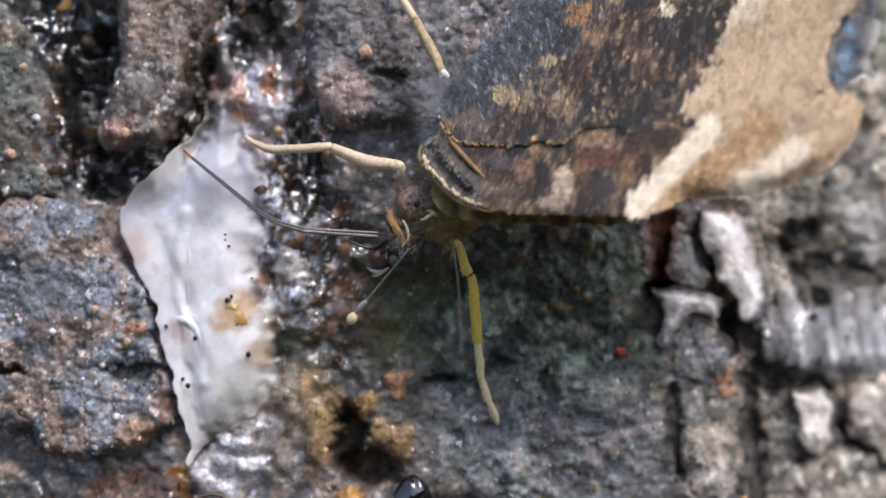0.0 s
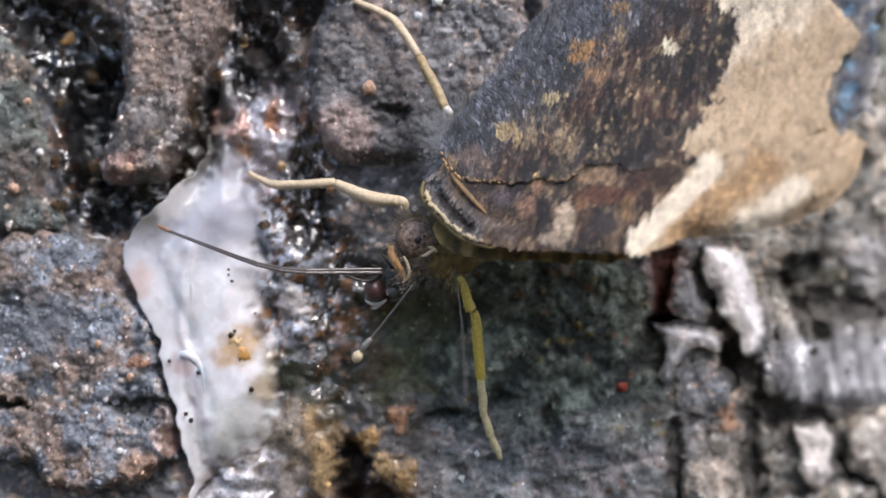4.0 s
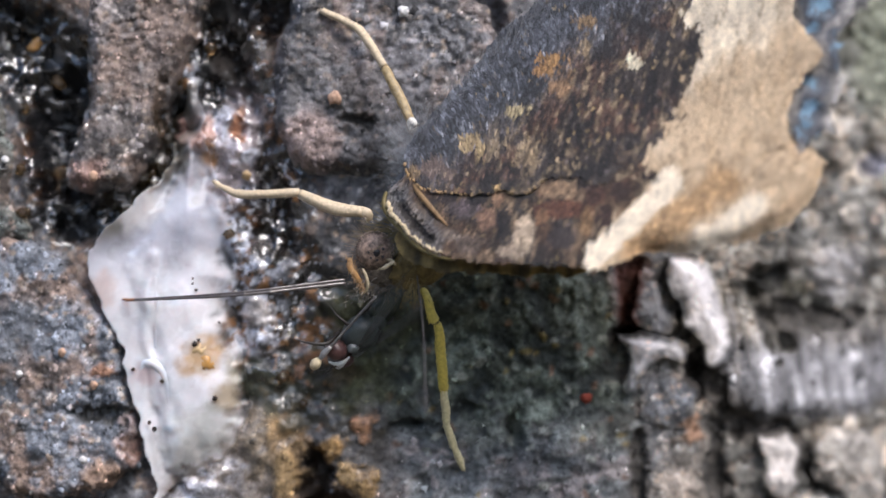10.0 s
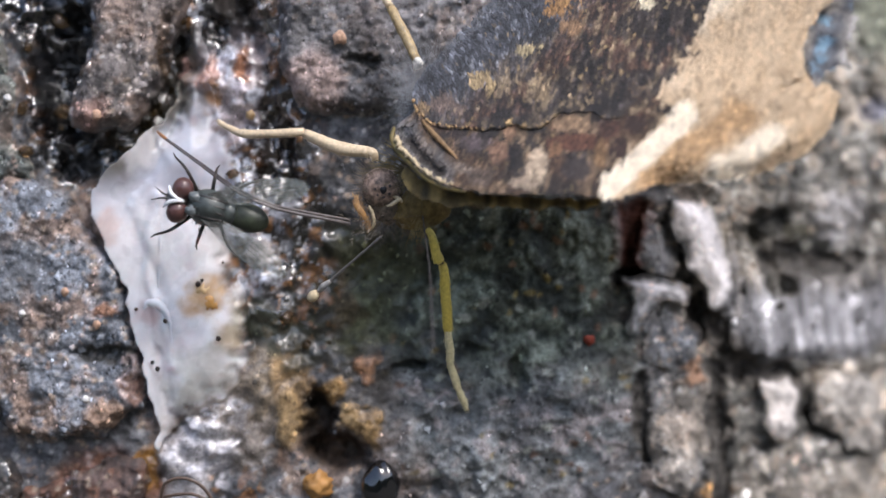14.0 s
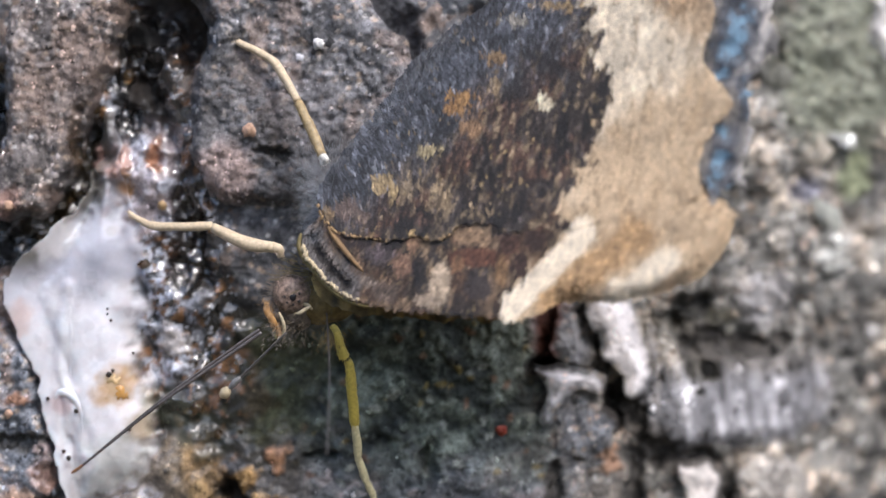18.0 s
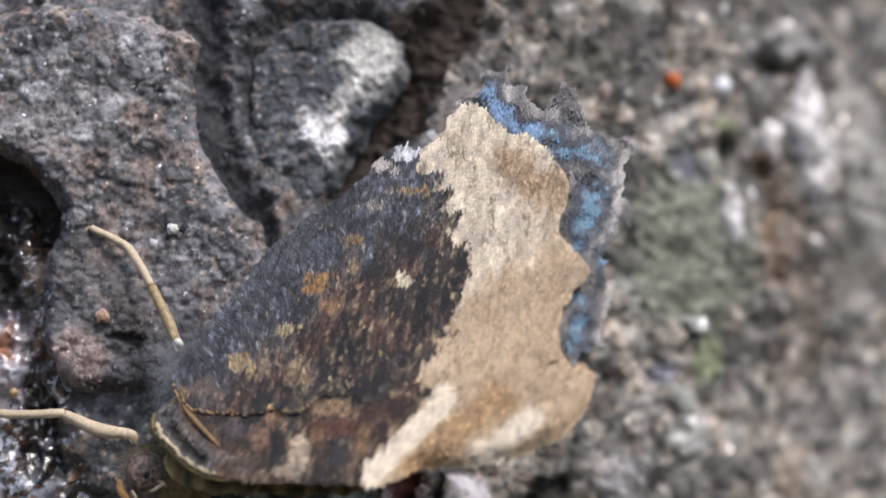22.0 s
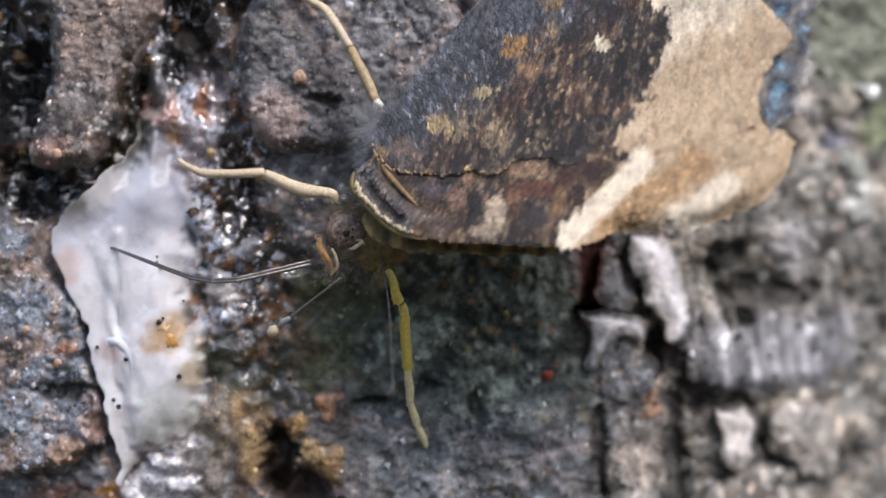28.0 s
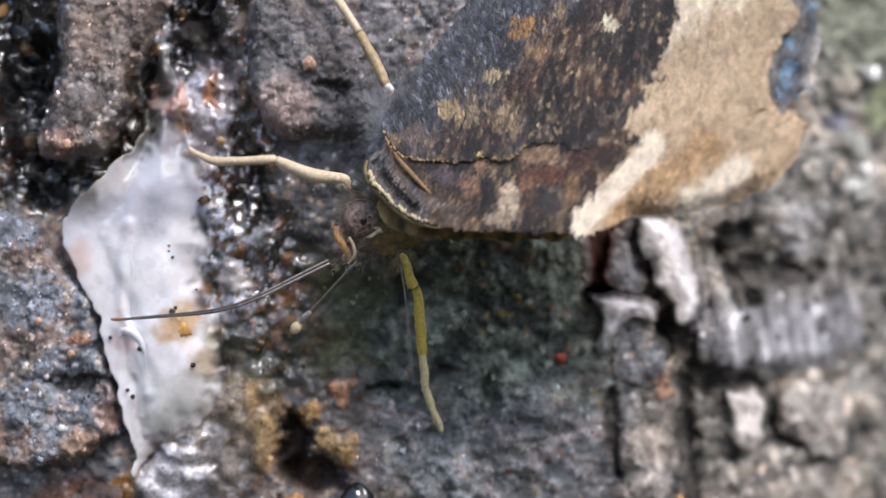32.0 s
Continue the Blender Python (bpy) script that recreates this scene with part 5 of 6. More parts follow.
def hind_tint(x, z, d, y):
    _, u, v = wing_plane(x, z)
    c = dark_wing(x, z, u, v)
    speck = np.exp(0.8 * combed(x, z, 0.2, 0.35, 165))[:, None]
    c = spots_on(c, WING_SPOTS, x, z, 160, 1.1) * speck
    c = mix(c, (0.40, 0.27, 0.12), ease(0.55, 0.1, d) * ease(5, 6.5, v) * ease(11.5, 9.5, x) * ease(0.02, 0.3, fbm(x, z, 0.9, 3, 175, 0.7)) * 0.9)
    w = ease(-0.12, 0.12, band_side(x, z) + 0.4 * fbm(x, z, 0.8, 4, 170, 0.65) + 0.9 * combed(x, z, 0.4, 1.3, 171))
    c = c * (1 - w[:, None]) + cream_band(x, z, v) * w[:, None]
    return np.concatenate((np.clip(c, 0.004, 0.88), np.zeros((len(x), 1))), 1)


def fore_tint(x, z, d, y):
    _, u, v = wing_plane(x, z)
    c = dark_wing(x, z, u, v, 7)
    c = mix(c, (0.085, 0.045, 0.025), ease(-0.4, 0.15, fbm(x, z, 1.8, 3, 190)) * 0.75)
    c = mix(c, (0.30, 0.20, 0.12), ease(0.12, 0.4, combed(x, z, 0.4, 0.9, 191) + 0.4 * fbm(x, z, 1.6, 2, 192)) * 0.6)
    c = 0.85 * spots_on(c * 0.85, FORE_SPOTS_AND_SHADE, x, z, 200) * np.exp(0.4 * combed(x, z, 0.24, 0.5, 195) + 0.5 * fbm(x, z, 0.5, 3, 197))[:, None]
    c = mix(c, (0.10, 0.095, 0.095), ease(1.5, 0.8, along(FURROW, x, z) + 0.4 * fbm(x, z, 0.7, 3, 198)) * 0.7)
    c = mix(c, (0.018, 0.013, 0.010), ease(0.62, 0.2, along(FURROW[1:], x, z) + 0.3 * fbm(x, z, 0.5, 3, 196)) * 0.9)
    w = ease(-0.12, 0.12, band_side(x, z) + 0.4 * fbm(x, z, 0.8, 4, 170, 0.65) + 0.9 * combed(x, z, 0.4, 1.3, 171))
    c = c * (1 - w[:, None]) + cream_band(x, z, v) * w[:, None]
    return np.concatenate((np.clip(c, 0.004, 0.88), np.zeros((len(x), 1))), 1)


HIND = [(0.1,6.8),(0.7,5.8),(1.4,5.2),(2.5,4.9),(3.4,4.8),(4.9,4.7),(6.1,4.5),(6.8,4.8),(7.7,5.0),(8.9,4.8),(9.9,5.0),(10.7,5.7),(11.7,6.0),(12.9,5.9),(14.1,5.5),(16.9,5.5),(20.1,6.2),(23.2,6.8),(26.3,7.6),(27.8,8.4),(27.4,10.0),(27.8,11.3),(28.4,12.5),(29.0,13.4),(30.0,14.4),(29.7,15.5),(28.6,16.6),(28.1,17.5),(28.3,19.0),(28.6,19.8),(29.0,21.1),(28.9,22.5),(27.9,23.4),(27.2,24.6),(26.4,25.5),(25.3,25.6),(24.3,26.5),(23.5,27.7),(22.7,28.5),(21.5,28.3),(20.6,27.2),(20.2,26.1),(19.4,25.6),(18.3,24.7)] + \
       [(17.7,25.6),(17.3,25.3),(16.5,25.3),(15.8,24.7),(15.0,23.8),(13.9,22.5),(12.7,21.6),(11.4,20.8),(10.1,19.9),(8.9,18.8),(7.6,17.9),(6.8,16.8),(5.5,15.3),(3.9,13.1),(2.3,11.3),(1.0,9.6),(0.2,8.3)]
FORE = [(-1.1,4.9),(-1.2,3.9),(-0.8,3.2),(-0.3,2.6),(0.7,1.6),(1.9,0.7),(3.1,0.2),(4.9,-0.2),(6.9,-0.4),(8.9,-0.4),(10.5,-0.5),(12.1,-0.5),(14.0,-0.7),(16.0,-0.3),(17.6,0.5),(19.5,0.7),(21.0,0.7),(23.0,1.0),(24.9,1.5),(26.4,2.2),(27.6,2.6),(28.5,3.5),(29.3,4.7),(30.0,6.3),(30.0,7.1),(27.8,8.8),(24.1,9.6),(16.2,9.0),(8.1,7.8),(1.9,7.2),(0.3,6.1),(-0.6,5.4)]
FAR = [(21.5,28.3),(22.4,30.1),(23.2,30.6),(25.4,30.9),(25.9,30.3),(26.4,28.9),(27.3,27.9),(28.7,27.8),(30.0,29.6),(30.4,28.4),(30.7,26.9),(32.0,25.9),(32.7,24.9),(33.1,23.4),(33.0,21.2),(32.6,19.6),(32.2,17.9),(31.7,16.6),(31.6,15.4),(31.2,13.3),(30.6,11.6),(30.3,8.3),(27.8,7.9),(24.3,16.9),(22.6,26.0)]
BLUE = (([(23.8,29.5),(24.7,27.7),(25.9,26.3),(27.3,25.8)], 0.62), ([(28.6,25.6),(29.0,24.2)], 0.7), ([(30.6,24.2),(31.3,23.7)], 0.75), ([(30.8,20.9),(30.1,18.9),(29.9,18.2)], 0.85), ([(28.4,16.4),(29.4,16.7)], 0.55), ([(31.2,16.0),(31.4,14.3)], 0.5), ([(29.2,12.7),(29.0,9.2)], 0.6))


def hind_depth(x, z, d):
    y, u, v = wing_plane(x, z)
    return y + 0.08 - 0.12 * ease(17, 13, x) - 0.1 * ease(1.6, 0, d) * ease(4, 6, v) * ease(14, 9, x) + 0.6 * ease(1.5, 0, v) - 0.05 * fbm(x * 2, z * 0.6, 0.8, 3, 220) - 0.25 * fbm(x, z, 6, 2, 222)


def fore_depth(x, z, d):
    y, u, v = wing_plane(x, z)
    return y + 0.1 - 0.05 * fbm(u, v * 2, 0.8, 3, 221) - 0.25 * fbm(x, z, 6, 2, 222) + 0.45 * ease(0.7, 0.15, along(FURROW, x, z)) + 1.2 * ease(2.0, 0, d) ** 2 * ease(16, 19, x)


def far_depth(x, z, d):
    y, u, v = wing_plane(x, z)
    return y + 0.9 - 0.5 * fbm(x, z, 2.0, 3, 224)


def far_tint(x, z, d, y):
    c = np.array((0.27, 0.25, 0.232))[None] * np.exp(1.0 * combed(x, z, 0.7, 2.2, 230) + 0.5 * fbm(x, z, 0.9, 3, 234))[:, None]
    c = mix(c, (0.07, 0.065, 0.065), ease(0.16, 0.42, fbm(x, z, 1.1, 4, 233, 0.6)) * 0.5)
    for k, (pts, r) in enumerate(BLUE):
        solid = 1.0 if k == 0 else ease(-0.2, 0.2, fbm(x, z, 0.8, 4, 236, 0.65))
        s = along(pts, x, z) + 0.7 * fbm(x, z, 0.9, 4, 231, 0.6)
        c = mix(c, (0.045, 0.055, 0.075), ease(r * 2.0, r * 1.3, s) * 0.75)
        c = mix(c, (0.24, 0.37, 0.55) if k == 0 else (0.20, 0.34, 0.45), ease(r * 1.25, r * 0.6, s) * solid * 0.9)
    return np.concatenate((np.clip(c * np.exp(0.25 * combed(x, z, 0.2, 0.4, 235))[:, None], 0.01, 0.85), np.zeros((len(x), 1))), 1)


def wing_way(x, z, u, v):
    return -108 + 46 * ease(6.5, 1.0, v) * ease(22, 8, u) + 22 * fbm(x, z, 4, 2, 240)


def fore_way(x, z, u, v):
    return -122 + 15 * fbm(x, z, 4, 2, 241)


hind_rim, fore_rim, far_rim = ragged(rounded(HIND, 1), 0.3, 0.7, 0.2, 11), ragged(rounded(FORE, 2), 0.15, 1.2, 0.25, 12), ragged(rounded(FAR, 1), 1.7, 1.5, 0.2, 13)
hind = part("hindwing", sheet(hind_rim, hind_depth, hind_tint, 0.13, back=0.18), SCALES, butterfly, "dark brown hindwing with a broad cream outer band")
tagged(part("scale_cover", shingles(hind_rim, hind_depth, hind_tint, 0.165, 0.46, 0.13, wing_way, 0.04, 14, -0.15), SCALES, hind), kind="stuff")
wing = part("forewing", sheet(fore_rim, fore_depth, fore_tint, 0.13, back=0.18), SCALES, butterfly, "brown forewing with pale streaks and a beaded edge")
tagged(part("scale_cover", shingles(fore_rim, fore_depth, fore_tint, 0.175, 0.48, 0.13, fore_way, 0.05, 15, 0.0), SCALES, wing), kind="stuff")
part("vein", tube([(px, wing_plane(px, pz)[0] + dy, pz) for px, pz, dy in ((0.9,5.4,0.1),(1.3,4.8,-0.05),(1.9,4.1,-0.12),(2.7,3.2,-0.08),(3.6,2.3,0.15))], (0.12, 0.19, 0.21, 0.18, 0.06), 10, 1.0), plain("tan_vein", (0.22, 0.13, 0.058), 0.65, 2500, 0.5), wing)
far = part("far_hindwing", sheet(far_rim, far_depth, far_tint, 0.16, back=0.15), MEMBRANE, butterfly, "tattered opposite hindwing with a blue band")
tagged(part("scale_cover", shingles(far_rim, far_depth, far_tint, 0.17, 0.42, 0.13, wing_way, 0.03, 16, 0.06, 0.12), MEMBRANE, far), kind="stuff")
STRIP = [(-0.5,2.2),(1.8,0.6),(4.8,-0.1),(9.0,-0.3),(12.2,-0.5),(14.2,-0.6),(13.6,-1.1),(10.5,-1.25),(7.3,-1.2),(4.1,-1.0),(1.4,-0.6),(-0.3,0.2)]
far_fore = part("far_forewing", sheet(ragged(rounded(STRIP), 0.5, 0.7, 0.15, 17), lambda x, z, d: wing_plane(x, z)[0] + 2.2 - 0.15 * vnoise(x, z * 0.2, 0.5, 242),
     lambda x, z, d, y: np.concatenate((np.array((0.16, 0.105, 0.034))[None] * np.exp(1.3 * vnoise(x, z * 0.2, 0.45, 243) + 0.6 * fbm(x, z, 0.6, 3, 244))[:, None], np.zeros((len(x), 1))), 1), 0.14, back=0.2), SCALES, butterfly, "olive brown edge of the opposite forewing")


def bead_row(line, count, size, lift, seed):
    """Small uneven grains of scales along an edge of the wings."""
    pts = np.array([(px, wing_plane(px, pz)[0] - lift, pz) for px, pz in line])
    out = []
    for k, t in enumerate(np.linspace(0, len(pts) - 1.001, count)):
        i = int(t)
        way = pts[i + 1] - pts[i]
        c = pts[i] * (1 - t + i) + pts[i + 1] * (t - i) + np.array((0.06 * math.sin(k * 5.1 + seed), 0, 0.07 * math.sin(k * 3.7 + seed)))
        r = size * (1 - 0.4 * k / count) * (0.65 + 0.7 * ((k * 7 + seed) % 5) / 5)
        out.append(blob(c, (r * 1.35, r * 0.7, r * 0.75), (0, math.degrees(math.atan2(-way[2], way[0])) + 40 + 30 * math.sin(k * 2.3), 0), 0.6, 0.22, k + seed, 8, 10))
    return out


def knobbly(pts, radii):
    """A limb with a slightly swollen, uneven outline."""
    v, f = tube(pts, radii, 12)
    return v + 0.06 * np.stack([vnoise(v[:, 0] + 9 * k, v[:, 2] + v[:, 1], 0.35, 250 + k) for k in range(3)], -1), f


# pale beads on the forewing's leading edge, golden ones on the hindwing's
EDGE = [(-1.0,3.9),(-0.7,3.2),(-0.3,2.8),(0.2,2.3),(0.8,1.6),(1.5,1.1),(2.3,0.6),(3.1,0.35)]
for geo in bead_row(EDGE, 28, 0.2, 0.15, 3):
    part("edge_bead", geo, PALE, wing)
GOLD = plain("golden_scales", (0.42, 0.27, 0.13), 0.55, 3000, 0.35)
for geo in bead_row([(0.1,6.9),(0.6,5.9),(1.4,5.2),(2.5,4.9),(3.4,4.8),(4.9,4.7)], 20, 0.125, 0.24, 8):
    part("edge_bead", geo, GOLD, hind)
for geo in bead_row([(6.6,4.8),(7.7,5.0),(8.9,4.8),(9.9,5.1)], 5, 0.10, 0.24, 5):
    part("edge_bead", geo, GOLD, hind)
part("costa", tube([(px - 0.18, wing_plane(px, pz)[0] + 0.25, pz - 0.12) for px, pz in ((-1.0,5.0),(-1.15,4.2),(-0.8,3.3),(0.2,2.2),(1.5,0.9),(2.9,0.2),(4.4,-0.1))], (0.1, 0.2, 0.22, 0.2, 0.16, 0.12, 0.06), 10), plain("olive_costa", (0.13, 0.098, 0.03), 0.6), wing, "olive yellow leading edge")

thorax = part("thorax", blob((0.5,-2.8,5.1), (1.6, 1.2, 2.3), (0, 40, 0), 0.1, 1.0, 3), FUR, butterfly, "grey furry thorax")
rng = np.random.default_rng(8)
n = 2400
c = np.array((0.3, -4.6, 7.8))
q = rng.normal(0, 1, (n, 3)) * np.array((0.8, 0.8, 1.6))
ways = q * np.array((0.35, 0.4, 0.35)) + rng.normal(0, 0.5, (n, 3)) + np.array((-0.8, -0.25, 0.5))
tagged(part("fur", hairs(c + q, ways, 0.85, 0.0045, 9, 1.2), plain("grey_hair", (0.28, 0.30, 0.33), 0.7), thorax, "blue grey hairs"), kind="stuff")
c0, c1 = np.array((0.6, -5.6, 9.2)), np.array((10.2, -5.8, 19.4))
t = rng.uniform(0, 1, (900, 1))
q = c0 * (1 - t) + c1 * t + rng.normal(0, 0.45, (900, 3))
tagged(part("fur", hairs(q, rng.normal(0, 0.35, (900, 3)) + np.array((0.2, -0.3, 0.85)), 0.7, 0.008, 10), plain("wing_hair", (0.22, 0.22, 0.23), 0.7), hind, "fine hairs"), kind="stuff")
part("abdomen", blob((7.6,-2.6,12.2), (8.0, 1.6, 1.8), (0, -39, 0), 0.05, 1.0, 4), FUR, butterfly)

head = part("head", blob((-1.3,-3.2,-0.2), (1.6, 1.6, 1.8), (0, 0, 0), 0.15, 0.8, 5), HEAD, butterfly, "brown scaly head")
part("eye", blob((-1.8,-4.4,0.8), (1.5, 1.15, 1.5), (0, 0, 0), 0.02, 0.6, 6, 24, 36), EYE, head, "mottled brown eye")
part("eye_spot", blob((-1.6, -5.5, 0.6), (0.27, 0.08, 0.29), (0, 0, 0), 0.2, 1, 0, 10, 14), plain("eye_spot", (0.010, 0.008, 0.010), 0.35), head)
for k in range(7):
    ang = 0.5 + k * 0.86
    part("eye_spot", blob((-1.62 + 0.58 * math.cos(ang), -5.46 + 0.05 * (k % 3), 0.62 + 0.55 * math.sin(ang)), (0.12, 0.06, 0.12), (0, 0, 0), 0.2, 1, k, 8, 10), plain("eye_mark", (0.045, 0.036, 0.036), 0.4), head)
part("cheek", knobbly([(-1.35, -5.55, -0.6), (-0.95, -5.6, -0.5), (-0.6, -5.5, -0.3), (-0.3, -5.3, -0.05)], (0.05, 0.14, 0.16, 0.07)), PALE, head, "pale rim below the eye")
q = np.stack((rng.uniform(-4.1, -1.6, 50), rng.uniform(-5.0, -4.2, 50), rng.uniform(-3.3, -1.2, 50)), -1)
tagged(part("scale_tips", hairs(q, rng.normal(0, 0.5, (50, 3)) + np.array((-0.4, -0.4, -0.6)), 0.32, 0.04, 33), plain("white_scales", (0.19, 0.165, 0.13), 0.5), head, "whitish scale tips"), kind="stuff")
part("palp", tube([(-3.7,-4.5,0.1),(-3.6,-4.7,-0.6),(-3.1,-4.8,-1.3),(-2.8,-4.5,-1.9)], (0.16, 0.27, 0.22, 0.1), 10), ORANGE, head, "orange scaled palp")
c = np.array((-1.8,-4.4,0.8))
a = rng.uniform(0, 6.28, 420)
q = np.stack((1.42 * np.cos(a), rng.uniform(-0.7, 0.2, 420), 1.42 * np.sin(a)), -1)
tagged(part("eye_lashes", hairs(c + q, -0.5 * q + rng.normal(0, 0.5, (420, 3)) + np.array((0, -0.9, 0)), 0.5, 0.022, 31), plain("lash", (0.12, 0.095, 0.07), 0.7), head), kind="stuff")
part("palp", tube([(-2.7,-4.9,-0.6),(-2.4,-5.0,-1.2),(-2.3,-4.8,-2.0),(-2.8,-4.4,-2.6)], (0.07, 0.13, 0.12, 0.06), 8), PALE, head, "cream palp")
part("antenna_base", tube([(-0.9,-5.0,0.1),(-0.5,-5.2,-0.0),(-0.2,-5.0,-0.3)], (0.1, 0.16, 0.1), 8), PALE, head)
c = np.array((-2.5,-3.6,-1.7))
q = rng.normal(0, 1, (240, 3)) * np.array((1.0, 0.5, 0.7))
tagged(part("bristles", hairs(c + q, q + np.array((-0.6, -0.3, -0.5)), 0.5, 0.018, 12), plain("bristle", (0.13, 0.11, 0.10), 0.6), head, "dark bristly scales"), kind="stuff")
c = np.array((-2.8,-3.8,1.0))
q = rng.normal(0, 1, (260, 3)) * np.array((0.4, 0.4, 1.0))
tagged(part("bristles", hairs(c + q, q + np.array((-1.4, -0.2, 0.2)), 0.7, 0.025, 13), plain("brow_hair", (0.20, 0.16, 0.13), 0.6), head), kind="stuff")
c0, c1 = np.array((-3.7,-4.7,0.2)), np.array((-2.6,-4.6,-2.2))
t = rng.uniform(0, 1, (260, 1))
tagged(part("palp_hairs", hairs(c0 * (1 - t) + c1 * t + rng.normal(0, 0.15, (260, 3)), rng.normal(0, 0.25, (260, 3)) + np.array((-0.1, -0.3, -1.0)), 0.45, 0.024, 21), plain("orange_hair", (0.30, 0.18, 0.085), 0.7), head, "orange and cream hairs"), kind="stuff")
c = np.array((-1.2,-4.5,-1.3))
q = rng.normal(0, 1, (300, 3)) * np.array((1.3, 0.4, 0.8))
tagged(part("bristles", hairs(c + q, q * 0.9 + np.array((-0.5, -0.5, -0.3)), 0.38, 0.018, 22), plain("brown_bristle", (0.12, 0.088, 0.05), 0.6), head), kind="stuff")
c = np.array((-0.5,-4.4,1.7))
q = rng.normal(0, 1, (300, 3)) * np.array((0.9, 0.4, 1.0))
tagged(part("bristles", hairs(c + q, q * 0.5 + np.array((-0.7, -0.4, -0.3)), 0.9, 0.03, 23), plain("olive_bristle", (0.17, 0.135, 0.06), 0.6), head), kind="stuff")
c = np.array((1.3,-4.9,-2.3))
q = rng.normal(0, 1, (260, 3)) * np.array((0.5, 0.35, 0.5))
tagged(part("bristles", hairs(c + q, q * 0.5 + np.array((0.1, -0.3, -0.8)), 0.4, 0.022, 24), plain("dark_olive_bristle", (0.20, 0.14, 0.045), 0.7), head), kind="stuff")
part("belly", blob((0.8,-3.6,-0.7), (2.4, 1.4, 1.5), (0, -10, 0), 0.15, 0.8, 7), plain("dark_belly", (0.19, 0.13, 0.045), 0.8, 1800, 0.5), butterfly, "dark olive underside of the thorax")


def leg(*pieces):
    """A leg in sections: the first carries the others; each one is a name, points, radii and a material."""
    first = None
    r = np.random.default_rng(len(pieces) + int(abs(pieces[0][1][0][0]) * 10))
    for name, pts, radii, mat in pieces:
        v, f = knobbly(pts, radii)
        ob = part(name, (v, f), mat, first or butterfly)
        first = first or ob
        pick = v[r.integers(0, len(v), 16 * len(pts))]
        down = np.array(pts[-1]) - np.array(pts[0])
        tagged(part("leg_fuzz", hairs(pick, r.normal(0, 0.35, pick.shape) + 1.1 * down / np.linalg.norm(down), 0.3, 0.022, 40), mat, first), kind="stuff")
    return first


WHITE_JOINT = plain("white_joint", (0.75, 0.72, 0.66), 0.6)
LEG_TAN = plain("tan_leg", (0.36, 0.26, 0.13), 0.5, 3000, 0.4)
leg(("leg", [(0.4,-5.0,10.5),(-0.5,-4.3,12.4),(-1.6,-3.6,14.5)], (0.36, 0.40, 0.34), LEG_TAN), ("tarsus", [(-1.7,-3.6,14.7),(-2.9,-2.5,16.6),(-4.0,-1.8,17.9),(-6.6,-1.2,19.2)], (0.32, 0.34, 0.32, 0.24), LEG),
    ("joint", [(0.3,-5.0,10.6),(0.6,-5.0,10.2),(0.4,-4.9,9.9)], (0.28, 0.36, 0.2), WHITE_JOINT))
leg(("leg", [(-3.2,-4.6,3.5),(-5.4,-4.2,3.8),(-8.0,-3.2,4.9)], (0.40, 0.52, 0.42), LEG), ("tarsus", [(-8.2,-3.2,5.0),(-12.3,-2.0,4.9),(-13.7,-1.4,5.2),(-15.0,-0.9,5.9)], (0.33, 0.34, 0.27, 0.16), LEG),
    ("joint", [(-3.3,-4.6,3.6),(-2.8,-4.7,3.4),(-2.7,-4.6,2.9)], (0.34, 0.4, 0.24), LEG))
JOINT_OLIVE = plain("dark_olive_joint", (0.09, 0.07, 0.02), 0.5)
LEG_OLIVE = plain("olive_tarsus", (0.56, 0.49, 0.28), 0.5, 4000, 0.25)
leg(("leg", [(1.4,-5.2,-2.3),(1.8,-5.1,-3.1),(2.05,-4.8,-4.1),(2.25,-4.6,-4.7)], (0.22, 0.32, 0.40, 0.46), LEG_YELLOW), ("joint", [(2.35,-4.55,-4.62),(2.5,-4.5,-4.95)], (0.2, 0.2), JOINT_OLIVE), ("tibia", [(2.55,-4.5,-4.9),(2.65,-4.2,-5.6),(2.8,-3.6,-7.3),(2.95,-2.9,-9.3),(3.0,-2.6,-10.0)], (0.26, 0.38, 0.42, 0.40, 0.33), LEG_YELLOW),
    ("tarsus", [(3.0,-2.6,-10.0),(3.15,-2.0,-11.6),(3.2,-1.6,-12.8)], (0.27, 0.31, 0.28), LEG_OLIVE), ("toe", [(3.2,-1.6,-12.7),(3.5,-1.3,-13.6),(3.8,-1.0,-14.6)], (0.24, 0.3, 0.27), LEG_OLIVE), ("toe", [(3.8,-1.0,-14.5),(4.2,-0.7,-15.4),(4.5,-0.4,-16.2)], (0.24, 0.28, 0.18), LEG_OLIVE))

antenna = part("antenna", tube([(0, 0, 0), (3.5, -0.1, 0.05), (6.4, 0, 0)], (0.09, 0.10, 0.13), 8), plain("grey_antenna", (0.13, 0.12, 0.11), 0.5), butterfly, "thin grey antenna with a pale tip")
part("club", tube([(5.6, 0, 0), (6.3, 0, 0.05), (6.9, 0, 0)], (0.16, 0.26, 0.16), 8), plain("club_scales", (0.30, 0.29, 0.28), 0.6), antenna)
part("tip", blob((7.5, 0, 0), (0.55, 0.38, 0.42), (0, 0, 0), 0.1, 0.8, 3, 10, 14), PALE, antenna, "pale yellow tip")
antenna_far = part("antenna", tube([(0, 0, 0), (6, 0.2, 0.1), (13, 0, 0)], (0.05, 0.05, 0.08), 8), plain("dark_antenna", (0.035, 0.03, 0.028), 0.5), butterfly, "thin dark antenna held out from the bark")
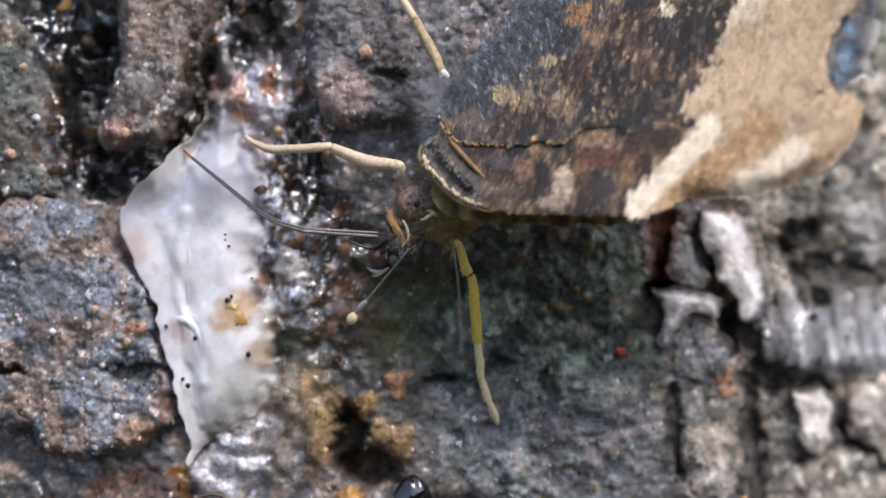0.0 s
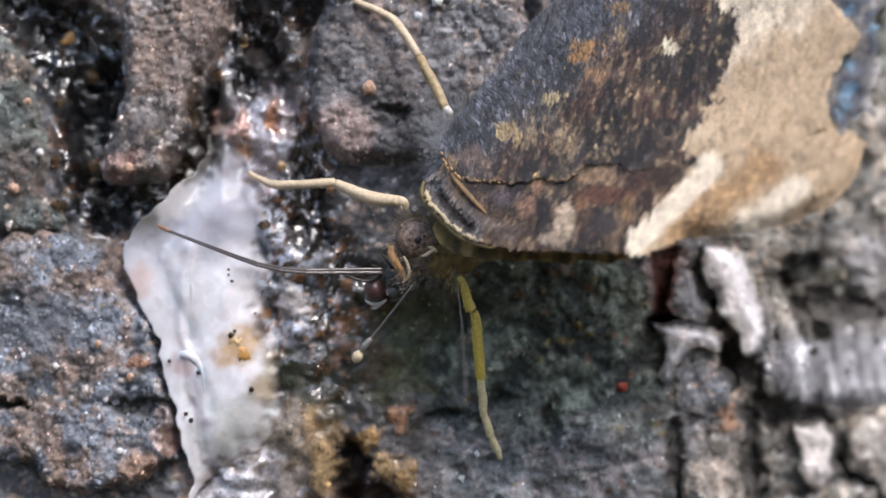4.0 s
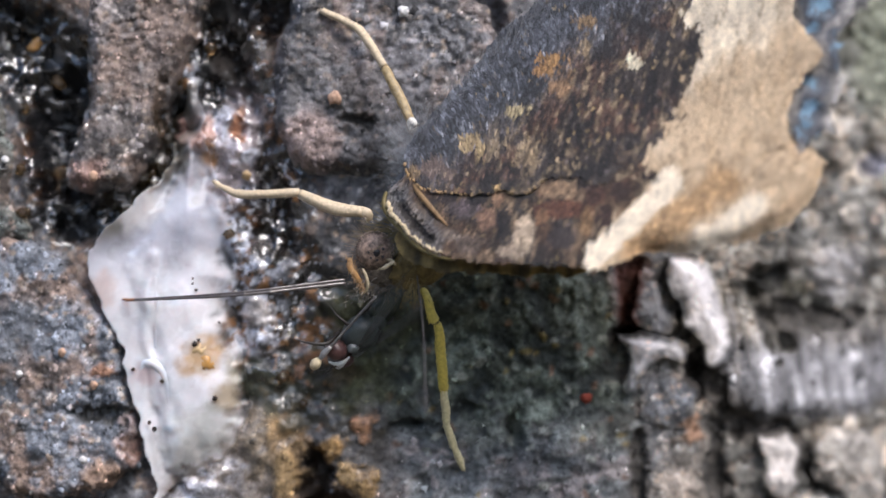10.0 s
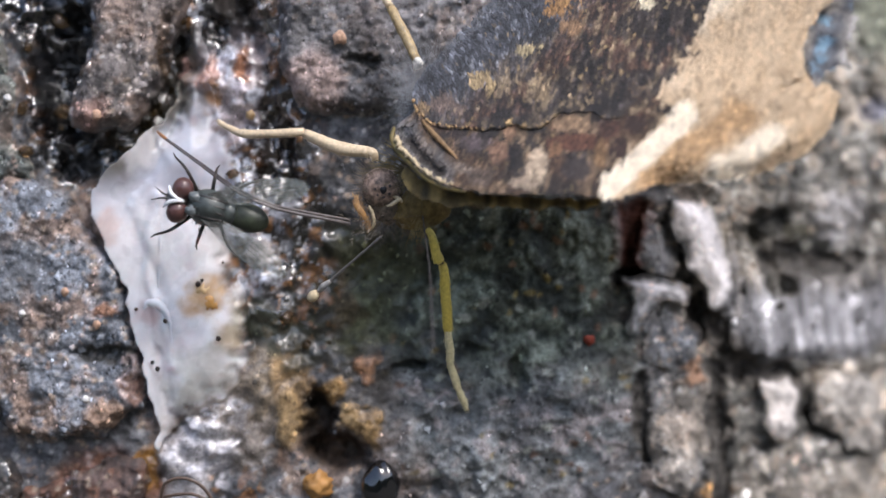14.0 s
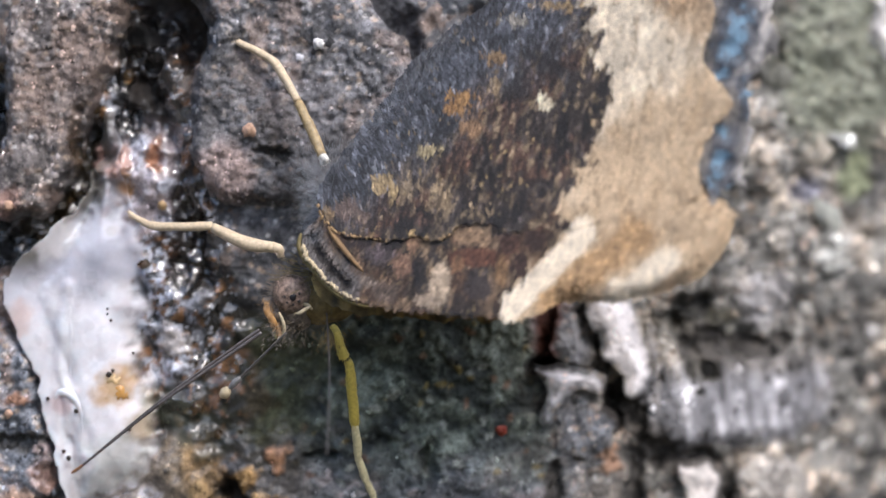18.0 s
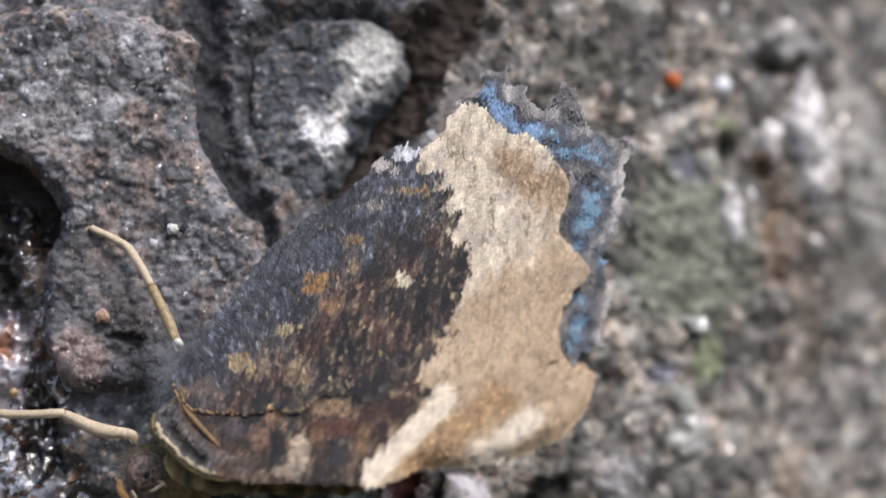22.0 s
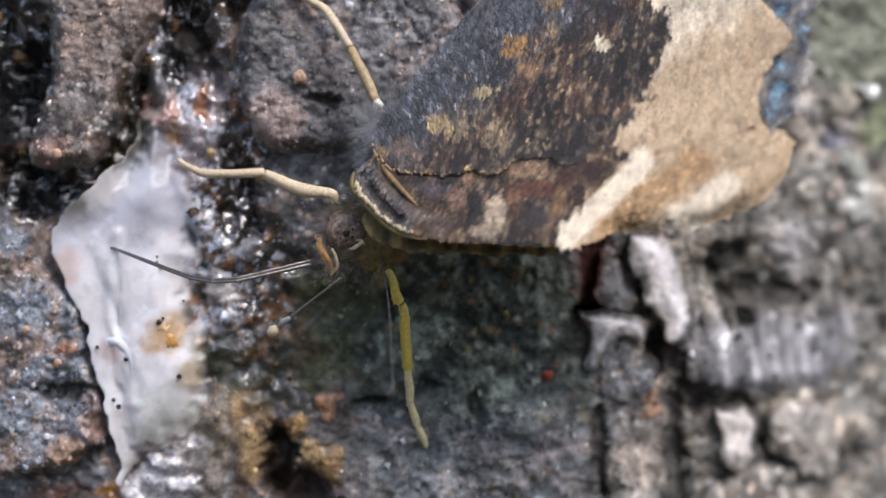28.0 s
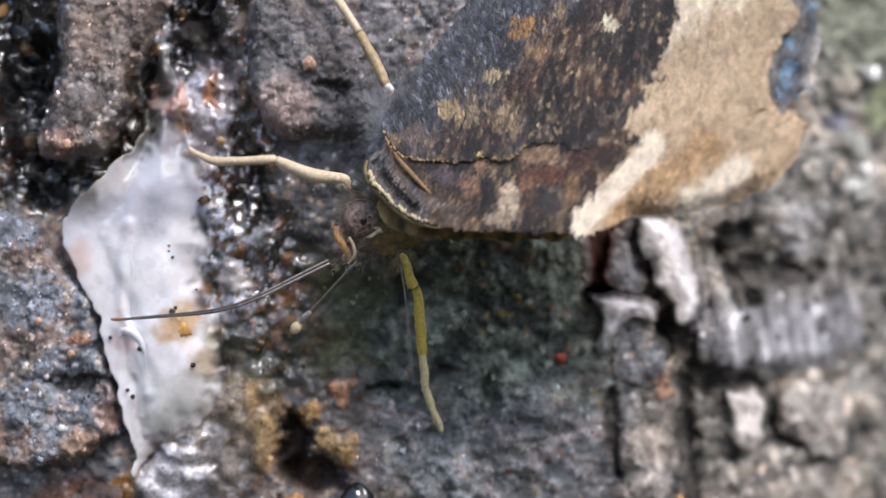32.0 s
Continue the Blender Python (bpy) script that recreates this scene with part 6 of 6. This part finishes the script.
antenna_far.matrix_basis = Matrix.Translation(Vector((1.0,-6.0,-1.3)) * MM) @ Vector((1.2, -11.0, -12.0)).to_track_quat("X", "Z").to_matrix().to_4x4()

LINKS, LINK = 10, 1.9
proboscis = []
for k in range(LINKS):
    r0, r1 = 0.155 - 0.008 * k, 0.155 - 0.008 * (k + 1)
    gap = 0.1 * (1 - k / LINKS) + 0.03
    piece = joined((tube([(-0.12, 0.03, -gap), (LINK / 2, 0.03, -gap), (LINK + 0.12, 0.03, -gap * 0.93)], (r0, r0, r1), 8), tube([(-0.12, -0.03, gap), (LINK / 2, -0.03, gap), (LINK + 0.12, -0.03, gap * 0.93)], (r0 * 0.85, r0 * 0.85, r1 * 0.85), 8)))
    proboscis.append(part("proboscis", piece, PROBOSCIS, butterfly, "grey brown double drinking tube" if k < LINKS - 1 else "thin end of the drinking tube"))
part("tip", tube([(LINK - 0.5, 0, 0), (LINK + 0.3, 0, 0.03), (LINK + 0.8, 0, 0.1)], (0.13, 0.14, 0.06), 8), TIP, proboscis[-1], "rusty orange tip")

# ---- the fly ----
fly = tagged(new("fly"), "grey fly with dark red eyes and clear wings", "fly")
FLY_GREY = plain("fly_thorax", (0.045, 0.054, 0.05), 0.45, 1600, 0.5, coat=0.15)
FLY_PALE = plain("fly_pale", (0.12, 0.135, 0.135), 0.35, 2500, 0.4, coat=0.3)
FLY_OLIVE = plain("fly_abdomen", (0.024, 0.030, 0.017), 0.5, 1400, 0.6, coat=0.1)
FLY_DARK = plain("fly_legs", (0.03, 0.025, 0.022), 0.4)
RED_EYE = plain("red_eye", (0.085, 0.038, 0.034), 0.35, 6000, 0.25, coat=0.25)
SILVER = plain("silver_face", (0.78, 0.79, 0.80), 0.3, 3000, 0.1)
GLASS, gnt, gb = node_material("fly_wing")
gb.inputs["Base Color"].default_value = (0.42, 0.46, 0.44, 1)
gb.inputs["Roughness"].default_value, gb.inputs["Alpha"].default_value = 0.22, 0.14
skull = part("head", blob((0.75, 0.1, 0), (0.75, 0.95, 1.45), (0, 0, 0), 0.03, 1, 2), FLY_DARK, fly)
part("face", blob((0.05, -0.35, 0), (0.55, 0.55, 0.62), (0, 0, 0), 0.08, 1, 7), plain("grey_face", (0.16, 0.16, 0.165), 0.5, 3000, 0.4), skull, "grey triangular face")
for k in (-1, 1):
    part("eye", blob((0.62, -0.32, 0.86 * k), (0.82, 0.88, 0.90), (0, -14 * k, 0), 0, 1, 3, 20, 28), RED_EYE, skull, "dark red eye")
    part("face_stripe", tube([(1.02, -1.1, 0.02 * k), (0.45, -1.12, 0.1 * k), (-0.1, -1.0, 0.36 * k), (-0.42, -0.65, 0.85 * k)], (0.05, 0.13, 0.16, 0.05), 8), SILVER, skull, "silvery face stripe")
    part("feeler", tube([(-0.25, -0.6, 0.1 * k), (-0.8, -0.75, 0.22 * k), (-1.5, -0.5, 0.55 * k)], (0.12, 0.07, 0.02), 6), FLY_DARK, skull)
    outline = np.array([(2.6, 0.75), (4.2, 0.9), (6.6, 1.7), (8.9, 3.2), (9.9, 4.6), (9.5, 5.5), (8.2, 5.6), (5.6, 4.3), (3.4, 2.4), (2.4, 1.2)]) * np.array((1, 0.68 * k))
    w = part("wing", sheet(rounded(outline), lambda x, z, d: -1.25 + 0.05 * x + 0.05 * fbm(x, z * 3, 0.8, 2, 260), lambda x, z, d, y: np.ones((len(x), 4)), 0.2, back=0.03), GLASS, fly, "clear veined wing")
    for j in range(6):
        part("vein", tube([(2.6, -1.22, 1.0 * k), (5.2, -1.1, (1.0 + 0.28 * j) * k), (9.5 - 0.5 * j, -0.86, (2.95 + 0.18 * j) * k)], (0.04, 0.026, 0.012), 5), plain("wing_vein", (0.07, 0.07, 0.062), 0.6), w)
part("thorax", blob((2.9, -0.2, 0), (1.75, 1.35, 1.4), (0, 0, 0), 0.05, 0.8, 4), FLY_GREY, fly, "grey green striped thorax")
for k in (-1, 1):
    part("shoulder", blob((1.75, -0.95, 0.5 * k), (0.55, 0.42, 0.42), (0, 10 * k, 0), 0.15, 0.8, 11), FLY_PALE, fly, "pale dusted shoulder")
for k in (-0.75, -0.25, 0.25, 0.75):
    part("stripe", tube([(1.4, -1.25 + 0.3 * abs(k), k), (2.9, -1.54 + 0.3 * abs(k), k), (4.2, -1.3 + 0.3 * abs(k), k * 0.9)], (0.03, 0.08, 0.05), 6), FLY_DARK, fly)
part("scutellum", blob((4.4, -0.6, 0), (0.6, 0.55, 0.8), (0, 0, 0), 0.08, 0.8, 12), FLY_GREY, fly)
part("abdomen", blob((5.7, 0.15, 0), (1.7, 0.95, 1.1), (0, 0, 0), 0.06, 0.8, 5), FLY_OLIVE, fly, "olive grey abdomen")
rng = np.random.default_rng(18)
q = rng.normal(0, 1, (80, 3))
q = q / np.linalg.norm(q, axis=1)[:, None] * np.array((1.75, 1.35, 1.4))
q = q[q[:, 1] < 0.2]
tagged(part("bristles", hairs(np.array((2.9, -0.2, 0)) + q, q + np.array((0.8, 0, 0)), 0.7, 0.016, 19), FLY_DARK, fly), kind="stuff")
for k in (-1, 1):
    for x0, x1 in ((1.6, -0.6), (2.7, 2.6), (3.8, 6.0)):
        limb = part("leg", tube([(x0, 0.6, 0.9 * k), ((x0 + x1) / 2, -0.1, 2.3 * k), (x1 - 0.1, 0.9, 3.0 * k)], (0.17, 0.13, 0.08), 8), FLY_DARK, fly)
        part("foot", tube([(x1 - 0.1, 0.9, 3.0 * k), (x1 + 0.2 * (x1 - x0), 1.5, 3.3 * k)], (0.08, 0.04), 6), FLY_DARK, limb)

# ---- small things on the bark ----
AMBER = plain("amber_resin", (0.52, 0.27, 0.08), 0.25, 1500, 0.3, coat=0.5)
CRUMB = plain("dark_crumb", (0.03, 0.02, 0.015), 0.6)
WATER, ant_, wb = node_material("sap_drop")
wb.inputs["Base Color"].default_value = (0.25, 0.16, 0.08, 1)
wb.inputs["Roughness"].default_value, wb.inputs["Transmission Weight"].default_value, wb.inputs["IOR"].default_value = 0.03, 0.85, 1.38


def surface(x, z, on_foam=False):
    """The depth of the sap or of the inner bark at a place."""
    x, z = np.array([x]), np.array([z])
    return float((foam_depth(x, z, np.array([3.0])) if on_foam else base_depth(x, z))[0])


def crumb(at, r, mat, label, category, group="", foam_=True, lift=0.3, name="crumb", long=1.0, y=None, seed=0):
    x, z = at[0]
    yy = surface(x, z, foam_) if y is None else y
    ob = part(name, blob((x, yy - lift * r, z), (r, r * 0.8, r * long), (0, 20 * seed, 0), 0.55, 0.5, seed, 14, 20), mat)
    return tagged(ob, label, category, group)


for k, at in enumerate(([(-16.4,-6.7)], [(-14.8,-10.9)], [(-19.5,-13.3)], [(-16.6,-1.6)], [(-16.3,-2.5)], [(-16.6,-2.0)], [(-14.5,-5.0)], [(-21.2,-8.7)], [(-18.9,-9.6)], [(-16.1,-6.4)], [(-19.9,-12.8)])):
    crumb(at, (0.2, 0.2, 0.2, 0.1, 0.12, 0.09, 0.09, 0.14, 0.16, 0.13, 0.15)[k], CRUMB, "tiny black crumb stuck in white sap", "crumb", "crumbs in the sap", seed=k)
crumb([(-15.7,-8.3)], 0.75, AMBER, "orange lump of resin in white sap", "resin", lift=-0.68, name="resin_lump", seed=2)
crumb([(-16.3,-7.2)], 0.6, plain("pale_resin", (0.60, 0.42, 0.22), 0.35, 1500, 0.3), "yellowish crust of resin in white sap", "resin", lift=-0.7, name="resin_crust", seed=3)
crumb([(-30.2,16.9)], 0.55, AMBER, "orange resin bead in a wet black groove", "resin", foam_=False, name="resin_bead", long=1.6, seed=2)
crumb([(-7.0,-22.3)], 1.05, plain("amber_block", (0.40, 0.20, 0.06), 0.5, 1200, 0.3), "rough orange lump in a bark hollow", "resin", foam_=False, y=0.8, name="resin_lump", seed=5)
crumb([(-12.6,6.5)], 0.36, plain("tan_grain", (0.36, 0.24, 0.12), 0.4), "round tan grain on wet bark", "grain", foam_=False, lift=0.9, name="grain", seed=1)
crumb([(14.2,-10.9)], 0.42, plain("red_speck", (0.35, 0.06, 0.03), 0.6), "small red speck on dark bark", "speck", foam_=False, name="speck", seed=4)
crumb([(41.3,34.2)], 0.65, plain("orange_speck", (0.62, 0.14, 0.03), 0.6), "orange red speck on grey bark", "speck", foam_=False, lift=0.5, name="speck", seed=6)
crumb([(46.2,34.3)], 0.8, plain("white_speck", (0.85, 0.86, 0.88), 0.6), "white lichen dot on grey bark", "lichen", foam_=False, lift=0.5, name="lichen_dot", seed=7)
for k, (at, r) in enumerate((([(-30.2,11.7)], 0.32), ([(-30.5,6.9)], 0.4), ([(-20.5,6.7)], 0.3), ([(-27.8,6.8)], 0.5), ([(-30.1,3.5)], 0.45), ([(-28.3,14.0)], 0.6), ([(-25.4,17.1)], 0.4), ([(-24.7,17.6)], 0.35), ([(-18.2,14.0)], 0.35), ([(-15.7,16.6)], 0.4), ([(-21.5,-5.2)], 0.2), ([(-8.1,-11.4)], 0.3), ([(-9.7,-9.4)], 0.4), ([(-13.9,1.9)], 0.35))):
    crumb(at, r, WATER, "clear brown drop of sap on wet bark", "drop", "drops of sap", foam_=False, lift=0.6, name="sap_drop", long=1.2, seed=k)
PINK_GRAIN, WHITE_GRAIN = plain("pink_grain", (0.46, 0.29, 0.20), 0.7), plain("white_grain", (0.66, 0.64, 0.62), 0.6)
for k, (at, r, white, y) in enumerate((([(-5.6,12.4)], 0.5, 0, -1.9), ([(-0.3,19.1)], 0.42, 1, -2.0), ([(-31.4,7.6)], 0.28, 1, -0.6), ([(-33.5,4.8)], 0.4, 0, -0.6), ([(-32.4,11.6)], 0.3, 0, -0.6),
                                      ([(-24.3,6.3)], 0.35, 0, -1.5), ([(-26.7,-7.4)], 0.3, 0, -1.2), ([(-24.2,-9.9)], 0.3, 0, -1.2), ([(-25.0,-15.7)], 0.28, 1, -1.2), ([(-30.0,-9.1)], 0.25, 1, -1.2))):
    crumb(at, r, WHITE_GRAIN if white else PINK_GRAIN, "whitish grain on grey bark" if white else "pinkish grain on grey bark", "grain", "grains on the bark", foam_=False, name="grain", y=y + 0.35, seed=k + 20)
x, z = (-2.2,-22.8)
tagged(part("black_sap_drop", blob((x, 0.4, z), (1.6, 1.2, 2.4), (0, 6, 0), 0.16, 1.0, 2, 24, 36), plain("black_gloss", (0.006, 0.006, 0.007), 0.06, 800, 0.2, 0.1, 0.0002, coat=1.0)), "glossy black drop of dried sap in a hollow", "sap")
tendril = tagged(new("dry_tendril"), "dark curled dry tendril below the sap", "tendril")
for k, pts in enumerate(([(-19.1,-1.2,-23.7),(-18.7,-1.8,-22.1),(-17.3,-2.0,-21.6),(-15.7,-2.0,-22.3),(-14.5,-1.6,-24.3)], [(-18.8,-1.6,-23.1),(-16.6,-2.0,-22.8),(-14.9,-1.8,-23.6)], [(-18.2,-1.4,-24.3),(-16.8,-2.2,-23.2),(-16.7,-1.6,-24.8)])):
    part("strand", tube(pts, [0.14] * len(pts), 7), plain("dry_strand", (0.09, 0.06, 0.045), 0.35), tendril)


def aim(a, b):
    """A pose at a whose x axis points to b, in millimetres."""
    return Matrix.Translation(Vector(a) * MM) @ (Vector(b) - Vector(a)).to_track_quat("X", "Z").to_matrix().to_4x4()


def motions():
    """Drinking tube, antenna, wings, head and fly."""
    base = Vector((-4.6, -5.0, -1.8))
    tube_rows = [
        (0, -11.7, -7.5, -1.4, -18.9, 4.2),
        (0.6, -11.8, -8, -1.8, -18.9, 3.8),
        (1.2, -11.8, -8, -1.8, -18.7, 4.2),
        (2, -11, -7.5, -1.2, -18.9, 4.3),
        (2.4, -11.9, -8, -2.2, -18.4, 3.8),
        (3, -12.3, -8, -1.9, -22.1, 1.5),
        (3.6, -12.6, -7, -1.4, -22.1, 2.1),
        (4, -12.2, -7.5, -1.9, -22.5, 1.9),
        (4.4, -12.9, -5, -1.8, -21.9, 2.2),
        (6.6, -12.1, -8, -1.1, -20.4, 2.4),
        (7, -11.9, -7.5, -1.4, -20.5, 1.3),
        (8, -11.6, -7.5, -1.3, -20.1, 0.8),
        (8.4, -11.9, -8, -1.9, -19.8, 0.6),
        (9, -11.4, -7.5, -1.9, -20.1, 0.5),
        (9.6, -12.5, -7.2, -1.2, -21.8, 1.9),
        (10, -12.4, -7.5, -2.8, -21.4, -3.3),
        (11, -10.3, -7.5, -5.8, -19.9, -6.1),
        (11.4, -13, -5, -4.7, -23.1, -4.3),
        (11.6, -13, -5, -2.2, -22.4, 1.6),
        (12, -11.5, -7.5, -2.6, -21.6, 1.3),
        (12.6, -12.4, -7.2, -3.5, -21, 0.5),
        (13, -11.3, -7.5, -1.3, -17.2, 1.2),
        (13.4, -11.2, -8, -0.6, -18.6, 4.3),
        (15.5, -12.1, -8, -1, -19.7, 3.4),
        (16, -11.1, -7.5, -2.8, -19, -1.7),
        (16.5, -10.7, -8, -4.8, -22.6, -6.6),
        (17, -11.1, -5, -6.8, -20.2, -9.9),
        (17.5, -12.6, -5, -8.6, -19.3, -12.3),
        (18, -11.5, -5, -8.2, -18.8, -14.2),
        (18.5, -10.8, -6.1, -7.1, -19.5, -8.1),
        (19, -10.9, -8, -4.6, -20.4, -2.6),
        (19.5, -9.8, -8, -4, -19.4, -3.1),
        (20, -11.6, -7.5, -5.9, -20.2, -5.7),
        (20.5, -10.8, -7.8, -4.8, -19, -5.6),
        (21, -10.1, -8, -4.1, -18.2, -5.5),
        (22, -10.1, -8, -4.6, -18.2, -6.1),
        (23, -10.4, -8, -4.1, -18.3, -6.7),
        (24, -12.2, -7.9, -2.8, -20.5, -3.3),
        (24.5, -11.6, -8, -3.1, -20.3, -2.5),
        (25, -9.8, -8, -3.1, -18.6, -2),
        (25.5, -10.8, -8, -4.3, -20, -3.3),
        (27.5, -10.9, -8, -3.4, -19.4, -1.3),
        (28, -11.7, -7.5, -3.5, -19.8, -1),
        (28.5, -11.2, -8, -3.5, -19.3, -1.5),
        (29, -11, -7.5, -4, -19, -1.5),
        (29.5, -12.9, -5, -2.9, -24.2, -3.5),
        (30, -10.3, -5, -7.2, -16.5, -10.8),
        (30.5, -10.1, -6.5, -6.6, -18, -11.5),
        (31, -10.4, -5, -7.8, -18.2, -12.8),
        (31.5, -10.8, -5, -8.1, -17.6, -11.5),
        (32, -11.3, -7.5, -6.3, -20.7, -7.3),
    ]
    chains = [[] for _ in proboscis]
    for t, ex, ey, ez, tx, tz in tube_rows:
        a, e, b = np.array(base) + np.array((0.4, 0, -1.1)) * ease(-4, -6.5, ez), np.array((ex, ey, ez)), np.array((tx, -1.0, tz))
        p, q = e + (a - e) * min(0.7, 2.6 / np.linalg.norm(a - e)), e + (b - e) * min(0.7, 3.4 / np.linalg.norm(b - e))
        w = np.linspace(0, 1, 21)[:, None]
        line = np.concatenate((a[None], (1 - w) ** 2 * p + 2 * w * (1 - w) * e + w * w * q, (b + 12 * (b - q) / np.linalg.norm(b - q))[None]))
        far_along = np.concatenate(([0.0], np.cumsum(np.linalg.norm(np.diff(line, axis=0), axis=1))))
        spots = [[np.interp(k * LINK, far_along, line[:, c]) for c in range(3)] for k in range(LINKS + 1)]
        for rows, i, j in zip(chains, spots[:-1], spots[1:]):
            rows.append((t, aim(i, j)))
    for ob, rows in zip(proboscis, chains):
        walk(ob, rows)
    root = (-2.1,-5.4,-2.9)
    walk(antenna, [(t, aim(root, end)) for t, end in zip((0, 4, 9, 12, 13.5, 16, 28, 31, 32), [(-6.6,-2.5,-8.1),(-6.6,-2.5,-8.5),(-7.4,-2.5,-8.7),(-7.0,-2.5,-8.3),(-7.7,-2.5,-7.7),(-7.2,-2.5,-8.0),(-7.1,-2.5,-6.9),(-6.5,-2.5,-7.3),(-6.6,-2.5,-7.8)])])
    sway = [
        (0, 1.2, -0.1, 0.6), (0.5, 2.5, -0.2, 0.1), (1, 1.4, -0.2, -0.0), (1.5, 0.7, 0.1, 1.5), (2, 0.6, -0.6, 0.8), (2.5, 0.4, 0.0, 0.5),
        (3, 1.4, 0.2, -1.3), (3.5, -1.3, 0.9, -1.1), (4, 0.2, 0.2, -0.5), (4.5, -2.0, 0.4, 0.5), (6.5, -2.3, 0.7, 0.2), (7, -2.8, 0.9, -0.2),
        (7.5, -2.9, 0.5, 0.8), (8, -3.4, 0.6, 0.1), (8.5, -3.5, 0.2, 1.9), (9, -1.0, -0.2, -0.3), (9.5, -3.1, 0.4, 0.0), (10, -0.9, 0.9, -1.6),
        (10.5, 1.3, 1.0, -1.4), (11, 1.9, 0.8, 1.5), (11.5, 2.9, 0.9, -1.8), (12, 1.4, 0.3, -2.1), (12.5, 1.1, 0.9, -0.7), (13, 4.1, -0.0, -3.8),
        (13.5, -2.3, 2.0, -0.0), (15.5, -9.2, 0.2, 3.0), (16, -8.0, -0.2, 3.0), (16.5, -4.4, -0.7, 4.1), (17, -1.5, -0.9, 4.1), (17.5, -1.2, -1.1, 2.8),
        (18, 5.8, -1.5, 1.7), (18.5, -1.5, -0.8, 4.5), (19, 0.2, -0.9, 3.0), (19.5, -1.8, -0.9, 5.4), (20, -2.5, -0.4, 5.6), (20.5, -3.8, -0.6, 5.5),
        (21, -5.4, 0.3, 4.0), (21.5, -3.8, 0.0, 3.9), (22, -3.7, -0.3, 5.1), (22.5, -5.5, -0.7, 5.2), (23, -5.1, 0.1, 1.9), (23.5, -6.4, 0.3, 4.8),
        (24, -5.6, -0.2, 3.8), (24.5, -4.9, 0.2, 2.6), (25, -5.8, -0.5, 3.5), (25.5, -3.8, -0.4, 2.3), (27.5, -5.7, 0.1, 1.9), (28, -3.8, 0.6, 1.1),
        (28.5, -5.1, 0.3, 0.7), (29, -5.5, 0.3, 1.9), (29.5, -4.3, 0.5, -1.4), (30, -2.8, -0.2, 1.6), (30.5, 3.8, -1.1, 1.2), (31, 3.2, -0.9, -0.1),
        (31.5, 0.5, -0.9, -0.1), (32, 1.3, -0.7, -0.7),
    ]
    hinge = Matrix.Translation(Vector((0.6, -4.0, 9.0)) * MM)
    for ob in (hind, wing, far, far_fore):
        walk(ob, [(t, hinge @ Matrix.Rotation(radians(math.hypot(a, b, c)) or 1e-6, 4, Vector((a, b, c)).normalized()) @ hinge.inverted()) for t, a, b, c in sway])
    nods = [(0, 0.1, -0.1), (2, 0.1, -0.1), (4, -0.1, -0.1), (7, -0.2, 0.0), (8, -0.3, 0.0), (9, -0.2, -0.2), (10, -0.45, -0.2), (11, -0.2, -0.45), (12, -0.55, -0.4), (13, -0.9, -0.4),
            (13.5, -0.6, -0.2), (16, -0.1, 0.25), (17, 0.0, -0.15), (18, 0.0, -0.8), (19, 0.0, -0.3), (20, 0.0, -0.1), (28, -0.15, -0.1), (29, 0.1, 0.15), (30, 0.0, -0.1), (31, -0.25, -0.3), (32, 0.15, -0.35)]
    walk(head, [(t, Matrix.Translation(Vector((dx, 0.0, dz)) * MM)) for t, dx, dz in nods])
    fly_rows = [
        (0,-5.2,-1.2,-3.8,26,65),
        (2.4,-4.4,-1.2,-3.5,28,65),
        (4,-5.6,-1.4,-3.6,30,65),
        (6.5,-6.0,-1.4,-3.2,35,65),
        (7,-6.0,-1.4,-3.3,35,65),
        (7.6,-6.2,-1.4,-3.8,35,65),
        (8,-6.2,-1.4,-4.7,38,65),
        (8.4,-6.0,-1.4,-5.4,40,65),
        (8.8,-6.1,-1.4,-6.5,40,65),
        (9.2,-5.7,-1.4,-6.9,42,65),
        (10,-5.7,-1.4,-7.5,42,65),
        (10.4,-6.4,-1.4,-8.3,42,65),
        (10.8,-6.7,-1.4,-9.1,42,65),
        (11.2,-7.5,-1.4,-10.4,36,60),
        (11.4,-8.0,-1.8,-8.5,28,40),
        (11.6,-9.6,-1.8,-7.2,20,15),
        (11.8,-10.4,-1.8,-6.2,12,0),
        (12,-11.3,-1.8,-4.9,5,0),
        (12.4,-11.9,-1.8,-3.2,-7,0),
        (12.8,-12.7,-1.8,-1.4,-13,0),
        (13,-13.1,-1.8,-2.9,-8,0),
        (13.4,-14.0,-1.8,-3.7,-4,0),
        (13.6,-14.3,-1.8,-4.1,-4,0),
        (13.9,-16.5,-4.0,-2.0,-10,0), (14.3,-24.0,-16.0,9.0,-30,0), (14.8,-52.0,-24.0,34.0,-40,0), (15.3,-84.0,4.0,52.0,-40,0), (32,-84.0,4.0,52.0,-40,0),
    ]
    walk(fly, [(t, Matrix.Translation(Vector((x, y, z)) * MM) @ pose(0, 0, 0, 0, -h, 0) @ pose(0, 0, 0, lean, 0, 0)) for t, x, y, z, h, lean in fly_rows])


motions()
